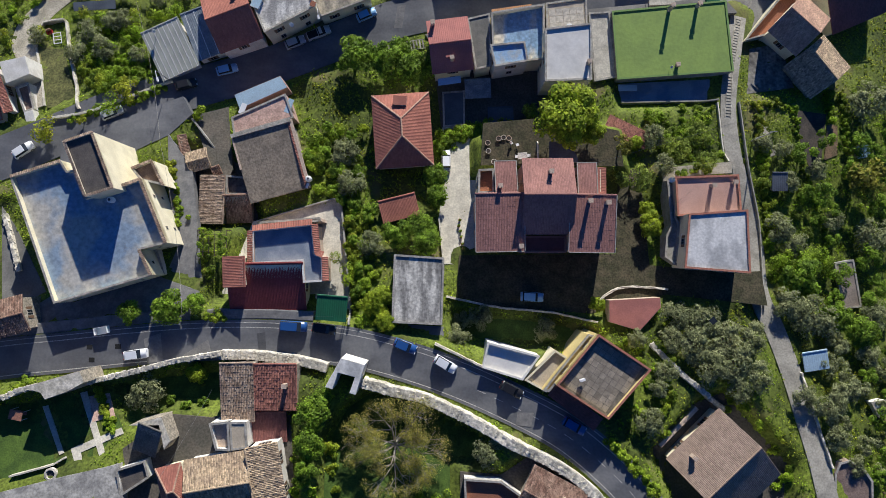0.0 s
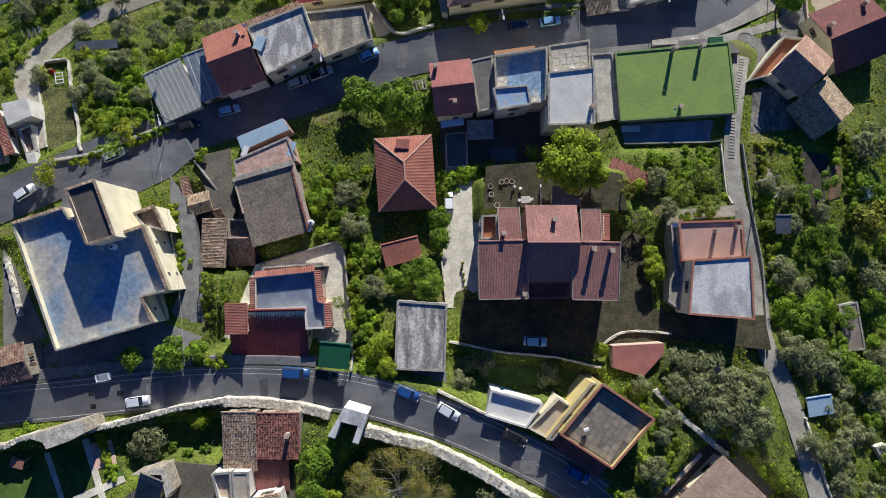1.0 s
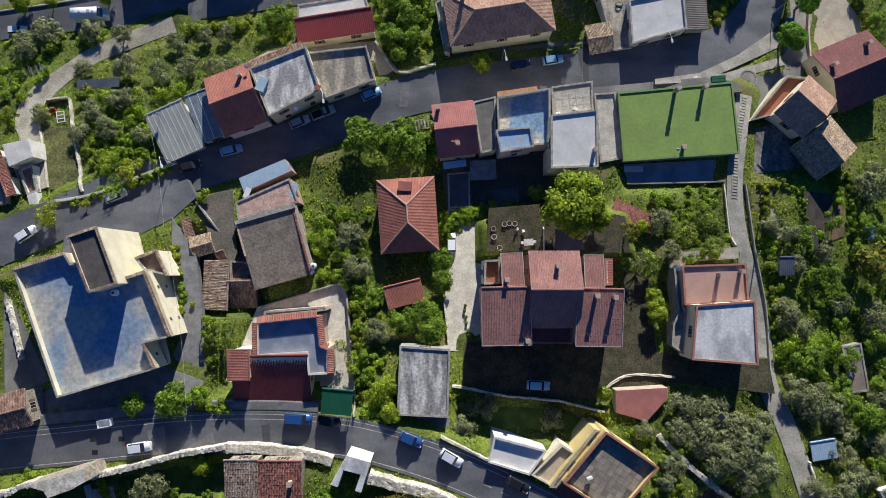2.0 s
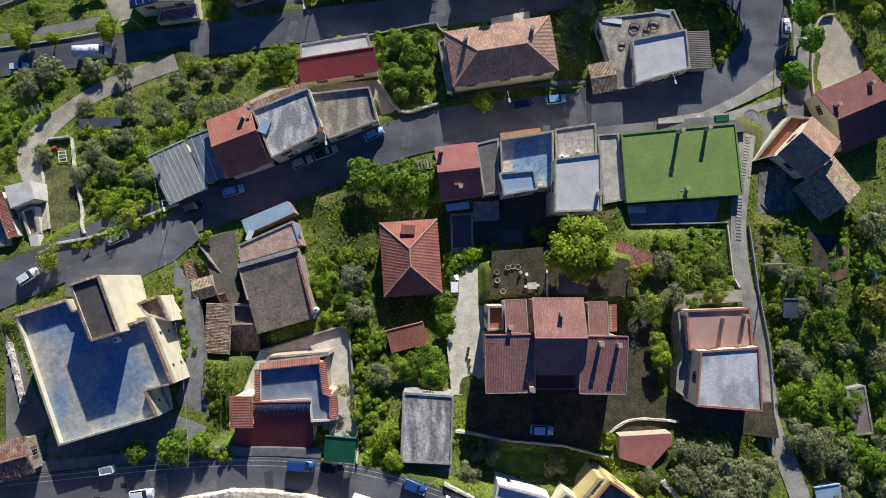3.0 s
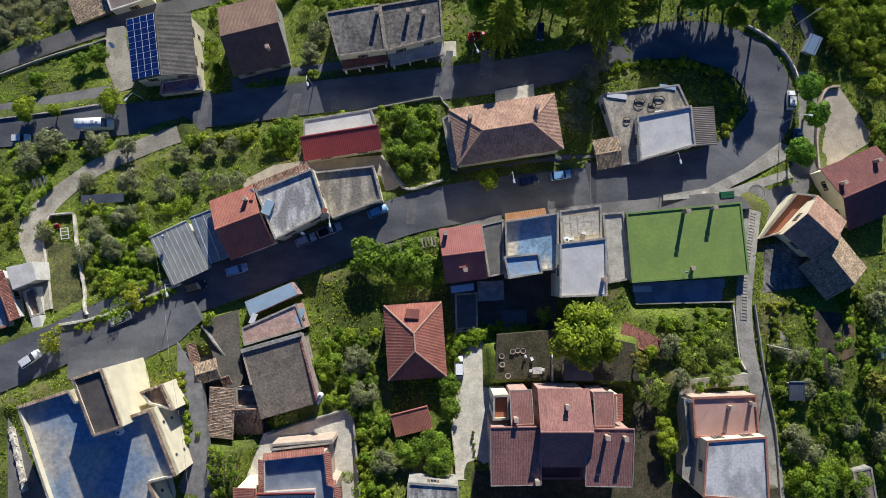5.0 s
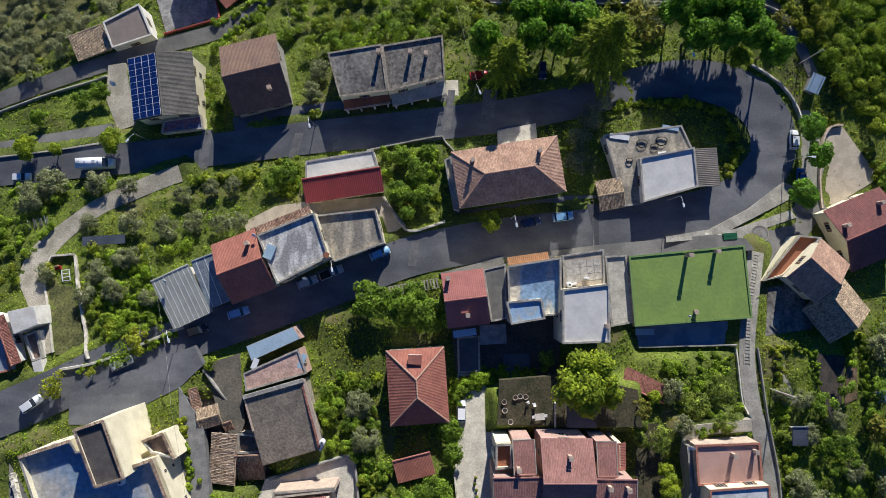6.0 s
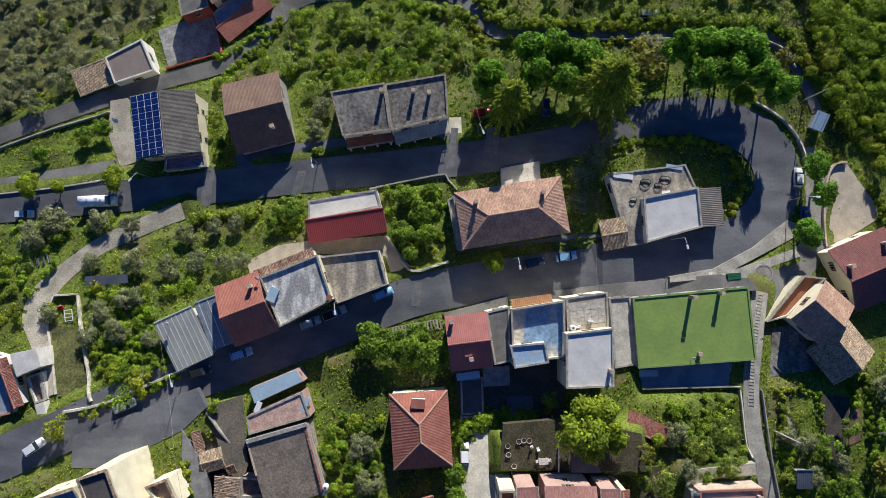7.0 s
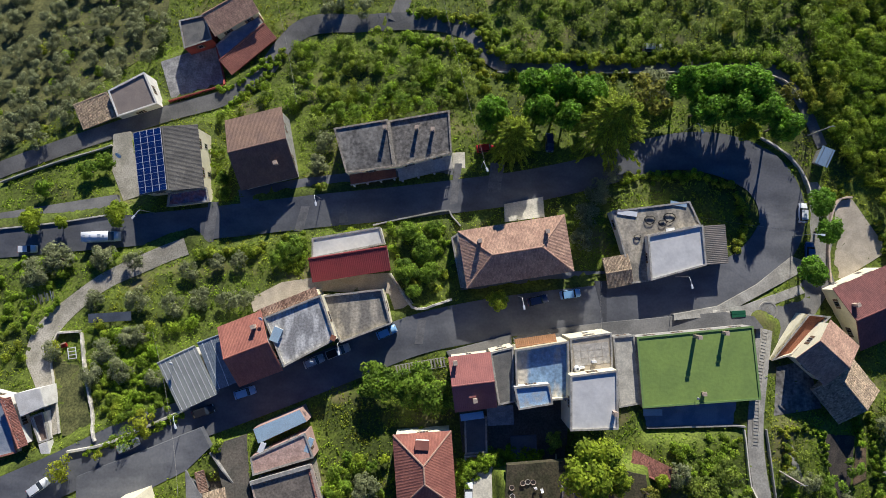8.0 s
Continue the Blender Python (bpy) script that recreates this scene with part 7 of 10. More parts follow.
plant("yellow", [(-59.8, 34.1, 2.9), (-74.1, 26.3, 2.9), (-68.0, 28.3, 1.3)])
plant("olive", [(-18.4, 22.1, 2.9), (-17.1, 16.1, 2.9), (-13.1, 4.8, 2.8), (-19.5, 23.0, 1.9), (-80.7, 46.7, 2.2), (-71.5, 42.5, 2.4), (-66.1, 43.4, 2.7), (-63.4, 50.0, 2.2), (-59.2, 41.8, 2.1), (-50.8, -21.2, 3.5), (7.5, -30.4, 3.0), (2.5, -11.6, 2.5), (18.1, -10.7, 2.5), (3.3, -9.0, 1.9), (6.4, -8.3, 2.7), (40.9, -7.9, 3.0), (45.9, -9.1, 3.6), (43.4, -12.9, 3.5), (48.9, -12.0, 3.5), (50.3, -15.8, 3.9), (46.0, -16.7, 3.5), (54.0, -11.9, 3.4), (54.1, -18.5, 3.3), (51.1, -20.5, 2.5), (39.5, -11.9, 2.5), (33.6, -11.9, 2.0), (34.8, -25.4, 2.8), (38.2, -17.3, 2.3), (36.7, -20.0, 1.9), (67.1, -8.5, 4.5)])
plant("olive", [(62.8, -6.2, 3.3), (77.6, -15.7, 2.7), (67.6, -23.9, 3.4), (71.7, -21.1, 3.0), (63.5, -21.9, 2.4), (68.9, -29.3, 2.6), (80.3, -8.5, 3.2), (83.2, 32.9, 4.4), (60.4, 24.2, 2.1), (64.3, 23.0, 2.1), (65.1, 16.6, 2.3), (74.4, 9.3, 2.3), (62.5, 8.1, 3.1), (65.6, 5.0, 2.7), (71.1, 19.1, 2.3), (82.7, 6.2, 4.3), (39.3, 25.0, 2.5), (40.4, 19.3, 2.2)])
plant("bush", [(0.6, 25.2, 1.6), (2.6, 26.1, 1.6), (4.6, 26.8, 1.6), (6.5, 27.4, 1.5), (8.5, 27.6, 1.5), (10.5, 28.0, 1.5), (12.3, 28.5, 1.5), (13.9, 26.9, 1.7), (-46.5, 29.4, 1.5), (46.0, 26.6, 2.3), (40.2, 29.3, 1.7), (48.8, 28.6, 1.7), (-19.9, 25.9, 2.1), (-24.1, 24.7, 1.9), (-25.6, 22.4, 1.9), (-23.8, 19.1, 1.9), (-16.7, 1.0, 2.5), (-14.5, -2.1, 2.2), (-68.9, 47.0, 2.2), (-62.6, 32.1, 2.3), (-64.7, 37.0, 2.4), (-62.3, 48.3, 2.2), (-39.0, -7.9, 1.2), (-42.1, 6.0, 1.4), (-42.3, 3.0, 1.4), (-41.3, -0.1, 1.2)])
plant("bare", [(-8.0, -29.2, 8.0)])
plant("chestnut", [(14.1, 99.3, 3.8), (19.9, 99.9, 3.9), (25.5, 98.7, 3.7), (5.2, 94.0, 3.7), (15.6, 94.3, 3.5), (21.1, 93.4, 3.4), (44.4, 99.3, 3.8), (49.4, 99.9, 3.6), (53.3, 99.3, 3.7), (57.6, 99.6, 3.9), (47.4, 94.7, 3.9), (53.5, 94.7, 3.8), (58.7, 95.0, 3.7), (62.6, 91.3, 3.5)])
plant("lime", [(58.4, 90.8, 2.6)])
plant("conifer", [(29.1, 91.6, 8.6), (10.0, 88.8, 5.9)])
plant("rust", [(38.6, 98.4, 5.0)])
plant("rust", [(66.9, 98.9, 2.8)])
plant("olive", [(40.7, 101.1, 4.2), (-83.2, 64.7, 3.9), (-87.1, 62.1, 3.4), (-73.5, 65.1, 3.0), (-67.1, 64.6, 2.3), (-55.6, 62.4, 2.3), (-50.0, 64.1, 2.0), (-45.4, 64.6, 2.0), (-74.4, 56.7, 2.3), (-65.0, 56.8, 2.9), (-58.0, 55.7, 2.7), (-52.6, 56.8, 2.5), (-46.9, 56.6, 2.4), (-43.3, 56.8, 2.2), (-69.8, 46.9, 2.8), (-65.8, 49.2, 2.4), (-21.1, 57.9, 1.1), (24.8, 73.6, 2.9), (23.5, 68.8, 2.7), (27.5, 78.4, 3.0), (30.5, 82.5, 2.3), (-30.2, 84.5, 2.5), (-28.7, 89.4, 2.6)])
plant("round", [(71.8, 76.3, 3.4), (72.6, 70.3, 3.4), (68.2, 62.2, 3.5)])
plant("lime", [(6.3, 56.7, 2.2), (-89.9, 72.9, 2.8), (-83.7, 72.6, 1.6), (-71.3, 74.2, 2.8), (-22.4, 69.0, 2.0), (-58.4, 33.9, 0.4)])
plant("yellow", [(-80.3, 46.9, 2.0)])
plant("broad", [(-11.3, 70.1, 2.4), (-7.7, 66.8, 2.9), (-11.2, 62.3, 2.8), (-5.7, 71.0, 1.8), (-6.8, 62.1, 2.4), (-10.0, 58.5, 1.7), (-89.7, 80.4, 2.1), (-80.1, 83.9, 2.4), (-76.6, 85.8, 2.4), (-49.6, 78.5, 1.6), (-50.5, 81.8, 1.6), (-34.6, 66.8, 2.9), (-37.0, 64.6, 2.2)])
plant("bush", [(-72.8, 51.2, 2.0), (-68.0, 49.9, 2.0), (-62.6, 51.0, 2.0), (-57.1, 51.6, 2.0), (-52.7, 52.3, 2.0), (-51.6, 84.1, 1.4), (-52.7, 87.9, 1.4), (-52.5, 95.9, 1.7), (-49.4, 97.2, 1.7), (-29.1, 79.8, 1.4), (-8.9, 31.2, 1.3)])
grove("olive", [(-121.0, 149.2, 3.3), (-99.9, 145.3, 3.0), (-77.9, 144.1, 3.0), (-123.9, 142.0, 3.2), (-116.7, 145.3, 3.5), (-108.0, 141.0, 3.4), (-99.6, 139.3, 2.9), (-93.0, 141.1, 3.4), (-86.3, 142.4, 2.6), (-81.9, 137.6, 2.8), (-74.1, 140.4, 2.9), (-116.3, 136.0, 3.4), (-108.4, 133.6, 3.4), (-100.6, 134.4, 2.6), (-94.2, 132.4, 3.4), (-89.2, 133.4, 2.7), (-81.6, 133.5, 2.7), (-78.2, 131.8, 3.4), (-71.9, 131.6, 2.8), (-120.6, 131.5, 3.3), (-110.6, 132.1, 3.1), (-106.8, 128.4, 2.8), (-95.9, 126.4, 2.9), (-89.7, 129.4, 2.5), (-85.2, 130.3, 2.6), (-79.1, 127.1, 2.5), (-74.1, 125.5, 2.7), (-117.6, 122.3, 2.8), (-113.6, 123.9, 3.1), (-106.3, 123.3, 3.1)])
grove("olive", [(-98.1, 123.0, 2.8), (-92.9, 123.9, 2.6), (-85.0, 122.2, 2.9), (-83.1, 122.5, 3.0), (-76.6, 121.2, 3.0), (-70.2, 120.6, 2.8), (-114.5, 119.0, 3.2), (-108.1, 120.1, 2.4), (-100.8, 115.3, 2.6), (-95.6, 116.7, 2.7), (-90.0, 117.7, 2.7), (-82.6, 117.3, 2.7), (-75.9, 118.3, 2.9), (-69.7, 116.6, 2.5), (-115.9, 113.8, 2.5), (-110.3, 111.3, 2.5), (-104.8, 112.8, 3.3), (-97.3, 110.0, 2.4), (-91.7, 110.6, 3.2), (-85.4, 112.2, 2.4), (-78.8, 112.0, 3.0), (-71.6, 111.8, 2.5), (-110.9, 107.4, 2.5), (-106.1, 105.2, 2.6), (-100.1, 106.7, 2.7), (-93.0, 104.1, 2.4), (-88.5, 103.9, 3.1), (-78.7, 105.6, 3.3), (-112.9, 101.3, 2.6), (-108.4, 102.4, 2.4)])
grove("olive", [(-100.8, 101.8, 3.0), (-96.4, 99.0, 3.0), (-86.3, 98.6, 3.1), (-82.7, 102.3, 3.0), (-108.8, 96.6, 2.5), (-101.3, 95.8, 3.0), (-97.7, 96.9, 2.7), (-89.2, 96.7, 3.0), (-104.8, 90.9, 3.0), (-101.0, 92.5, 2.4), (-94.2, 92.1, 3.2), (-107.7, 87.4, 2.7)])
plant("bush", [(-102.5, 147.4, 1.0), (-74.3, 142.8, 1.2), (-115.3, 135.8, 1.1), (-108.0, 141.5, 1.5), (-92.2, 133.1, 1.5), (-80.4, 133.7, 1.3), (-73.4, 134.5, 0.9), (-115.3, 130.9, 1.0), (-95.4, 128.8, 0.9), (-83.8, 128.5, 1.5), (-72.4, 121.5, 1.6), (-112.1, 113.6, 0.9), (-99.1, 115.3, 1.4), (-92.4, 113.0, 1.6), (-82.0, 116.1, 1.3), (-103.3, 103.5, 1.2), (-94.4, 106.0, 1.2), (-83.2, 108.0, 1.3), (-106.6, 98.6, 1.3), (-94.2, 94.1, 1.3), (-107.9, 86.5, 1.1)])
grove("pale", [(20.6, 135.3, 2.4), (40.9, 133.8, 2.3), (59.2, 132.8, 2.6), (63.3, 133.1, 3.0), (68.5, 132.9, 3.1), (11.4, 128.7, 3.0), (15.4, 131.9, 2.4), (20.7, 129.5, 3.0), (29.2, 131.3, 3.0), (32.4, 130.4, 2.9), (37.2, 131.7, 3.0), (43.4, 130.3, 2.7), (50.4, 131.5, 2.5), (54.7, 129.1, 2.4), (60.4, 126.8, 2.5), (65.9, 130.3, 2.4), (71.9, 130.2, 2.9), (9.5, 126.0, 2.9), (14.4, 126.1, 2.8), (19.6, 123.9, 2.4), (25.5, 123.1, 2.8), (30.3, 126.6, 2.6), (35.0, 123.9, 2.7), (41.4, 125.9, 2.7), (47.1, 125.6, 3.0), (52.5, 125.6, 3.0), (55.7, 124.4, 2.8), (62.7, 123.2, 2.7), (67.7, 124.2, 2.2), (71.4, 122.4, 2.8)])
grove("pale", [(9.8, 121.1, 2.5), (17.5, 121.9, 2.6), (20.6, 118.8, 2.5), (26.6, 120.3, 2.6), (33.8, 120.2, 3.0), (36.8, 120.5, 2.3), (42.0, 118.2, 2.8), (47.7, 120.4, 2.5), (54.8, 117.4, 2.8), (59.7, 119.9, 2.4), (63.3, 118.2, 2.7), (68.8, 119.3, 2.8), (73.4, 117.0, 2.9), (13.3, 114.6, 2.7), (20.4, 114.1, 2.4), (25.6, 114.8, 2.7), (30.6, 116.8, 2.8), (35.7, 114.5, 2.6), (40.5, 115.5, 2.6), (44.1, 114.2, 2.7), (50.7, 113.5, 3.0), (57.7, 114.9, 2.8), (62.0, 115.2, 2.4), (65.8, 115.0, 2.5), (73.8, 114.0, 2.9), (11.6, 109.3, 3.0), (37.6, 111.0, 2.1), (41.3, 110.5, 2.2), (47.9, 108.1, 2.6), (52.7, 108.1, 2.3)])
grove("pale", [(58.1, 107.4, 2.4), (62.2, 106.8, 2.8), (68.5, 108.9, 2.5), (74.8, 109.5, 2.1)])
plant("bush", [(66.3, 133.8, 0.8), (9.2, 127.3, 1.0), (17.1, 130.0, 1.0), (27.2, 130.4, 1.0), (31.6, 128.1, 1.1), (42.7, 129.2, 1.6), (47.6, 130.3, 1.1), (56.9, 127.6, 1.1), (60.4, 127.1, 1.6), (70.6, 130.9, 0.8), (75.3, 129.9, 0.8), (17.4, 124.7, 1.6), (22.5, 121.1, 1.6), (32.3, 125.3, 1.1), (37.6, 119.9, 1.0), (43.2, 120.2, 1.0), (50.9, 122.7, 1.3), (60.6, 123.1, 1.3), (66.3, 119.3, 1.2), (74.8, 121.9, 1.1), (10.0, 114.6, 1.2), (17.6, 118.0, 1.3), (26.5, 114.7, 1.1), (33.3, 117.8, 1.3), (38.1, 115.8, 1.4), (48.4, 117.4, 1.0), (55.8, 114.0, 1.4), (63.0, 114.8, 1.4), (69.5, 115.3, 1.1), (73.3, 115.0, 1.5)])
plant("bush", [(13.0, 111.8, 1.3), (20.9, 111.8, 1.0), (34.1, 110.5, 1.6), (64.3, 109.6, 0.9)])
plant("bush", [(89.7, 134.8, 2.9), (75.6, 132.3, 2.8), (77.6, 132.6, 2.4), (80.6, 132.3, 2.8), (84.4, 132.1, 2.5), (87.1, 132.9, 3.1), (90.4, 132.8, 1.8), (93.3, 133.4, 3.0), (97.3, 131.9, 3.1), (100.1, 131.9, 2.4), (77.3, 128.5, 2.4), (80.3, 129.8, 3.1), (83.6, 130.1, 3.0), (85.2, 130.6, 2.8), (88.4, 129.8, 2.6), (90.8, 129.3, 2.0), (95.0, 130.4, 2.8), (98.7, 130.6, 1.8), (100.9, 130.4, 1.8), (77.9, 125.6, 3.1), (81.5, 127.1, 1.9), (83.4, 126.9, 2.4), (87.1, 127.3, 2.9), (89.5, 127.1, 3.0), (93.9, 127.7, 2.0), (97.1, 128.5, 1.9), (99.5, 127.3, 1.9), (76.4, 124.0, 3.1), (79.3, 122.8, 1.7), (81.4, 125.2, 2.3)])
plant("bush", [(84.7, 125.2, 2.5), (87.2, 124.7, 2.0), (91.9, 124.7, 2.0), (93.3, 124.7, 2.6), (97.8, 123.7, 2.9), (100.2, 125.7, 2.8), (74.6, 121.1, 2.8), (77.1, 121.7, 1.9), (78.9, 120.9, 3.0), (83.9, 121.5, 2.6), (86.9, 120.8, 2.5), (89.1, 121.6, 1.9), (91.7, 121.3, 3.1), (95.7, 122.2, 2.2), (98.5, 121.4, 2.3), (74.8, 118.4, 2.2), (78.8, 117.8, 2.9), (81.5, 119.6, 2.5), (84.3, 118.8, 2.0), (87.7, 118.0, 1.8), (90.9, 119.3, 2.4), (94.4, 118.2, 2.6), (96.0, 118.4, 1.9), (99.7, 118.7, 2.2), (77.2, 116.2, 2.2), (78.9, 116.6, 2.0), (83.4, 116.9, 2.0), (84.9, 116.9, 2.4), (89.0, 115.6, 2.6), (92.5, 117.6, 2.0)])
plant("bush", [(96.1, 117.5, 2.0), (98.1, 117.2, 2.5), (75.6, 114.0, 2.9), (76.8, 112.2, 2.6), (80.8, 114.1, 1.8), (84.1, 114.1, 1.9), (87.2, 112.8, 1.8), (90.8, 113.6, 2.2), (92.1, 114.1, 3.1), (95.7, 114.8, 1.9), (98.6, 114.4, 3.0), (76.5, 109.6, 3.0), (78.3, 111.0, 2.9), (81.7, 110.3, 2.1), (83.8, 111.2, 2.7), (88.5, 110.8, 2.4), (91.2, 111.2, 2.4), (95.1, 111.9, 2.5), (98.3, 110.8, 1.9), (76.5, 109.1, 3.0), (79.7, 107.4, 1.8), (82.0, 107.5, 2.8), (87.1, 108.0, 2.3), (89.8, 109.4, 2.4), (92.3, 109.4, 2.5), (95.2, 108.8, 2.1), (98.4, 109.2, 2.5), (76.0, 104.9, 2.0), (79.4, 106.0, 1.7), (81.3, 105.2, 2.1)])
plant("bush", [(84.7, 106.2, 3.0), (87.3, 105.9, 2.3), (91.3, 105.0, 2.4), (93.6, 106.0, 1.8), (96.8, 105.6, 2.7), (76.5, 103.7, 2.4), (80.4, 103.3, 2.8), (83.2, 103.6, 2.1), (85.8, 103.6, 2.1), (89.2, 102.7, 2.5), (91.3, 104.1, 2.1), (95.5, 104.4, 1.8), (98.0, 104.3, 1.7), (75.2, 100.1, 2.8), (78.8, 99.8, 2.2), (81.5, 101.5, 2.9), (83.9, 100.8, 2.9), (86.7, 101.5, 2.8), (90.6, 101.9, 1.6), (93.3, 102.1, 2.8), (96.0, 101.8, 2.2), (76.3, 98.9, 3.0), (79.9, 99.0, 2.2), (83.0, 97.3, 1.8), (84.6, 98.5, 2.2), (89.6, 97.9, 2.1), (91.7, 98.4, 2.9), (94.3, 98.9, 1.8), (75.0, 96.5, 2.0), (77.7, 95.1, 2.3)])
plant("bush", [(80.4, 94.9, 2.6), (84.0, 96.5, 2.1), (88.0, 96.8, 2.3), (90.5, 96.4, 2.7), (94.2, 95.5, 2.7), (95.8, 97.1, 2.2), (77.0, 92.4, 1.7), (80.3, 93.6, 2.0), (81.8, 94.3, 2.3), (85.2, 92.9, 2.8), (87.7, 93.8, 2.2), (91.1, 94.2, 2.0), (95.2, 94.1, 1.8), (97.2, 94.0, 2.5), (78.1, 91.6, 2.7), (80.6, 91.0, 2.5), (84.2, 91.2, 1.8), (87.6, 90.4, 2.3), (90.2, 91.7, 2.9), (93.6, 91.9, 2.8), (97.3, 91.7, 3.1), (78.4, 88.4, 2.8), (82.4, 88.5, 2.8), (85.3, 88.7, 2.5), (89.1, 89.4, 1.8), (92.0, 88.7, 2.1), (95.5, 88.1, 2.4), (80.8, 86.0, 2.0), (84.2, 86.1, 2.2), (86.0, 86.1, 2.1)])
plant("bush", [(90.4, 87.0, 2.2), (92.3, 86.6, 2.5), (95.2, 87.3, 2.4), (82.0, 84.6, 2.0), (84.8, 83.0, 1.8), (89.3, 83.9, 2.2), (90.7, 82.9, 1.9), (94.5, 84.0, 1.9), (96.6, 83.0, 2.7), (85.8, 81.1, 2.0), (89.7, 81.7, 2.8), (93.2, 81.5, 2.6), (95.5, 80.8, 2.0), (94.9, 79.6, 1.9)])
grove("lime", [(78.3, 126.7, 2.5), (95.9, 126.8, 2.7), (73.3, 122.2, 1.7), (85.6, 120.1, 2.2), (95.8, 119.1, 2.0), (77.1, 110.3, 1.8), (84.3, 111.6, 2.0), (75.5, 104.9, 2.5), (81.8, 103.4, 1.9), (89.5, 105.0, 2.5), (77.2, 99.6, 1.9), (86.9, 97.3, 2.3), (94.2, 100.5, 1.6), (82.2, 91.8, 2.5), (91.3, 89.8, 2.4), (87.8, 83.6, 1.7), (87.9, 77.4, 2.8)])
plant("bush", [(-26.8, 113.9, 1.2), (-18.1, 114.0, 1.8), (-37.2, 112.5, 2.0), (-33.5, 112.6, 2.1), (-28.4, 111.6, 1.6), (-23.6, 110.7, 2.1), (-17.5, 110.9, 1.5), (-15.1, 112.1, 1.5), (-10.1, 110.0, 1.4), (-7.2, 111.7, 1.5), (-2.0, 111.0, 2.3), (-34.9, 108.9, 2.0), (-29.2, 106.8, 1.3), (-24.5, 107.3, 1.7), (-20.9, 107.2, 1.5), (-16.9, 106.3, 2.1), (-11.2, 107.5, 2.3), (-7.4, 105.8, 2.4), (-5.2, 105.6, 2.3), (-1.1, 106.1, 2.3), (-35.0, 104.2, 1.6), (-31.6, 102.3, 1.6), (-28.5, 102.1, 1.6), (-23.2, 101.7, 1.6), (-19.8, 101.8, 1.4), (-15.3, 101.5, 1.4), (-9.1, 103.1, 1.6), (-7.0, 102.5, 1.9), (-2.3, 102.5, 1.5), (-43.3, 101.6, 2.5)])
plant("bush", [(-36.5, 98.8, 1.9), (-34.7, 100.2, 1.3), (-27.9, 100.3, 1.6), (-23.5, 100.3, 2.3), (-21.1, 98.6, 1.3), (-15.3, 99.4, 1.5), (-11.8, 98.6, 1.5), (-9.3, 98.7, 1.2), (-3.0, 99.3, 1.4), (-0.5, 100.0, 1.5), (-31.1, 97.1, 1.4), (-25.7, 95.7, 1.7), (-18.8, 95.8, 1.7)])
grove("pale", [(-25.5, 112.5, 2.6), (-37.1, 107.8, 1.7), (-29.1, 110.0, 1.7), (-21.6, 108.4, 2.3), (-18.1, 108.6, 2.3), (-10.5, 106.5, 2.5), (-2.1, 105.2, 2.4), (-36.3, 100.7, 2.7), (-28.3, 99.9, 1.7), (-17.4, 100.2, 2.1), (-10.9, 101.7, 2.3), (-2.8, 97.6, 1.9), (1.6, 101.4, 2.5), (-31.3, 94.5, 2.4)])
grove("broad", [(-20.8, 99.5, 1.8), (-14.8, 100.8, 2.5), (-10.7, 101.5, 1.8), (-4.1, 100.1, 1.6), (-26.3, 96.5, 2.3), (-23.3, 95.4, 2.6), (-16.8, 97.9, 2.1), (-12.1, 97.5, 2.6), (-7.6, 96.6, 2.3)])
grove("olive", [(-28.0, 136.1, 2.6), (-20.2, 134.8, 2.5), (-30.5, 122.0, 2.4), (-27.6, 123.6, 2.5), (-21.9, 120.8, 2.6)])
grove("broad", [(-22.0, 27.4, 1.3), (-24.2, 24.4, 1.6), (-20.0, 24.5, 1.0), (-17.5, 25.8, 1.4), (-24.9, 21.1, 1.6), (-22.4, 22.2, 1.6), (-17.8, 22.6, 1.3), (-23.3, 19.1, 1.1), (-20.0, 19.1, 1.8), (-15.7, 18.8, 1.7), (-20.4, 15.2, 1.3), (-19.0, 15.6, 1.1), (-19.1, 12.9, 1.4), (-16.6, 12.5, 1.4), (-13.3, 11.6, 1.6), (-17.1, 9.4, 1.1), (-14.0, 9.7, 1.3), (-15.9, 5.7, 1.5), (-12.4, 5.9, 1.0), (-14.2, 4.5, 1.7), (-14.9, 0.3, 1.5), (-13.4, 0.1, 1.0), (-14.4, -2.6, 1.2), (-15.0, -3.9, 1.4), (-11.3, -4.9, 1.2), (-12.5, -8.5, 1.0), (-11.2, -6.8, 1.6)])
plant("bush", [(-24.6, 23.1, 1.2), (-22.2, 24.5, 1.2), (-19.1, 23.1, 0.9), (-23.5, 20.9, 1.3), (-19.4, 20.8, 1.2), (-16.5, 21.0, 1.2), (-24.2, 19.7, 1.4), (-21.2, 18.4, 1.3), (-19.0, 18.2, 1.4), (-16.2, 19.8, 1.3), (-22.6, 16.0, 0.8), (-19.0, 17.4, 1.4), (-17.6, 15.9, 1.3), (-23.2, 14.9, 1.3), (-20.8, 14.8, 1.4), (-18.6, 14.9, 0.9), (-16.6, 14.5, 1.3), (-16.5, 12.1, 1.1), (-14.0, 11.4, 0.9), (-17.2, 9.1, 1.3), (-15.4, 8.9, 1.1), (-13.3, 9.3, 1.1), (-15.9, 7.9, 0.9), (-13.0, 7.3, 1.2), (-17.3, 5.1, 1.2), (-15.0, 4.2, 1.2), (-13.3, 3.8, 1.1), (-13.8, 2.0, 0.9), (-15.0, 0.1, 1.1), (-12.5, -0.7, 1.2)])
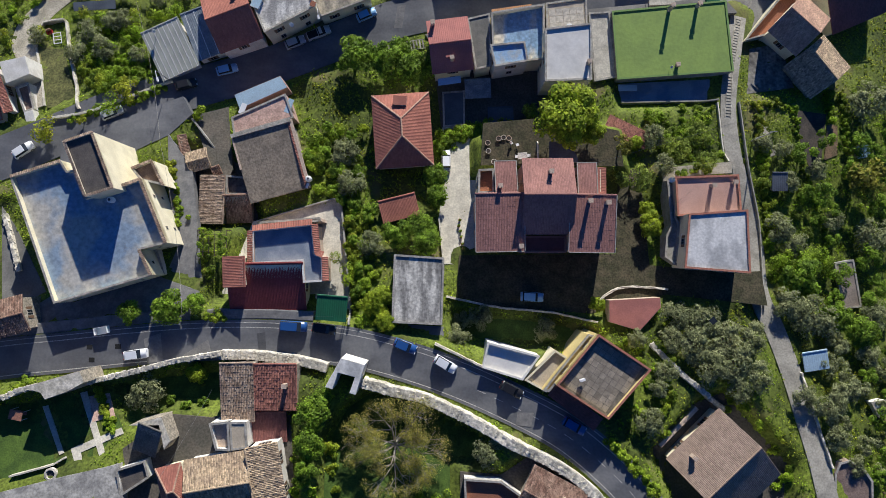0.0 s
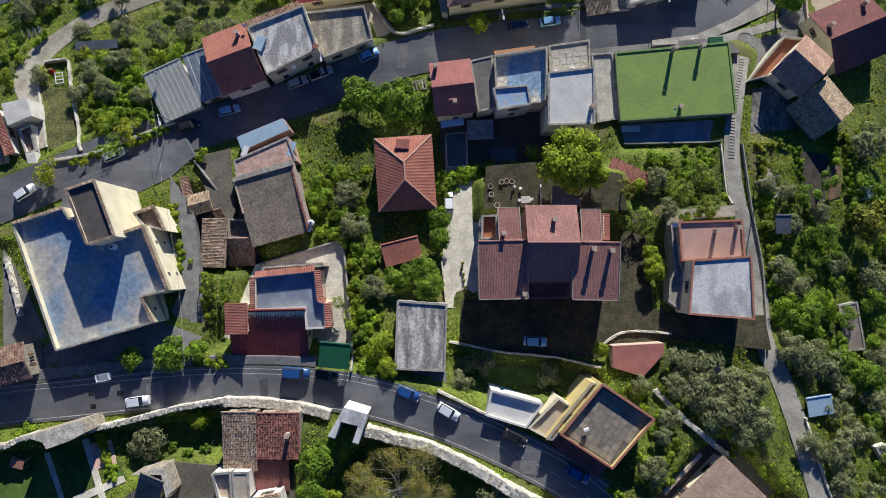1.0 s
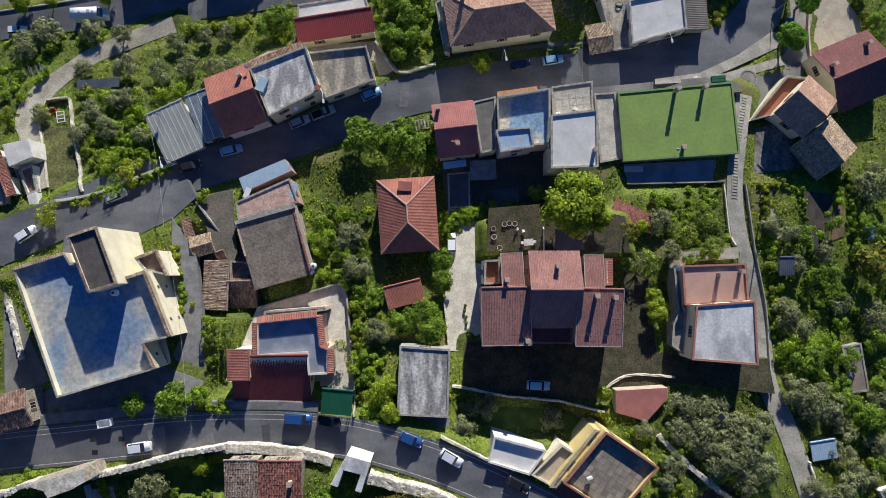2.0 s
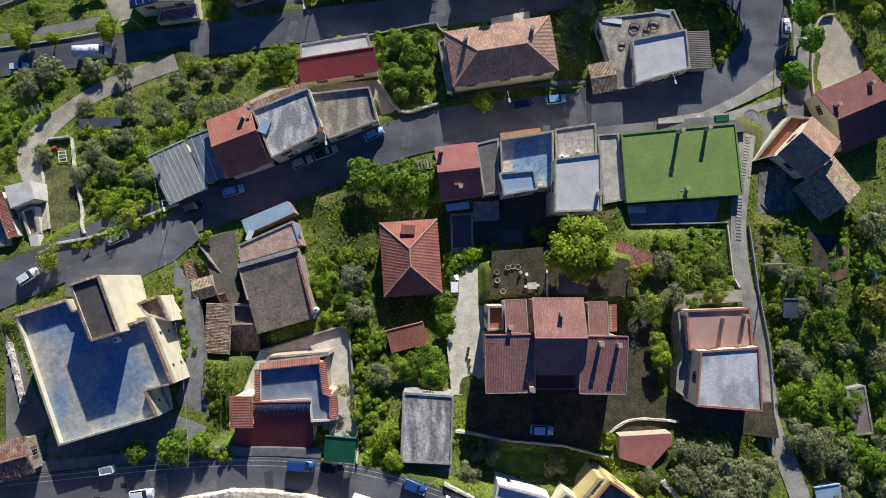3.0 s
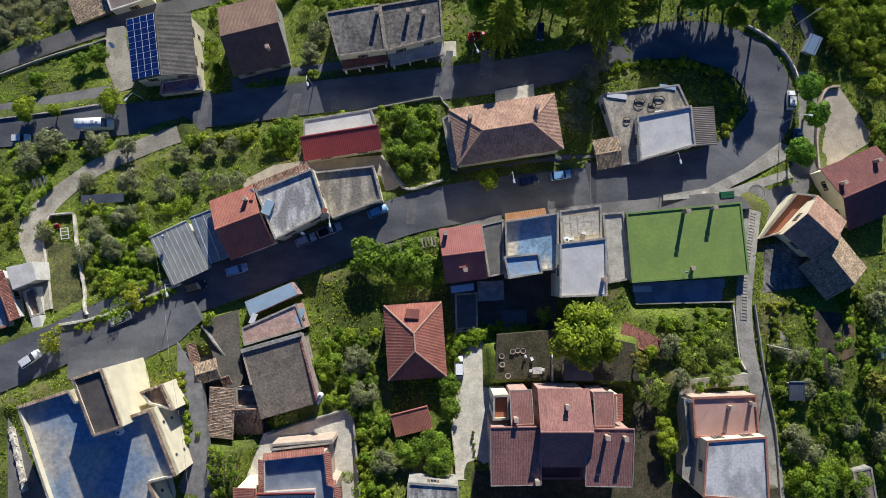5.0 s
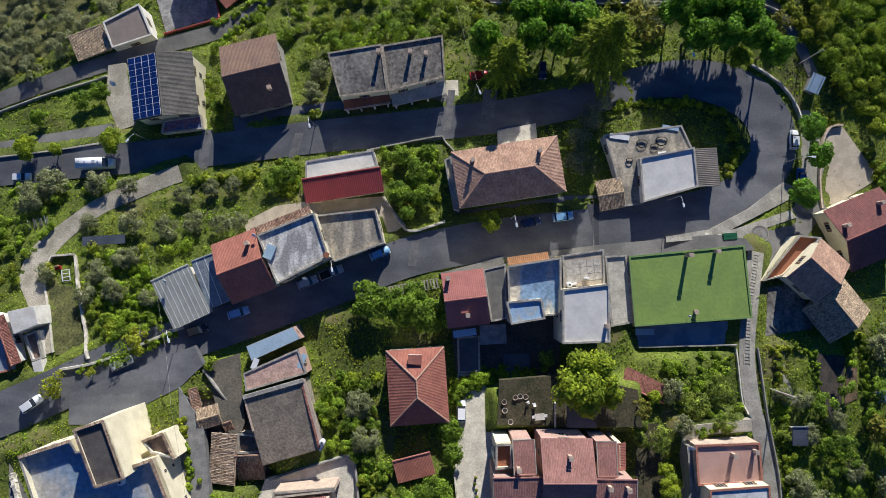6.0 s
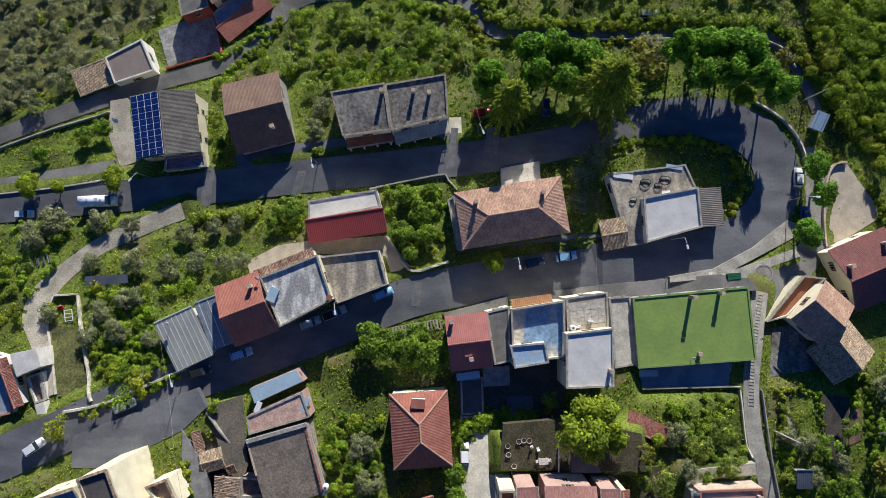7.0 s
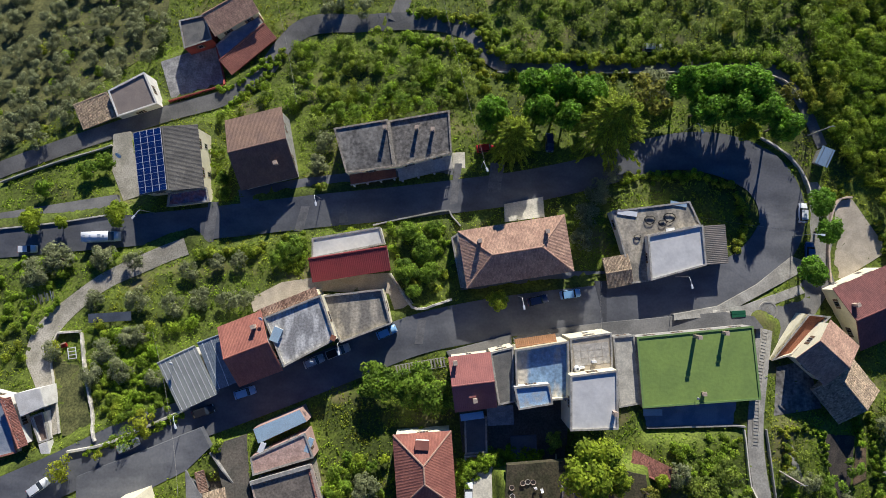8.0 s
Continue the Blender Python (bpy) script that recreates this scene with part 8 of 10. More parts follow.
plant("bush", [(-13.9, -2.4, 1.3), (-14.3, -3.8, 1.2), (-11.3, -3.5, 0.9), (-12.7, -5.8, 1.0), (-11.4, -6.9, 0.8), (-14.4, -8.4, 1.3), (-12.3, -8.5, 1.2)])
plant("bush", [(-70.1, 49.1, 1.4), (-66.5, 50.3, 1.6), (-64.3, 49.7, 1.6), (-70.9, 47.7, 1.4), (-66.7, 47.5, 1.2), (-63.7, 46.8, 1.1), (-61.0, 46.6, 1.5), (-71.0, 44.4, 1.3), (-68.2, 43.7, 1.2), (-66.0, 44.3, 1.4), (-62.9, 44.5, 1.5), (-59.5, 43.1, 1.1), (-68.7, 41.4, 1.4), (-66.6, 39.9, 1.0), (-63.7, 41.6, 1.0), (-60.6, 41.1, 1.2), (-58.3, 41.2, 1.1), (-69.6, 39.1, 1.1), (-66.6, 38.0, 1.1), (-63.6, 39.0, 1.0), (-62.5, 38.3, 1.4), (-59.2, 38.5, 1.4), (-68.1, 36.4, 1.2), (-65.5, 35.0, 1.4), (-62.1, 35.6, 1.3), (-58.8, 36.0, 1.0)])
plant("bush", [(45.7, 31.0, 1.0), (49.2, 30.8, 1.2), (39.3, 29.2, 1.0), (41.5, 29.0, 0.8), (45.6, 29.0, 0.8), (48.6, 29.3, 0.7), (50.4, 30.1, 1.0), (40.2, 27.2, 1.0), (43.9, 27.5, 1.0), (46.2, 26.3, 1.2), (48.9, 26.5, 0.8), (38.3, 24.1, 1.1), (41.3, 24.6, 1.2), (44.4, 24.8, 0.8), (47.5, 24.5, 1.0), (50.1, 24.9, 1.1), (41.2, 20.9, 0.8), (43.6, 22.0, 0.8), (46.3, 20.8, 1.1), (48.3, 20.6, 1.0), (51.8, 21.5, 1.2), (40.3, 18.9, 1.0), (43.2, 18.3, 1.1), (46.5, 18.9, 1.0), (48.3, 18.4, 0.8)])
grove("pale", [(41.9, 26.1, 1.4), (46.0, 25.5, 1.4), (49.4, 26.1, 1.1), (41.5, 23.2, 1.6), (46.9, 21.7, 1.4)])
grove("pale", [(63.1, 27.3, 1.7), (60.8, 23.3, 1.7), (66.6, 23.3, 1.3), (60.6, 17.1, 1.8), (66.4, 17.3, 1.3), (65.0, 13.3, 1.3), (68.2, 15.5, 1.3), (63.4, 9.0, 1.8), (68.0, 11.1, 1.4), (64.7, 4.8, 1.8), (69.4, 7.3, 1.3), (66.7, 2.4, 1.3), (70.3, 2.1, 1.5)])
grove("broad", [(90.3, 32.4, 2.7), (73.3, 25.2, 2.1), (80.9, 24.3, 2.6), (88.8, 26.9, 2.8), (68.4, 22.0, 2.6), (78.7, 19.7, 2.4), (84.0, 22.4, 2.5), (92.9, 22.2, 2.5), (68.6, 14.8, 2.1), (72.3, 14.6, 2.9), (81.9, 16.1, 2.7), (88.4, 16.4, 2.7), (93.1, 17.3, 1.7), (71.0, 9.6, 1.8), (74.6, 11.3, 1.9), (84.5, 12.1, 2.5), (90.2, 11.5, 2.8), (73.7, 6.1, 1.9), (81.5, 4.7, 2.5), (86.0, 5.3, 2.2), (90.7, 5.7, 2.9), (74.7, -1.1, 2.6), (81.2, 2.1, 2.9), (90.7, -0.4, 2.5), (72.8, -5.2, 2.0), (79.2, -5.7, 2.4), (82.5, -2.7, 2.5), (90.5, -5.7, 2.6), (73.9, -9.4, 2.8), (82.5, -7.8, 2.3)])
grove("broad", [(89.5, -7.3, 1.8), (77.5, -14.5, 1.6), (83.4, -14.6, 2.5), (77.2, -19.4, 2.0), (84.6, -19.5, 2.5), (80.9, -22.5, 1.7), (78.7, -26.1, 2.6), (82.9, -26.2, 2.6), (78.3, -32.5, 2.6), (84.9, -30.0, 1.9), (75.5, -35.6, 1.9), (81.1, -35.7, 1.9), (77.6, -39.1, 2.7), (82.0, -39.5, 2.2)])
grove("olive", [(71.8, -13.3, 2.7), (68.7, -16.2, 2.0), (71.1, -17.7, 2.6), (80.9, -18.1, 2.3), (86.6, -15.3, 2.0), (70.5, -22.3, 2.4), (75.1, -20.9, 2.1), (84.3, -20.7, 2.2), (70.6, -26.9, 1.8), (79.1, -24.6, 1.9), (86.0, -24.8, 2.2), (74.9, -30.7, 2.2), (80.7, -31.6, 2.3), (71.6, -33.9, 2.2), (76.5, -35.3, 1.8), (84.1, -34.0, 2.1)])
plant("bush", [(52.6, -22.7, 1.1), (50.5, -24.1, 1.1), (53.1, -23.9, 1.3), (55.7, -27.2, 1.1), (58.1, -28.5, 0.9), (58.6, -31.8, 1.0), (60.1, -34.9, 1.3), (58.5, -37.5, 1.1), (61.0, -36.0, 1.3)])
grove("broad", [(-47.0, -22.2, 1.1), (-43.8, -23.1, 1.1), (-41.2, -22.7, 1.1)])
plant("bush", [(-23.0, -23.7, 1.5), (-22.0, -26.1, 0.9), (-23.5, -27.7, 1.3), (-20.5, -29.5, 1.2), (-23.5, -31.0, 1.1), (-21.7, -30.0, 1.5), (-18.9, -30.4, 1.5), (-22.4, -33.3, 1.4), (-19.1, -33.2, 1.0), (-24.0, -36.8, 1.0), (-21.4, -35.7, 0.8), (-17.3, -36.4, 0.9)])
plant("bush", [(31.9, -12.6, 1.0), (34.8, -13.2, 0.9), (38.1, -13.3, 1.0), (34.0, -15.9, 1.3), (36.9, -16.9, 1.2), (39.5, -15.5, 1.2), (35.7, -19.5, 0.9), (38.7, -19.8, 0.7), (36.8, -21.6, 0.7), (39.0, -21.6, 1.3), (34.0, -23.9, 1.2), (37.6, -24.0, 1.1), (37.0, -27.2, 1.0)])
plant("bush", [(-67.9, 46.0, 1.0), (-63.3, 46.9, 1.0), (-62.1, 46.5, 1.2), (-70.8, 44.5, 1.0), (-69.1, 43.9, 1.3), (-65.9, 44.5, 0.9), (-62.0, 43.6, 1.0), (-59.6, 43.5, 1.3), (-69.0, 41.1, 1.1), (-65.5, 41.7, 1.3), (-62.3, 40.9, 1.0), (-61.2, 42.2, 1.0), (-70.7, 39.3, 1.3), (-67.6, 38.5, 1.4), (-63.6, 38.7, 1.0), (-61.5, 38.5, 1.1), (-58.4, 39.7, 1.4), (-68.1, 37.6, 0.9), (-65.7, 36.9, 1.0), (-62.4, 36.4, 1.4), (-57.0, 37.3, 1.2), (-66.2, 35.0, 1.1), (-63.4, 35.2, 0.9)])
plant("bush", [(-95.8, 52.4, 1.5), (-91.9, 52.9, 1.0), (-95.4, 50.4, 0.9), (-92.0, 50.1, 0.9), (-89.9, 51.0, 1.4), (-95.8, 47.8, 1.5), (-92.9, 48.2, 1.2), (-88.8, 47.7, 1.2), (-94.5, 44.9, 1.2), (-90.4, 45.5, 1.2), (-87.4, 45.9, 1.4), (-94.2, 42.1, 1.1), (-92.2, 42.4, 1.1)])
plant("bush", [(-72.0, 65.9, 1.3), (-96.8, 62.5, 1.1), (-92.6, 64.3, 1.4), (-87.6, 63.8, 1.6), (-85.0, 63.9, 1.6), (-80.9, 65.0, 1.1), (-76.4, 64.1, 0.9), (-97.6, 59.2, 1.3), (-95.3, 60.3, 1.2), (-90.9, 61.7, 0.9), (-84.6, 59.6, 1.0), (-81.7, 61.6, 1.5), (-101.8, 58.0, 1.6), (-96.7, 58.2, 1.3), (-92.6, 57.2, 1.5), (-88.0, 57.2, 1.6), (-81.6, 56.1, 0.9), (-96.5, 52.9, 1.0), (-92.2, 54.3, 1.6), (-88.0, 53.3, 1.0), (-83.1, 54.3, 1.0), (-86.9, 51.8, 1.6)])
plant("bush", [(-14.3, 70.6, 1.4), (-9.7, 70.5, 1.5), (-6.6, 71.4, 1.5), (-4.5, 70.8, 1.1), (-11.0, 69.4, 1.4), (-8.2, 68.0, 1.5), (-6.1, 69.6, 1.6), (-3.5, 67.9, 1.2), (-13.4, 66.1, 1.3), (-9.8, 65.9, 1.1), (-7.3, 67.0, 1.5), (-5.2, 66.4, 1.3), (-11.2, 64.0, 1.2), (-8.4, 63.6, 1.3), (-6.3, 63.5, 1.3), (-12.6, 61.8, 1.1), (-10.8, 60.3, 1.0), (-7.8, 61.2, 1.4), (-4.1, 61.9, 1.2), (-9.8, 59.6, 1.1), (-5.2, 59.0, 1.2)])
grove("broad", [(88.5, 67.6, 2.1), (91.7, 67.0, 1.7), (88.8, 65.2, 2.1), (93.2, 65.3, 1.8), (90.4, 61.5, 1.7)])
plant("bush", [(-3.7, -38.7, 1.4), (0.4, -38.1, 1.5), (-21.0, -40.6, 1.4), (-12.3, -40.1, 1.3), (-10.0, -40.5, 1.7), (-6.7, -41.2, 1.8), (-2.7, -40.1, 1.5), (-18.8, -43.3, 1.9), (-15.2, -42.5, 1.6), (-11.3, -42.1, 1.6), (-8.0, -42.3, 1.9), (-3.5, -43.2, 1.4), (0.2, -43.0, 1.9), (-19.4, -44.5, 1.8), (-15.9, -44.7, 1.8), (-13.2, -44.4, 1.3), (-8.9, -44.7, 1.3)])
grove("olive", [(-76.3, -38.1, 1.8), (-67.0, -39.1, 1.9), (-63.4, -39.1, 1.8), (-0.1, -39.6, 1.9), (-74.2, -40.3, 2.4), (-72.1, -40.9, 2.2), (-66.4, -40.4, 1.9), (-60.0, -41.6, 1.8), (-55.1, -41.1, 1.7), (-50.3, -41.8, 1.8), (-41.6, -42.6, 1.9), (-39.3, -41.3, 1.7), (-32.4, -42.5, 1.8), (-28.0, -42.9, 1.7), (-21.9, -40.3, 2.1), (-15.9, -43.0, 2.2), (-13.4, -42.4, 2.0), (-7.3, -40.9, 2.0), (-1.5, -41.7, 2.4), (3.2, -44.5, 1.8), (10.5, -43.1, 2.0), (-74.7, -45.0, 2.1), (-72.0, -43.1, 1.7), (-64.0, -44.6, 2.3), (-60.9, -44.3, 2.0), (-53.9, -44.5, 1.9), (-50.5, -43.8, 2.2), (-43.6, -44.7, 1.7), (-38.5, -44.8, 2.1), (-34.9, -43.3, 2.2)])
grove("olive", [(-30.9, -46.2, 1.7), (-25.0, -43.1, 1.8), (-19.0, -44.0, 1.7), (-15.9, -43.9, 2.0), (-10.0, -45.9, 2.0), (-3.8, -46.6, 2.3), (0.7, -46.3, 2.1), (5.5, -46.4, 1.6), (12.5, -47.2, 2.1), (18.0, -46.6, 1.9), (21.3, -45.9, 1.9), (-70.4, -49.3, 2.2), (-67.1, -49.4, 2.1), (-63.5, -48.4, 1.6), (-58.4, -48.2, 2.1), (-53.0, -47.9, 1.9), (-46.9, -47.3, 1.6), (-43.6, -48.0, 2.2), (-37.7, -49.3, 2.0), (-30.3, -49.6, 1.6), (-27.1, -49.7, 2.0), (-20.4, -47.3, 2.2), (-16.8, -49.7, 2.0), (-11.9, -49.0, 1.6), (-4.8, -50.3, 2.0), (-0.7, -50.0, 1.9), (3.0, -49.8, 2.3), (10.5, -50.7, 1.7), (13.8, -49.2, 2.0), (21.3, -50.6, 2.1)])
grove("olive", [(24.9, -49.3, 1.8)])
grove("olive", [(-121.4, 54.6, 2.7), (-121.9, 51.2, 3.0), (-107.6, 49.8, 2.2), (-102.3, 50.8, 2.1), (-110.9, 39.8, 2.1), (-102.0, 38.4, 2.2), (-111.1, 34.5, 2.6), (-105.8, 34.3, 2.7), (-94.7, 31.7, 2.1), (-105.5, 28.6, 2.4), (-96.6, 26.4, 2.5), (-104.4, 19.6, 2.1), (-100.9, 5.9, 2.4), (-94.0, 5.0, 2.1), (-100.2, 1.6, 2.1), (-91.3, -0.3, 2.6), (-99.1, -6.4, 1.8), (-91.6, -5.7, 2.4), (-86.1, -6.3, 2.2)])
grove("olive", [(-144.7, 147.8, 3.1), (-137.1, 149.2, 3.2), (-145.6, 136.9, 3.1), (-139.5, 144.0, 3.6), (-139.8, 129.5, 2.9), (-134.0, 130.7, 3.5), (-144.3, 124.5, 2.7), (-136.3, 118.1, 3.4), (-138.5, 112.8, 2.8), (-127.6, 109.9, 3.3), (-138.5, 100.4, 2.6), (-130.0, 100.6, 2.5), (-120.9, 98.9, 2.8), (-129.0, 95.0, 3.1), (-123.4, 91.4, 2.7), (-134.9, 89.1, 2.4), (-125.6, 88.4, 2.9), (-133.3, 77.4, 2.9), (-124.4, 78.1, 3.1)])
plant("bush", [(7.6, 109.8, 1.1), (9.0, 109.4, 1.2), (10.0, 109.1, 1.3), (11.1, 108.8, 1.3), (12.5, 108.7, 1.3), (13.5, 108.4, 1.3), (14.7, 108.3, 1.2), (15.8, 108.0, 1.1), (17.2, 108.2, 1.2), (18.5, 107.8, 1.4), (19.9, 107.8, 1.2), (21.1, 108.1, 1.1), (22.1, 108.0, 1.2), (23.0, 108.0, 1.0), (24.5, 108.0, 1.3), (25.6, 108.1, 1.3), (26.8, 107.7, 1.2), (28.0, 107.8, 1.4), (29.2, 107.8, 1.2), (30.7, 107.7, 1.0), (31.7, 107.7, 1.2), (32.9, 107.8, 1.0), (33.8, 107.6, 1.2), (35.2, 107.8, 1.3), (36.7, 108.0, 1.3), (37.4, 107.8, 1.3), (38.8, 107.7, 1.3), (40.0, 107.4, 1.2), (41.0, 107.5, 1.2), (42.0, 107.9, 1.4)])
plant("bush", [(43.5, 107.8, 1.3), (44.7, 107.8, 1.4), (45.6, 107.5, 1.3), (46.8, 107.5, 1.2), (48.1, 107.2, 1.4), (49.3, 107.2, 1.2), (50.1, 107.1, 1.4), (51.3, 107.2, 1.1), (52.3, 107.3, 1.4), (53.6, 107.1, 1.3), (54.9, 107.3, 1.4), (55.7, 107.2, 0.9), (57.0, 106.9, 1.3), (58.4, 107.0, 1.2), (59.2, 106.8, 1.4), (60.3, 106.5, 1.0), (61.7, 106.6, 1.4), (62.5, 106.6, 1.2), (64.0, 106.1, 1.2), (65.2, 106.2, 1.0), (66.1, 106.1, 0.9), (66.9, 105.1, 1.2), (67.8, 104.3, 1.0), (68.9, 103.8, 1.3), (69.8, 102.7, 1.3), (70.6, 102.1, 0.9), (71.3, 101.0, 1.2), (71.7, 99.9, 1.2), (72.4, 99.0, 1.3), (72.4, 97.4, 1.0)])
plant("bush", [(73.2, 96.5, 1.3)])
plant("bush", [(-52.3, 98.3, 1.0), (-51.6, 99.4, 1.0), (-50.6, 100.2, 0.9), (-50.1, 100.8, 1.2), (-49.1, 101.4, 1.0), (-48.0, 102.2, 1.0), (-47.7, 103.3, 1.0), (-46.6, 103.8, 1.0), (-45.9, 104.7, 0.9), (-44.9, 105.4, 1.0), (-44.1, 106.1, 0.9), (-43.2, 107.3, 1.0), (-42.9, 108.2, 0.9), (-41.8, 109.6, 1.1), (-41.4, 110.5, 1.0), (-40.5, 111.6, 1.1)])
plant("bush", [(-12.2, 114.5, 1.2), (-10.7, 113.7, 1.2), (-9.6, 113.6, 1.2), (-8.4, 112.9, 1.1), (-7.2, 112.7, 1.1), (-6.1, 112.6, 1.3), (-4.7, 112.3, 1.1), (-3.4, 112.0, 1.2), (-2.2, 111.9, 1.1), (-0.8, 111.5, 1.3), (0.0, 111.0, 1.2), (1.6, 111.1, 1.0), (2.2, 109.5, 1.2), (3.3, 108.5, 1.4)])
plant("bush", [(-11.1, 119.9, 1.1), (-9.7, 119.6, 1.2), (-8.1, 119.1, 1.3), (-7.2, 119.2, 1.2), (-6.0, 119.0, 1.1), (-4.7, 118.8, 1.0), (-3.5, 118.3, 1.3), (-2.1, 118.0, 1.5), (-1.1, 118.3, 1.1), (0.3, 117.6, 1.0), (1.7, 117.5, 1.1), (2.9, 117.3, 1.0), (4.2, 117.3, 1.3), (4.8, 116.1, 1.0), (5.5, 115.2, 1.1), (6.6, 114.2, 1.4), (7.4, 113.0, 1.1)])
plant("bush", [(-54.3, 66.0, 1.4), (-53.5, 65.7, 1.2), (-52.2, 66.2, 1.3), (-51.3, 66.0, 1.3), (-49.8, 65.9, 1.3), (-49.1, 66.2, 0.9), (-47.7, 66.2, 1.0), (-47.0, 66.3, 1.0), (-45.6, 66.4, 1.4), (-44.6, 66.5, 1.4), (-43.4, 66.7, 1.4), (-42.5, 66.6, 1.1), (-41.3, 67.1, 0.9)])
plant("bush", [(-36.5, 68.1, 1.5), (-35.3, 68.2, 1.4), (-34.2, 68.5, 1.5), (-32.7, 68.4, 1.1), (-32.7, 67.1, 1.5), (-33.0, 66.2, 1.5), (-32.9, 65.0, 1.2), (-32.8, 63.7, 1.2), (-33.8, 63.3, 1.5), (-35.4, 62.9, 1.1)])
plant("bush", [(7.6, 104.6, 1.1), (9.1, 104.5, 0.8), (10.5, 104.9, 1.1), (11.9, 104.6, 1.2), (13.6, 104.4, 1.0), (14.9, 104.3, 1.0), (16.3, 104.3, 1.2), (17.9, 104.4, 0.8), (19.4, 104.5, 1.1), (20.6, 104.3, 1.0), (22.0, 104.2, 1.1), (23.7, 104.6, 0.8), (25.2, 104.3, 1.2), (26.5, 104.6, 1.0), (27.9, 104.2, 1.1), (29.7, 104.5, 1.1), (30.9, 104.0, 0.8), (32.6, 104.1, 1.0), (34.0, 104.4, 0.8), (35.4, 104.4, 0.9), (37.1, 103.9, 0.9), (38.4, 104.0, 0.9)])
plant("bush", [(28.2, -28.6, 1.0), (28.8, -29.4, 0.9), (29.3, -29.8, 0.9), (29.9, -30.4, 1.0), (30.6, -31.2, 0.9), (31.0, -31.4, 0.9), (31.6, -32.2, 0.9), (32.1, -32.7, 0.9), (32.6, -33.3, 1.0), (33.4, -34.1, 0.8), (33.5, -34.7, 0.8), (34.2, -35.4, 0.8), (34.6, -36.3, 1.1), (35.3, -37.0, 0.9)])
plant("bush", [(-50.4, 19.7, 0.9), (-50.1, 18.6, 0.9), (-49.9, 17.7, 0.9), (-49.5, 16.7, 0.7), (-49.5, 15.5, 0.8), (-49.0, 14.5, 0.8), (-48.7, 13.1, 0.7), (-48.6, 12.1, 0.8), (-48.1, 11.3, 0.7), (-48.1, 10.0, 0.7), (-47.7, 9.2, 0.9)])
plant("bush", [(-0.4, 24.4, 1.2), (0.4, 24.6, 1.3), (1.4, 25.3, 1.5), (2.1, 25.2, 1.4), (2.8, 25.7, 1.2), (3.8, 25.9, 1.2), (4.5, 26.3, 1.2), (5.6, 26.8, 1.2), (6.5, 27.1, 1.2), (7.4, 27.1, 1.2), (8.3, 27.7, 1.4), (9.0, 27.8, 1.3), (9.8, 27.8, 1.3), (10.8, 28.0, 1.2), (11.5, 28.2, 1.4)])
plant("bush", [(-59.7, -20.3, 0.8), (-59.3, -21.2, 0.7), (-58.9, -21.8, 0.8), (-58.5, -22.2, 0.6), (-58.3, -23.0, 0.7), (-57.8, -23.6, 0.8), (-57.3, -24.3, 0.8), (-57.2, -25.0, 0.7), (-56.8, -25.5, 0.7), (-56.4, -26.2, 0.8)])
plant("bush", [(-72.7, -21.1, 1.1), (-72.3, -20.3, 1.2), (-71.9, -20.0, 0.8), (-71.3, -19.6, 0.8), (-70.8, -19.0, 1.1)])
plant("bush", [(61.1, 31.3, 0.8), (60.8, 30.2, 0.9), (61.0, 29.2, 0.9), (60.7, 28.0, 1.1), (60.7, 26.9, 0.9), (60.6, 25.7, 1.1), (60.8, 24.4, 1.1), (61.0, 23.4, 1.1), (61.0, 22.3, 1.1), (60.7, 21.4, 1.1), (60.6, 20.2, 1.1), (60.8, 19.2, 0.8), (61.0, 18.0, 0.7), (60.9, 16.9, 1.0), (61.2, 16.0, 1.0), (60.8, 14.7, 1.0), (61.2, 13.7, 0.8), (61.2, 12.9, 1.2), (61.2, 11.7, 1.0), (61.0, 10.5, 1.2), (61.0, 9.5, 0.7), (60.8, 8.4, 0.9), (61.3, 7.3, 1.2), (61.0, 6.0, 0.8), (60.8, 5.1, 1.1), (60.9, 4.2, 0.9)])
plant("bush", [(-13.7, -18.5, 0.5), (-12.5, -18.7, 0.5), (-11.3, -19.2, 0.4), (-9.9, -19.4, 0.4), (-8.4, -20.0, 0.5), (-7.0, -20.4, 0.5), (-5.8, -20.5, 0.4), (-4.5, -21.1, 0.6), (-3.3, -21.4, 0.4), (-1.8, -22.1, 0.5), (-0.9, -22.7, 0.4), (0.7, -23.1, 0.6), (2.0, -23.7, 0.5), (3.1, -24.2, 0.5), (4.5, -24.8, 0.5), (5.4, -25.4, 0.6), (6.8, -26.0, 0.5), (8.1, -26.5, 0.6), (9.3, -27.0, 0.5), (10.7, -27.9, 0.5), (11.9, -28.7, 0.4), (13.2, -29.2, 0.4)])
plant("bush", [(48.7, 81.9, 1.0), (50.2, 81.7, 0.9), (51.6, 80.9, 0.9), (53.0, 80.4, 1.0), (54.6, 80.3, 1.2), (55.5, 79.8, 0.8), (55.8, 78.2, 0.9), (56.4, 76.9, 0.9), (57.1, 75.7, 1.3), (57.5, 74.2, 1.3), (57.9, 72.7, 0.9), (58.2, 71.6, 1.0), (57.4, 70.1, 0.9), (56.8, 69.1, 1.0), (55.6, 67.7, 1.0), (55.1, 66.3, 1.0)])
plant("bush", [(33.8, 81.3, 1.2), (35.4, 81.6, 1.3), (37.2, 81.8, 0.9), (39.0, 81.7, 1.3), (40.3, 81.6, 1.0), (42.1, 81.9, 1.3), (44.0, 81.7, 1.3), (45.5, 81.6, 1.3), (47.1, 81.8, 1.3)])
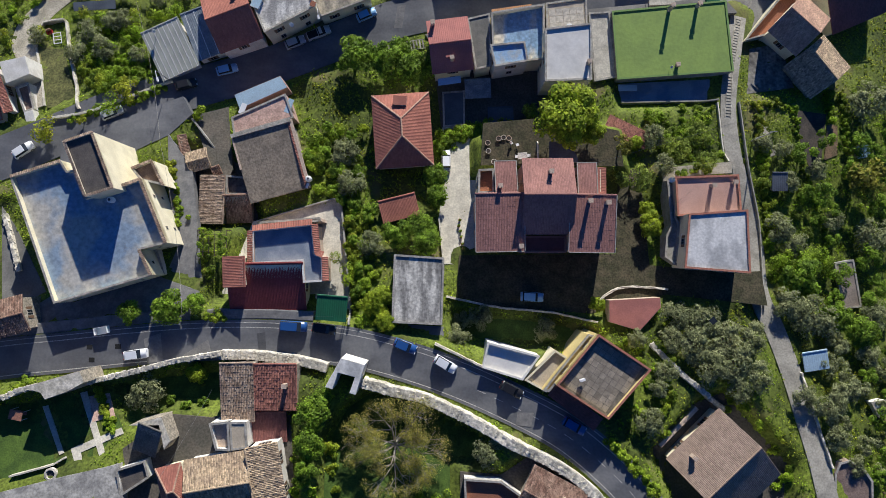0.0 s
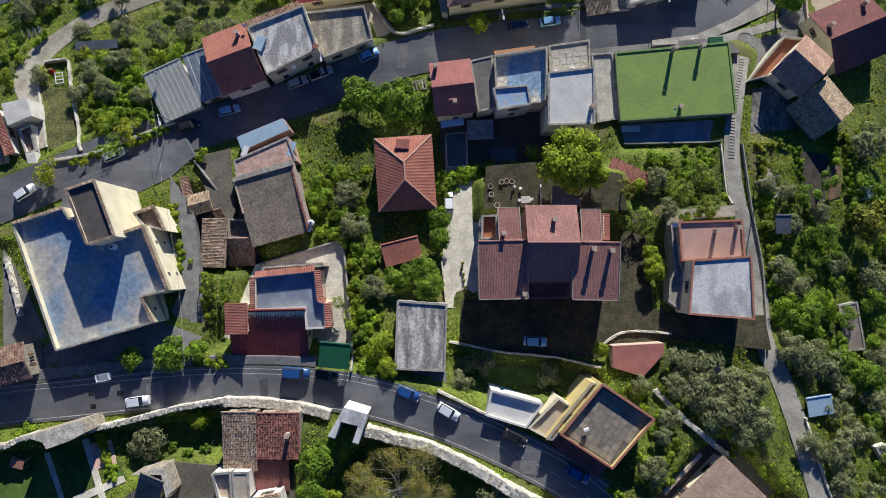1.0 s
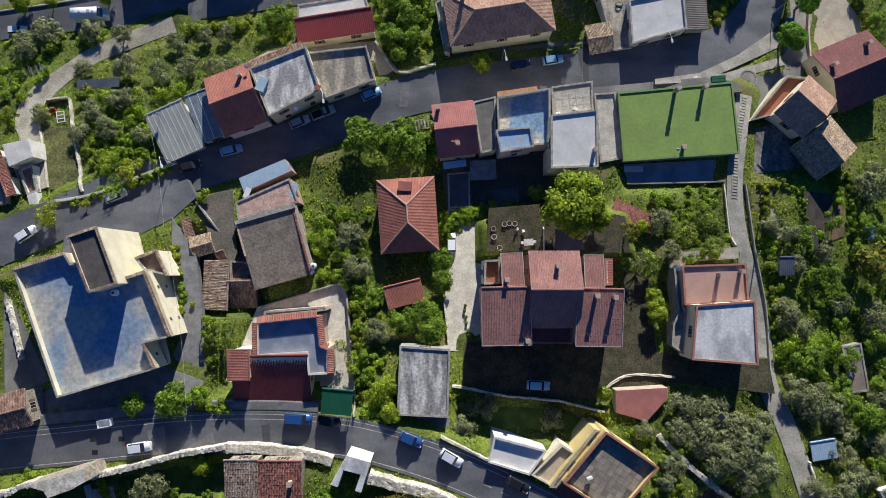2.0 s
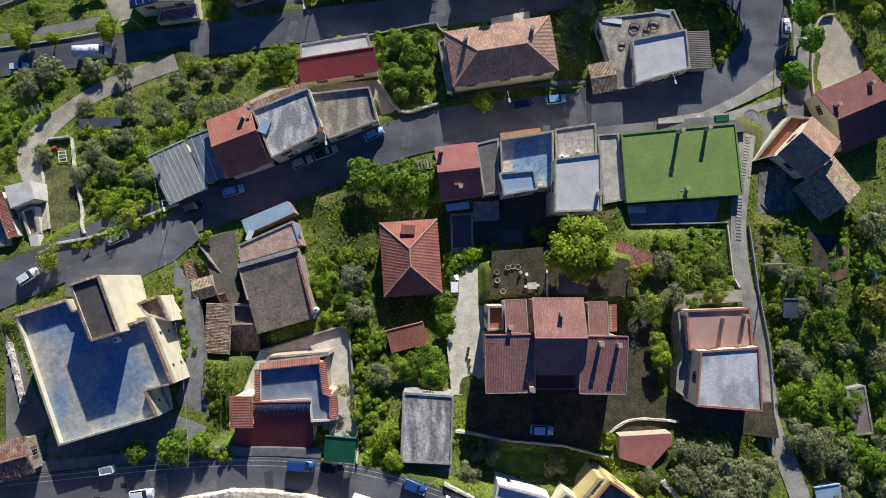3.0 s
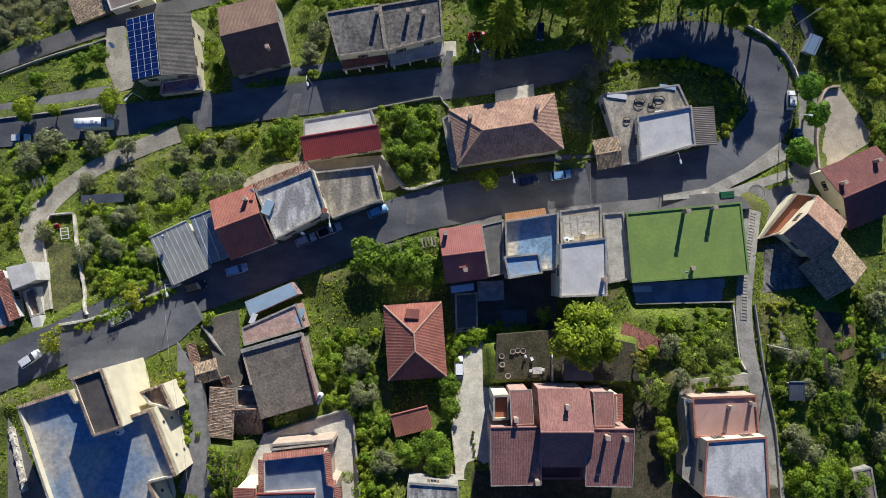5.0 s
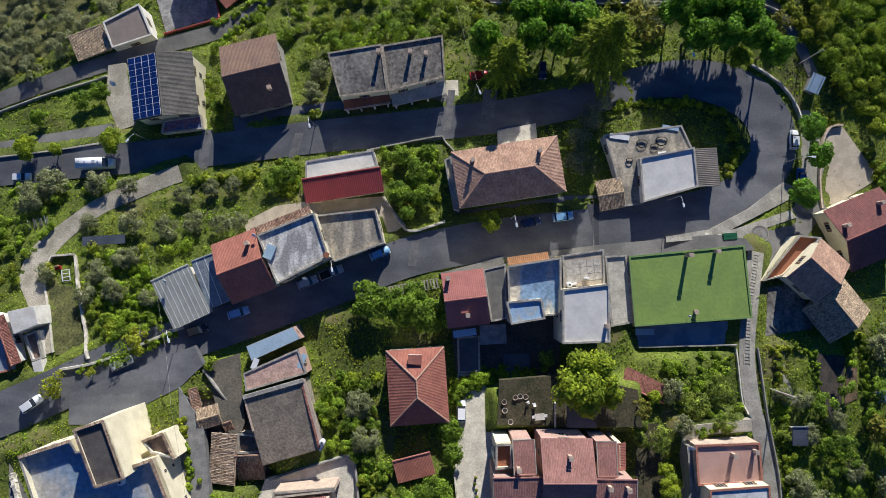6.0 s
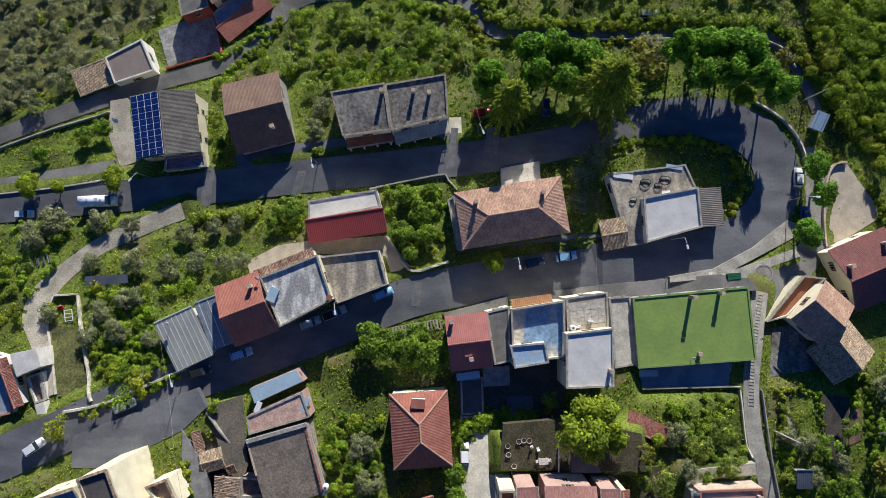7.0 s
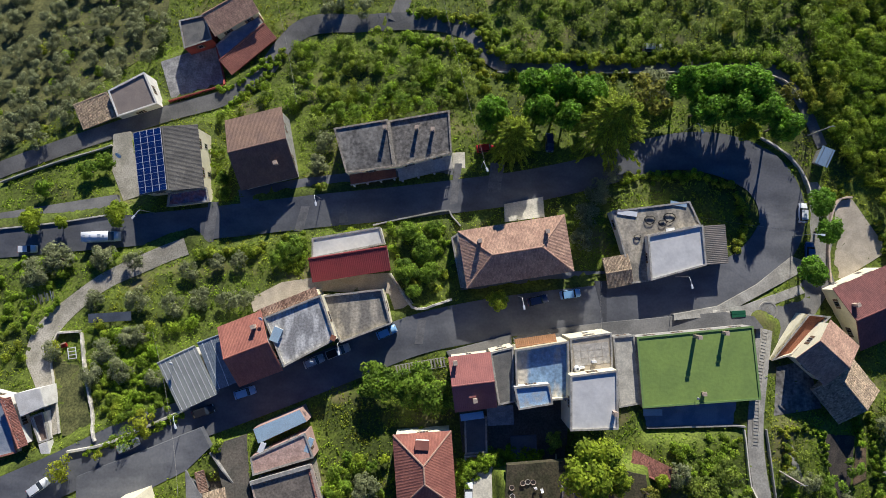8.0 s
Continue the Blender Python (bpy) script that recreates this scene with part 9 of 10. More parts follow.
plant("bush", [(-17.3, 12.6, 1.3), (-16.9, 11.1, 1.1), (-17.2, 9.7, 1.0), (-16.9, 8.6, 1.1), (-16.6, 7.2, 0.8), (-16.6, 6.1, 0.9), (-16.6, 4.7, 0.9), (-16.5, 3.4, 1.2), (-16.3, 2.2, 1.1), (-16.1, 0.8, 0.9), (-15.9, -0.2, 1.0), (-15.7, -1.8, 0.9), (-15.7, -2.9, 0.8), (-15.4, -4.2, 0.9), (-15.5, -5.3, 1.2), (-15.1, -6.4, 1.0), (-15.3, -7.6, 0.9)])
plant("bush", [(-70.3, 28.7, 0.7), (-69.2, 29.2, 0.7), (-67.9, 29.8, 0.7), (-67.0, 29.8, 0.8), (-65.6, 30.5, 1.0), (-64.3, 30.6, 1.0), (-63.1, 31.1, 0.8), (-62.1, 31.4, 0.7), (-60.7, 31.8, 0.6), (-59.6, 32.2, 0.7), (-58.2, 32.8, 0.7), (-57.2, 33.5, 0.9), (-55.9, 34.0, 0.6), (-54.7, 34.8, 0.9), (-53.5, 35.1, 0.6)])


def hedge(pts, r, gap=1.3):
    """Bushes in an unbroken row along a line."""
    rnd = random.Random(int(pts[0][0] * 7 + pts[0][1]))
    line = curve_points([(x, y, 1) for x, y in pts], gap)
    plant("bush", [(x + rnd.uniform(-0.25, 0.25), y + rnd.uniform(-0.25, 0.25), r * rnd.uniform(0.75, 1.2)) for x, y, _ in line])


hedge([(-43.5, 110.5), (-50.0, 104.8), (-54.0, 102.9)], 0.9)
hedge([(4.4, 114.0), (7.6, 109.2), (11.5, 108.7), (24.0, 108.4), (40.0, 108.4), (57.6, 107.6), (66.6, 106.2), (71.5, 101.2), (74.2, 95.6)], 1.2)
hedge([(1.0, 111.5), (4.0, 107.4), (4.8, 102.0)], 1.3)
hedge([(-0.6, 22.4), (0.6, 24.6), (4.0, 26.0), (9.0, 26.5), (13.5, 26.9)], 1.5, 1.0)
hedge([(-59.2, -20.6), (-57.5, -23.7), (-55.8, -26.9)], 0.6, 0.8)
hedge([(-37.9, -8.4), (-41.2, -7.6)], 0.7, 0.9)
hedge([(75.9, 34.8), (76.0, 29.6)], 1.1)
hedge([(78.8, 34.4), (79.2, 23.6)], 1.0)
hedge([(60.2, 32.2), (67.6, 32.0)], 0.7)
hedge([(68.1, 30.8), (69.1, 21.0), (71.5, 14.3), (73.4, 7.9), (73.2, 1.2)], 0.6)
hedge([(61.0, 1.0), (66.0, 1.8), (71.0, 0.8)], 2.2)
hedge([(75.4, 78.8), (79.0, 79.0)], 0.9)
hedge([(85.6, 72.2), (88.4, 66.8)], 1.0)


# ---- small things on roofs and in yards ----
def round_mesh(name, rings, material, seg=14, closed=True):
    """A turned shape from (radius, height) rings."""
    v, f = [], []
    for r, z in rings:
        v += [(r * math.cos(2 * math.pi * i / seg), r * math.sin(2 * math.pi * i / seg), z) for i in range(seg)]
    for k in range(len(rings) - 1):
        f += [(k * seg + i, k * seg + (i + 1) % seg, (k + 1) * seg + (i + 1) % seg, (k + 1) * seg + i) for i in range(seg)]
    if closed:
        f += [tuple(range(seg))[::-1], tuple(range((len(rings) - 1) * seg, len(rings) * seg))]
    return mesh_from(name, v, f, material)


def dish(x, y, z, rot, size=0.45):
    d = thing("satellite_dish", "pale grey satellite dish on a short mast", "dish", x, y, z, rot)
    part("mast", round_mesh("mast", [(0.04, 0), (0.04, 0.9)], "metal", 8), d)
    bowl = part("bowl", round_mesh("bowl", [(0.02, 0.0), (size * 0.5, 0.04), (size * 0.85, 0.12), (size, 0.2), (size * 0.97, 0.22), (size * 0.5, 0.08), (0.02, 0.04)], "lamp_white"), d)
    bowl.matrix_local = Matrix.Translation((0, 0.1, 0.95)) @ Matrix.Rotation(radians(-50), 4, "X")


def tank(x, y, z):
    t = thing("water_tank", "white plastic water tank on a roof", "tank", x, y, z)
    part("body", round_mesh("body", [(0.5, 0), (0.55, 0.1), (0.55, 0.9), (0.45, 1.05), (0.2, 1.12)], "lamp_white"), t)
    part("lid", round_mesh("lid", [(0.22, 1.1), (0.22, 1.18), (0.1, 1.2)], "dark_sheet"), t)


def cooler(x, y, z, rot):
    c = thing("air_conditioner", "white air conditioner box on a roof", "air conditioner", x, y, z, rot)
    part("body", bevelled("body", (0, 0, 0.35), (0.9, 0.4, 0.65), "lamp_white", 0.04), c)
    grille = part("grille", round_mesh("grille", [(0.24, 0), (0.26, 0.03), (0.05, 0.04)], "dark_sheet"), c)
    grille.matrix_local = Matrix.Translation((-0.15, -0.2, 0.35)) @ Matrix.Rotation(radians(90), 4, "X")


def roof_box(x, y, z, rot, w, d, tall, material, label):
    c = thing("roof_hatch", label, "roof hatch", x, y, z, rot)
    part("curb", boxes("curb", [((0, 0, tall / 2), (w, d, tall))], "white"), c)
    part("lid", boxes("lid", [((0, 0, tall + 0.05), (w + 0.1, d + 0.1, 0.08))], material), c)


def antenna(x, y, z, tall=3.0):
    a = thing("antenna", "thin metal television antenna on a mast", "antenna", x, y, z)
    part("mast", boxes("mast", [((0, 0, tall / 2), (0.05, 0.05, tall))], "metal"), a)
    part("boom", boxes("boom", [((0, 0, tall - 0.1), (0.05, 1.5, 0.05))] + [((0, -0.7 + 0.28 * k, tall - 0.1), (0.9 - 0.1 * k, 0.03, 0.03)) for k in range(6)], "metal"), a)


def hose(x, y, z, r):
    h = thing("hose_coil", "coil of black hose lying on a roof", "hose", x, y, z)
    v, f, turns, seg = [], [], 3, 22
    for k in range(turns * seg + 1):
        a = 2 * math.pi * k / seg
        q = r * (1 - 0.06 * k / seg) + 0.06 * math.sin(3 * a)
        for dr, dz in ((-0.04, 0.04), (0, 0.0), (0.04, 0.04), (0, 0.08)):
            v.append(((q + dr) * math.cos(a), (q + dr) * math.sin(a) * 0.8, dz + 0.05 * (k // seg)))
    for k in range(turns * seg):
        f += [(k * 4 + j, k * 4 + (j + 1) % 4, k * 4 + 4 + (j + 1) % 4, k * 4 + 4 + j) for j in range(4)]
    part("tube", mesh_from("tube", v, f, "rubber"), h)


def pot(x, y, seed, leaf="leaf_lime", group="garden pots"):
    z = gz(x, y) + 0.1
    p = thing("plant_pot", "clay pot with a small green plant", "plant pot", x, y, z, group=group)
    part("pot", round_mesh("pot", [(0.16, 0), (0.24, 0.35), (0.27, 0.38), (0.22, 0.38)], "rust_floor", 10), p)
    rnd = np.random.default_rng(seed)
    v, f = leaf_cloud(rnd, 60, [(0, 0, 0.5, 0.3), (0.1, 0.1, 0.65, 0.22)], 0.11)
    part("plant", quads_mesh("plant", v, f, leaf), p)


def garden_table(x, y, rot):
    t = thing("garden_table", "pale wooden garden table on bare soil", "table", x, y, gz(x, y) + 0.08, rot)
    for k in range(6):
        part("plank", bevelled("plank", (0, -0.5 + k * 0.2, 0.73), (1.7, 0.18, 0.05), "white", 0.015), t)
    for sx in (-0.7, 0.7):
        for sy in (-0.42, 0.42):
            part("leg", bevelled("leg", (sx, sy, 0.35), (0.08, 0.08, 0.7), "frame_paint", 0.01), t)


def garden_chair(x, y, rot):
    c = thing("garden_chair", "pale plastic garden chair on bare soil", "chair", x, y, gz(x, y) + 0.08, rot, group="chairs in the back garden")
    part("seat", bevelled("seat", (0, 0, 0.43), (0.52, 0.5, 0.06), "lamp_white", 0.02), c)
    part("backrest", bevelled("backrest", (0, 0.26, 0.72), (0.5, 0.06, 0.55), "lamp_white", 0.02), c)
    for sx in (-0.22, 0.22):
        for sy in (-0.2, 0.22):
            part("leg", bevelled("leg", (sx, sy, 0.2), (0.05, 0.05, 0.42), "lamp_white", 0.01), c)


def field_shelter(x0, y0, x1, y1, wide):
    """A long low shelter of dark sheets over posts."""
    run, ang = math.hypot(x1 - x0, y1 - y0), math.degrees(math.atan2(y1 - y0, x1 - x0))
    z = max(gz(x0, y0), gz(x1, y1))
    t = thing("field_shelter", "long low dark sheet shelter in a weedy field", "shelter", (x0 + x1) / 2, (y0 + y1) / 2, z, ang)
    for k in range(4):
        x = -run / 2 + (k + 0.5) * run / 4
        part("sheet", boxes("sheet", [((x, 0, 1.5 + 0.04 * (k % 2)), (run / 4 + 0.06, wide, 0.05))], "dark_sheet"), t)
    for sx in (-0.46, 0.0, 0.46):
        for sy in (-0.42, 0.42):
            part("post", boxes("post", [((sx * run, sy * wide, 0.5), (0.1, 0.1, 2.0))], "bark"), t)


def bed_frame(x, y, rot):
    b = thing("metal_frame", "white metal bed frame standing in a roofless hut", "frame", x, y, gz(x, y) + 0.3, rot)
    part("rails", boxes("rails", [((-0.75, 0, 0.3), (0.12, 2.3, 0.12)), ((0.75, 0, 0.3), (0.12, 2.3, 0.12))], "lamp_white"), b)
    for k in range(4):
        part("slat", boxes("slat", [((0, -1.05 + k * 0.7, 0.3), (1.5, 0.14, 0.08))], "lamp_white"), b)


def red_chair(x, y, rot):
    c = thing("armchair", "faded red armchair discarded in the weeds", "armchair", x, y, gz(x, y) + 0.1, rot)
    part("seat", bevelled("seat", (0, 0, 0.35), (0.8, 0.8, 0.35), "paint_red", 0.08), c)
    part("backrest", bevelled("backrest", (0, 0.42, 0.7), (0.85, 0.25, 0.8), "faded_tile", 0.08), c)
    for sx in (-0.5, 0.5):
        part("armrest", bevelled("armrest", (sx, 0, 0.5), (0.2, 0.8, 0.4), "paint_red", 0.06), c)


def scrap_panel(x, y, rot, tone):
    p = thing("scrap_panel", "grey scrap sheet leaning in a row beside a lane", "scrap", x, y, gz(x, y) + 0.15, rot, group="scrap beside the lane")
    part("sheet", boxes("sheet", [((0, 0, 0.5), (0.5, 2.2, 0.06))], tone), p).rotation_euler = (0, radians(-38), 0)
    part("brace", boxes("brace", [((0.1, 0, 0.25), (0.08, 1.6, 0.5))], "metal"), p)


def panel_stand(x, y, rot):
    """A tilted solar panel on a little cabin."""
    c = thing("panel_cabin", "little grey cabin with a pale blue tilted panel roof", "cabin", x, y, gz(x, y) - 0.2, rot)
    part("wall", boxes("wall", [((0, 0, 1.1), (2.0, 2.8, 2.2))], "grey_render"), c)
    part("panel", boxes("panel", [((0, 0, 0), (2.7, 3.8, 0.1))], "blue_sheet"), c, "pale blue sheet panel").matrix_local = Matrix.Translation((0, 0, 2.45)) @ Matrix.Rotation(radians(8), 4, "X")
    for k in (-1, 1):
        part("rail", boxes("rail", [((0, 0, 0), (0.08, 3.8, 0.1))], "metal"), c).matrix_local = Matrix.Translation((k * 0.9, 0, 2.55)) @ Matrix.Rotation(radians(8), 4, "X")


def swing_seat(x, y, rot):
    t = thing("swing_seat", "garden swing seat under a faded red canopy", "swing seat", x, y, gz(x, y) + 0.05, rot)
    part("canopy", bevelled("canopy", (0, 0, 1.95), (2.3, 1.7, 0.12), "brick_wall", 0.05), t)
    part("seat", bevelled("seat", (0, 0.1, 0.55), (1.8, 0.6, 0.15), "brick_wall", 0.05), t)
    part("backrest", bevelled("backrest", (0, 0.42, 0.9), (1.8, 0.12, 0.6), "brick_wall", 0.04), t)
    for sx in (-1.05, 1.05):
        for sy in (-0.7, 0.7):
            part("leg", boxes("leg", [((sx, sy, 0.95), (0.07, 0.07, 1.9))], "lamp_white"), t)


def trellis(x0, y0, x1, y1, z):
    """A flat frame of thin beams on posts, for vines."""
    t = thing("pergola", "thin weathered pergola half covered in vines", "pergola", (x0 + x1) / 2, (y0 + y1) / 2, z - 2.2)
    w, d = abs(x1 - x0), abs(y1 - y0)
    for k in range(6):
        part("beam", boxes("beam", [((-w / 2 + k * w / 5, 0, 2.2), (0.08, d, 0.1))], "bark"), t)
    for k in range(7):
        part("rafter", boxes("rafter", [((0, -d / 2 + k * d / 6, 2.3), (w, 0.05, 0.06))], "bark"), t)
    for sx in (-0.5, 0.5):
        for sy in (-0.5, 0.5):
            part("post", boxes("post", [((sx * w, sy * d, 0.9), (0.12, 0.12, 2.6))], "bark"), t)
    rnd = np.random.default_rng(77)
    cs = [(rnd.uniform(-w / 2, w / 2), rnd.uniform(-d / 2, d / 2), 2.35, rnd.uniform(0.25, 0.5)) for _ in range(26)]
    v, f = leaf_cloud(rnd, 1500, cs, 0.13, squash=0.35)
    part("vine", quads_mesh("vine", v, f, "leaf_broad"), t, "green climbing vine")


def tub(x, y, seed):
    t = thing("plant_tub", "round pale clay tub with dark soil", "plant pot", x, y, gz(x, y) + 0.06, group="tubs in the back garden")
    part("tub", round_mesh("tub", [(0.36, 0), (0.46, 0.4), (0.5, 0.44), (0.42, 0.44), (0.4, 0.36)], "faded_render" if seed % 2 else "pale_stone", 14, False), t)
    part("soil", round_mesh("soil", [(0.41, 0.3), (0.4, 0.36), (0.1, 0.38)], "bare_soil", 12), t)


def round_canopy(x, y, z, r):
    """A quarter-round sheet awning on two posts."""
    c = thing("round_awning", "dark quarter-round sheet awning beside a house", "awning", x, y, z)
    v, f, n = [], [], 14
    edge_ = [(0.0, 0.0)] + [(r * math.cos(k / n * math.pi / 2), r * math.sin(k / n * math.pi / 2) * 0.72) for k in range(n + 1)]
    prism(v, f, edge_, -0.06, 0.06)
    part("sheet", mesh_from("sheet", v, f, "dark_sheet"), c)
    for px, py in ((0.2, 0.2), (r * 0.9, 0.1), (0.2, r * 0.6)):
        tall = z - gz(x + px, y + py)
        part("post", boxes("post", [((px, py, -tall / 2), (0.1, 0.1, tall))], "metal"), c)


def skip(x, y, rot, material, label):
    z = gz(x, y) + 0.15
    s = thing("skip", label, "skip", x, y, z, rot)
    v, f = [], []
    box(v, f, (0, 0, 0.55), (2.4, 1.1, 1.1), 1.15)
    part("body", mesh_from("body", v, f, material), s)
    part("lid", boxes("lid", [((0, 0.3, 1.16), (2.7, 0.6, 0.06)), ((0, -0.32, 1.14), (2.7, 0.6, 0.06))], material), s)


def ladder(x0, y0, x1, y1, wide=1.1, step=0.62):
    """A strip of pale stone steps between two edge bands, set into the path."""
    run, ang = math.hypot(x1 - x0, y1 - y0), math.atan2(y1 - y0, x1 - x0)
    strip = tagged(new("path_steps"), "strip of pale stone steps set into the path", "steps", kind="structure")
    slab = boxes("step", [((0, 0, 0), (0.3, wide - 0.2, 0.08))], "pale_step")
    edge = boxes("edge_stone", [((0, 0, 0), (step * 1.02, 0.12, 0.1))], "pale_step")
    for k in range(int(run / step)):
        s = (k + 0.5) * step / run
        x, y = x0 + (x1 - x0) * s, y0 + (y1 - y0) * s
        z = float(base_z(x, y)) + 0.17
        tilt = math.atan2(float(base_z(x + 0.5 * math.cos(ang), y + 0.5 * math.sin(ang))) - float(base_z(x - 0.5 * math.cos(ang), y - 0.5 * math.sin(ang))), 1.0)
        m = Matrix.Translation((x, y, z)) @ Matrix.Rotation(ang, 4, "Z") @ Matrix.Rotation(-tilt, 4, "Y")
        part("step", slab, strip).matrix_local = m
        for side in (-0.5, 0.5):
            part("edge_stone", edge, strip).matrix_local = m @ Matrix.Translation((0, side * wide, 0))


def roundel(x, y, r=1.9):
    z = max(gz(x, y), float(base_z(x, y))) + 0.2
    ringed = thing("roundel", "pale paved ring set into the road junction", "paving", x, y, z, kind="structure")
    part("outer_ring", round_mesh("outer_ring", [(r, -0.4), (r, 0.03), (r - 0.3, 0.03), (r - 0.3, -0.4)], "pale_step", 28, False), ringed)
    part("disc", round_mesh("disc", [(r - 0.25, -0.4), (r - 0.25, -0.02), (0.2, 0.0)], "path_concrete", 28), ringed)
    part("hub", round_mesh("hub", [(0.5, -0.4), (0.5, 0.05), (0.3, 0.06)], "pale_step", 16), ringed)


def tyre_ring(x, y):
    t = thing("stone_ring", "round pale stone ring with a dark centre on the lawn", "planter", x, y, gz(x, y) + 0.1)
    part("rim", round_mesh("rim", [(1.0, -0.2), (1.05, 0.35), (0.75, 0.4), (0.65, 0.3), (0.65, 0.0)], "pale_stone", 20, False), t)
    part("soil", round_mesh("soil", [(0.68, 0.0), (0.68, 0.12), (0.2, 0.14)], "dark_ground", 16), t)


def crop_rows(x0, y0, x1, y1, n, gap):
    """Vegetable rows: low leafy heads in straight lines."""
    rnd = np.random.default_rng(21)
    d = Vector((x1 - x0, y1 - y0)).normalized()
    s = Vector((-d.y, d.x))
    cs = []
    for k in range(n):
        for q in np.arange(0, math.hypot(x1 - x0, y1 - y0), 0.55):
            x, y = x0 + d.x * q + s.x * k * gap, y0 + d.y * q + s.y * k * gap
            cs.append((x, y, gz(x, y) + 0.12, 0.24))
    v, f = leaf_cloud(rnd, len(cs) * 20, cs, 0.13)
    tagged(new("vegetable_rows", quads_mesh("vegetable_rows", v, f, "leaf_pale")), "rows of leafy vegetables in a kitchen garden", "vegetables", kind="stuff")


def cable(a, b, sag):
    a, b = Vector(a), Vector(b)
    v, f, n = [], [], 24
    for i in range(n + 1):
        s = i / n
        c = a.lerp(b, s) - Vector((0, 0, sag * 4 * s * (1 - s)))
        v += [c + Vector((0.022, 0.0, 0)), c + Vector((0, 0.022, 0.02)), c - Vector((0.022, 0, 0))]
    for i in range(n):
        f += [(i * 3 + j, i * 3 + (j + 1) % 3, i * 3 + 3 + (j + 1) % 3, i * 3 + 3 + j) for j in range(3)]
    tagged(new("cable", mesh_from("cable", v, f, "weathered_coping")), "thin overhead power cable between two poles", "cable")


def utility_pole(x, y, tall=8.0):
    p = thing("utility_pole", "grey concrete utility pole with a crossarm", "utility pole", x, y, gz(x, y))
    part("pole", round_mesh("pole", [(0.15, -0.5), (0.09, tall)], "pale_concrete", 9), p)
    part("crossarm", boxes("crossarm", [((0, 0, tall - 0.4), (1.4, 0.1, 0.1))], "metal"), p)


antenna(-52.4, 3.8, -0.4, 3.2)
tank(-56.3, 12.0, -0.4)
cooler(22.7, -17.8, 2.7, 20)
tank(20.3, 44.5, -8.9)
cooler(21.3, 44.7, -8.9, 10)
roof_box(-34.9, 50.6, -9.6, -22, 1.6, 2.6, 0.5, 'blue_sheet', 'pale blue roof hatch on a stained flat roof')
roof_box(1.1, 39.9, -8.0, 8, 1.2, 0.9, 0.3, 'pink_sheet', 'red skylight box on a plum roof')
roof_box(-24.4, 50.0, -9.5, -22, 0.9, 0.9, 0.4, 'rust_floor', 'rusty hatch at the roof edge')
dish(-37.4, 53.8, -9.2, 150)
dish(-28.1, 45.9, -9.2, 170)
dish(-54.5, 45.4, -11.0, 160, 0.4)
dish(40.6, 16.3, -5.2, 160, 0.6)
dish(42.6, 6.5, -5.2, 160, 0.5)
dish(43.4, 38.8, -11.7, 170, 0.3)
dish(-72.3, 86.9, -24.0, 160, 0.7)
hose(36.8, 72.4, -16.4, 1.1)
hose(40.7, 72.9, -16.4, 1.2)
hose(39.3, 71.8, -16.4, 0.8)
hose(34.3, 69.0, -16.4, 0.7)
roof_box(32.4, 73.8, -16.6, -8, 3.8, 0.9, 0.15, 'lamp_white', 'white sheeting along a roof edge')
roof_box(42.6, 75.6, -16.6, -10, 3.2, 0.7, 0.15, 'blue_sheet', 'pale blue sheeting along a roof edge')
roof_box(40.8, 70.5, -16.6, 10, 1.6, 0.5, 0.3, 'lamp_white', 'white crate on a cluttered terrace')
cooler(23.5, 45.7, -8.9, 0)
roof_box(-7.9, 31.1, -7.8, -3, 2.4, 1.6, 0.9, 'red_tile', 'small dormer box on a red hipped roof')
roof_box(44.3, -8.2, 2.6, 40, 0.9, 0.9, 0.1, 'glass', 'small dark skylight window in a flat roof')
roof_box(45.9, -32.5, -0.7, 42, 1.1, 0.9, 0.25, 'glass', 'dark skylight window in brown tiles')
roof_box(35.8, 35.4, -13.5, 0, 3.5, 1.1, 0.1, 'blue_sheet', 'pale blue canopy over a rear door')
roof_box(1.2, 35.6, -9.8, 8, 4.2, 1.2, 0.1, 'blue_sheet', 'pale canopy over a rear door')
roof_box(-37.2, 30.1, -9.0, -22, 0.9, 1.9, 0.2, 'lamp_white', 'white freezer box on a terrace')
roof_box(-28.6, 30.6, -9.0, -22, 0.9, 2.6, 0.2, 'blue_sheet', 'pale sheet roof corner')
tank(-24.3, 16.6, -7.0)
cooler(-24.6, 15.4, -7.2, 70)
roof_box(46.7, 16.2, -4.8, 2, 2.8, 0.7, 0.2, 'dark_sheet', 'dark solar heater lying on a terrace')
garden_table(14.5, 20.9, 4)
for cx_, cy_, turn_ in ((13.4, 20.8, 90), (15.6, 21.0, -90), (12.5, 23.3, 30), (13.6, 23.0, 200)):
    garden_chair(cx_, cy_, turn_)
for px_, py_, seed_ in ((10.2, 24.2, 31), (11.1, 24.4, 32), (12.1, 24.3, 33), (8.3, 21.9, 34), (8.2, 23.4, 35), (9.3, 19.9, 36)):
    tub(px_, py_, seed_)
pot(2.9, 8.3, 1212, 'leaf_broad')
pot(3.2, 7.3, 1225, 'leaf_broad')
pot(3.1, 9.4, 1203, 'leaf_broad')
pot(3.3, 6.2, 1236, 'leaf_broad')
pot(3.5, 4.9, 1250, 'leaf_broad')
pot(3.7, 4.1, 1260, 'leaf_broad')
pot(-27.1, -25.6, 1248, 'leaf_broad')
pot(-30.3, -2.6, 990, 'leaf_broad')
pot(-42.8, -2.1, 860, 'leaf_broad')
pot(-42.3, -5.1, 892, 'leaf_broad')
pot(-15.4, 18.1, 950, 'leaf_broad')
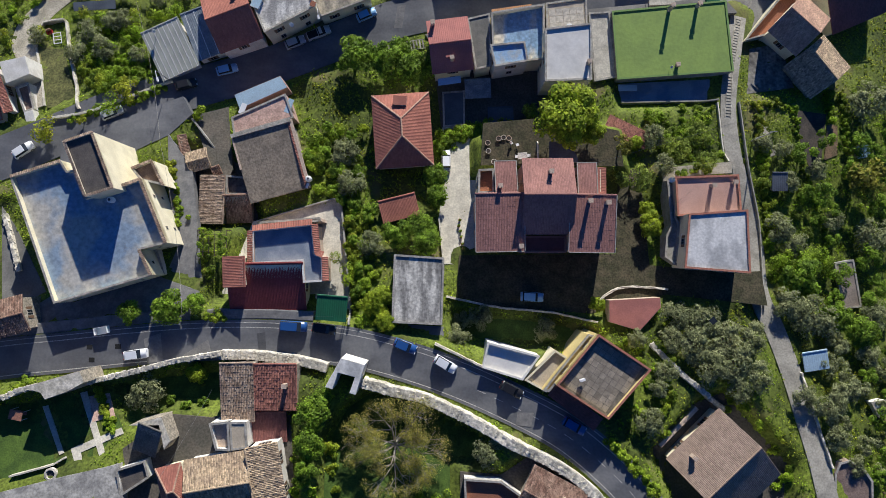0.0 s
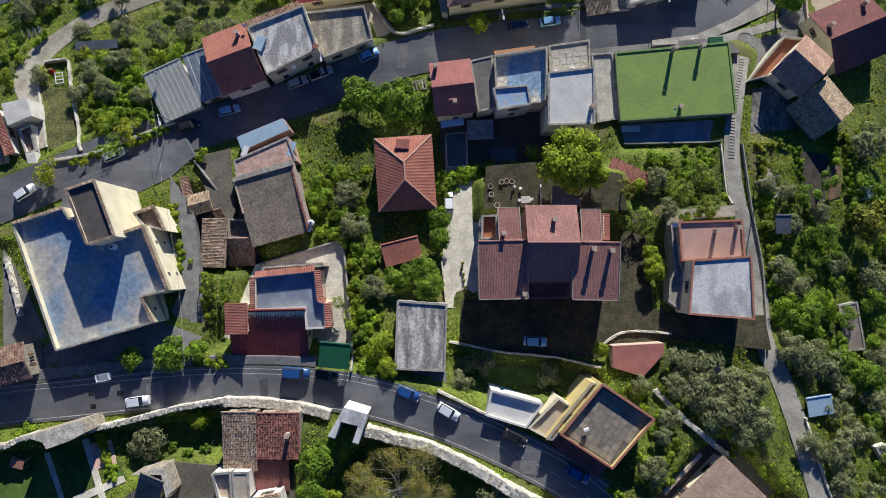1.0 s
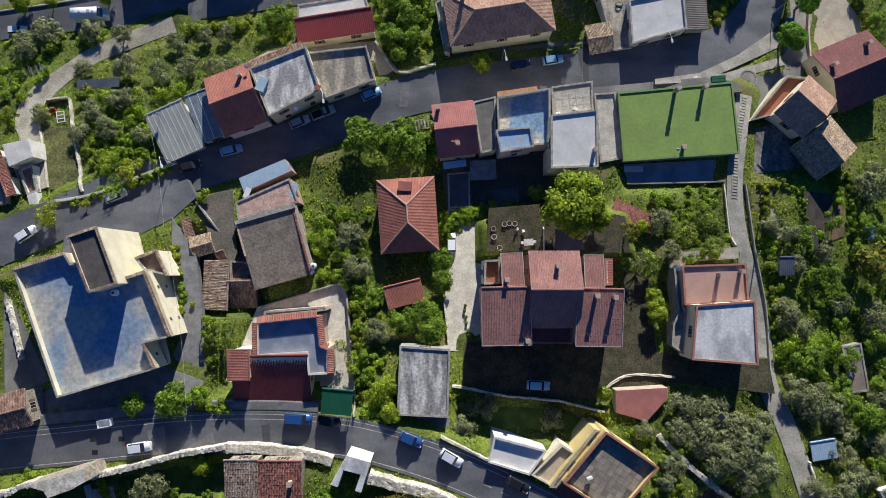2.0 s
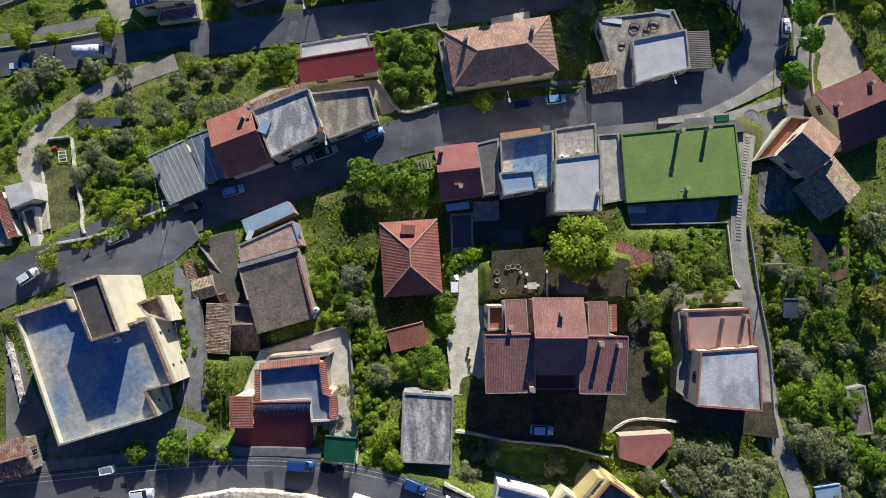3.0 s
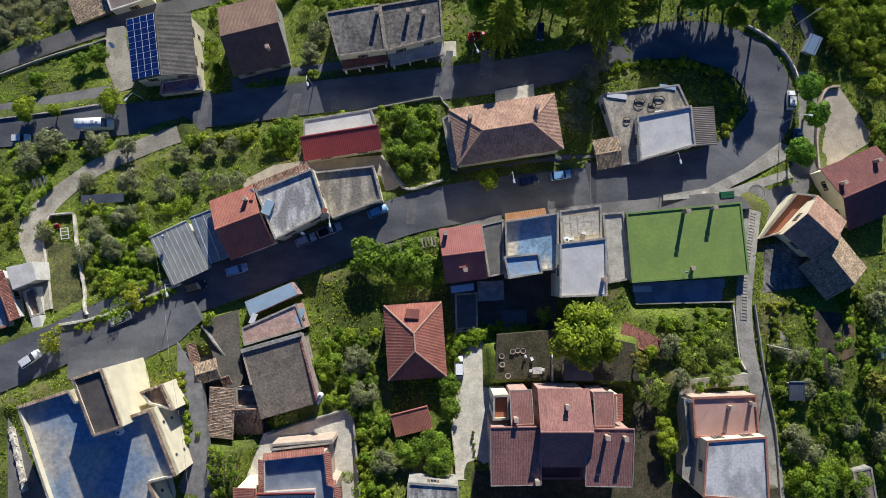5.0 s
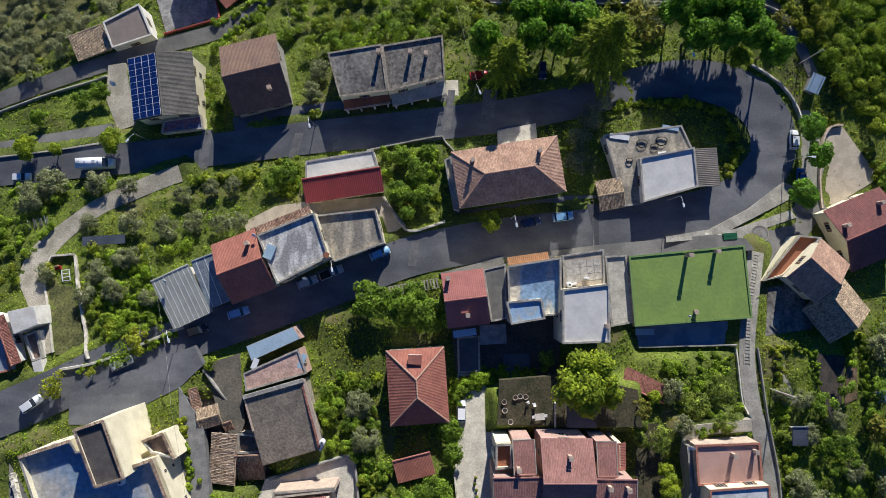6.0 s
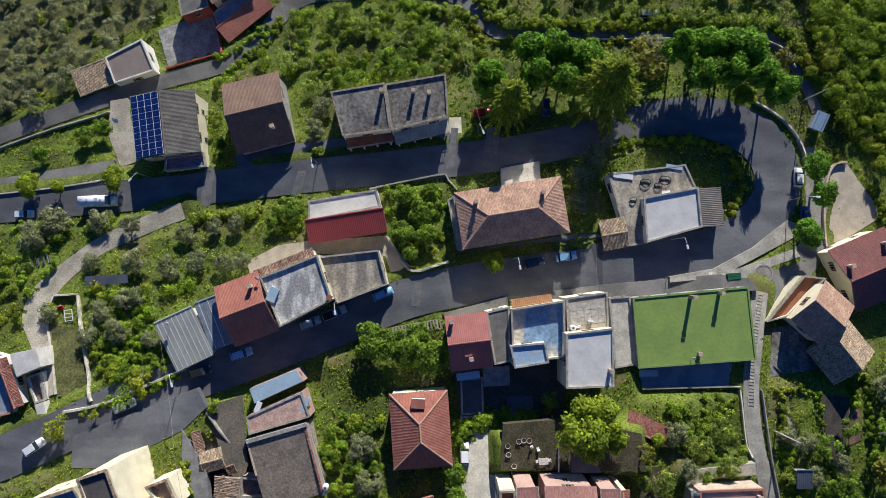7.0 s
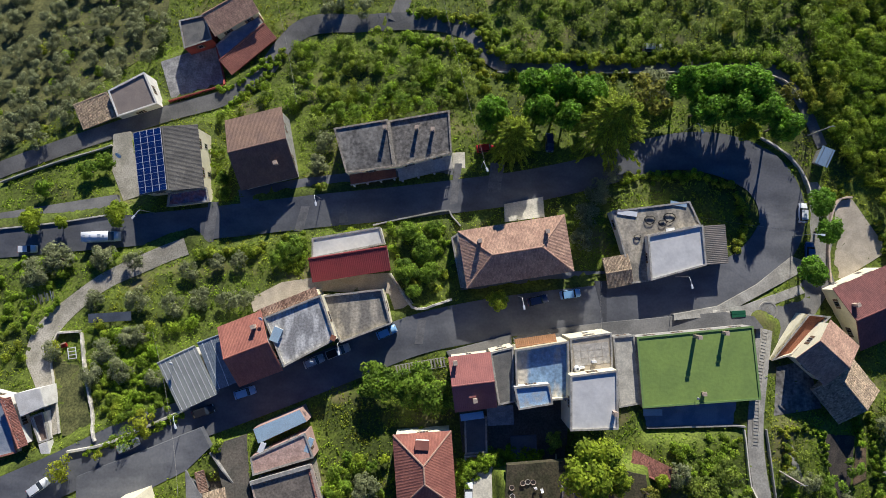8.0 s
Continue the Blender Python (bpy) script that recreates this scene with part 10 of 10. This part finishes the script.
pot(-42.8, 0.9, 832, 'leaf_broad')
field_shelter(-74.2, 53.0, -65.8, 53.5, 1.8)
bed_frame(-76.8, 46.3, 8)
red_chair(-78.7, 47.7, 20)
for k_ in range(5):
    scrap_panel(-85.8 - 2.2 + k_ * 1.15, 56.8 - 0.6 + k_ * 0.3, 14, ("dark_sheet", "grey_sheet", "brown_sheet")[k_ % 3])
panel_stand(74.3, 85.8, -22)
swing_seat(-71.9, -24.3, -12)
trellis(-43.6, 7.2, -38.4, 2.6, -4.7)
round_canopy(19.0, 19.4, -5.2, 5.2)
skip(53.8, 53.9, 4, 'green_sheet', 'dark green waste skip at the roadside')
cable((-57.9, 51.0, -9.6), (-49.9, 22.8, -3.4), 1.5)
cable((-49.9, 22.8, -3.4), (-42.1, -7.3, 4.3), 1.5)
cable((15.6, 15.9, -3.9), (53.4, 26.8, -5.2), 1.2)
cable((36.0, 7.8, -2.5), (55.1, 23.1, -4.8), 1.0)
cable((46.3, 72.8, -15.0), (69.5, 69.4, -14.2), 1.0)
cable((-4.0, 118.6, -20.2), (3.9, 83.6, -13.1), 1.5)
cable((-40.2, 121.3, -25.8), (-34.1, 97.0, -19.3), 1.2)
cable((-18.2, -7.6, 1.6), (-42.5, -7.4, 3.4), 1.0)
cable((-45.2, -33.2, 5.0), (-37.5, -19.3, 3.3), 0.6)
cable((25.5, 60.2, -10.3), (25.4, 50.8, -10.1), 0.6)
cable((-26.8, -35.8, 6.2), (-38.3, -35.4, 6.2), 0.5)
utility_pole(59.0, 24.8)
utility_pole(72.2, 90.7)
ladder(59.2, 50.6, 55.9, 38.5)
ladder(55.7, 38.0, 54.6, 29.3)
ladder(-13.4, 43.1, -3.5, 44.8, 1.8)
ladder(-70.4, 28.1, -63.4, 30.8, 1.6)
roundel(60.5, 54.4)
tyre_ring(-64.6, -33.5)
crop_rows(-3.2, -24.0, -2.6, -38.0, 8, -0.85)


# ---- undergrowth ----
def undergrowth():
    rnd = np.random.default_rng(11)
    vs, fs, k = [], [], 0
    for x, y, r in BUSHES:
        z = gz(x, y)
        n = int(rnd.integers(4, 7))
        cs = [(x + rnd.normal(0, 0.45 * r), y + rnd.normal(0, 0.45 * r), z + r * rnd.uniform(0.1, 1.0), r * rnd.uniform(0.38, 0.62)) for _ in range(n)]
        v, f = leaf_cloud(rnd, int(180 + 300 * r), cs, 0.17)
        vs.append(v)
        fs.append(f + k)
        k += len(v)
    me = quads_mesh("bushes", np.concatenate(vs), np.concatenate(fs), "leaf_weed")
    tagged(new("bushes", me), "rough bright green bushes and brambles", "bushes", kind="stuff")


def weeds(count=52000):
    rnd = np.random.default_rng(12)
    x, y = rnd.uniform(-100, 100, count), rnd.uniform(-50, 130, count)
    clear = np.ones(count, bool)
    for pts in ROADS.values():
        dist, half, _, _ = near_line(x, y, pts)
        clear &= dist > half + 0.25
    for name, (poly, _, _) in YARDS.items():
        sparse = rnd.uniform(0, 1, count) < (0.3 if name == "grove_floor" else -1)
        clear &= (in_poly(x, y, poly) > 0.3) | sparse
    for poly in FOOT:
        clear &= in_poly(x, y, poly) > 0.2
    x, y = x[clear], y[clear]
    z = ground_z(x, y)
    per = 7
    n = len(x) * per
    size = np.repeat(rnd.uniform(0.25, 0.75, len(x)), per)
    pos = np.stack([np.repeat(x, per), np.repeat(y, per), np.repeat(z, per)], 1) + rnd.normal(0, 1, (n, 3)) * size[:, None] * np.array([0.6, 0.6, 0.25])
    pos[:, 2] += size * 0.35
    nrm = rnd.normal(0, 0.6, (n, 3)) + np.array([0, 0, 0.7])
    t = np.cross(nrm, rnd.normal(size=(n, 3)))
    t /= np.linalg.norm(t, axis=1)[:, None]
    b = np.cross(nrm / np.linalg.norm(nrm, axis=1)[:, None], t)
    s = rnd.uniform(0.09, 0.25, n)[:, None]
    v = np.stack([pos - t * s, pos - b * s * 0.55, pos + t * s, pos + b * s * 0.55], 1).reshape(-1, 3)
    tagged(new("weeds", quads_mesh("weeds", v, np.arange(n * 4).reshape(-1, 4), "leaf_weed")), "rough weeds and tufts of grass", "weeds", kind="stuff")


undergrowth()
weeds()
groves()
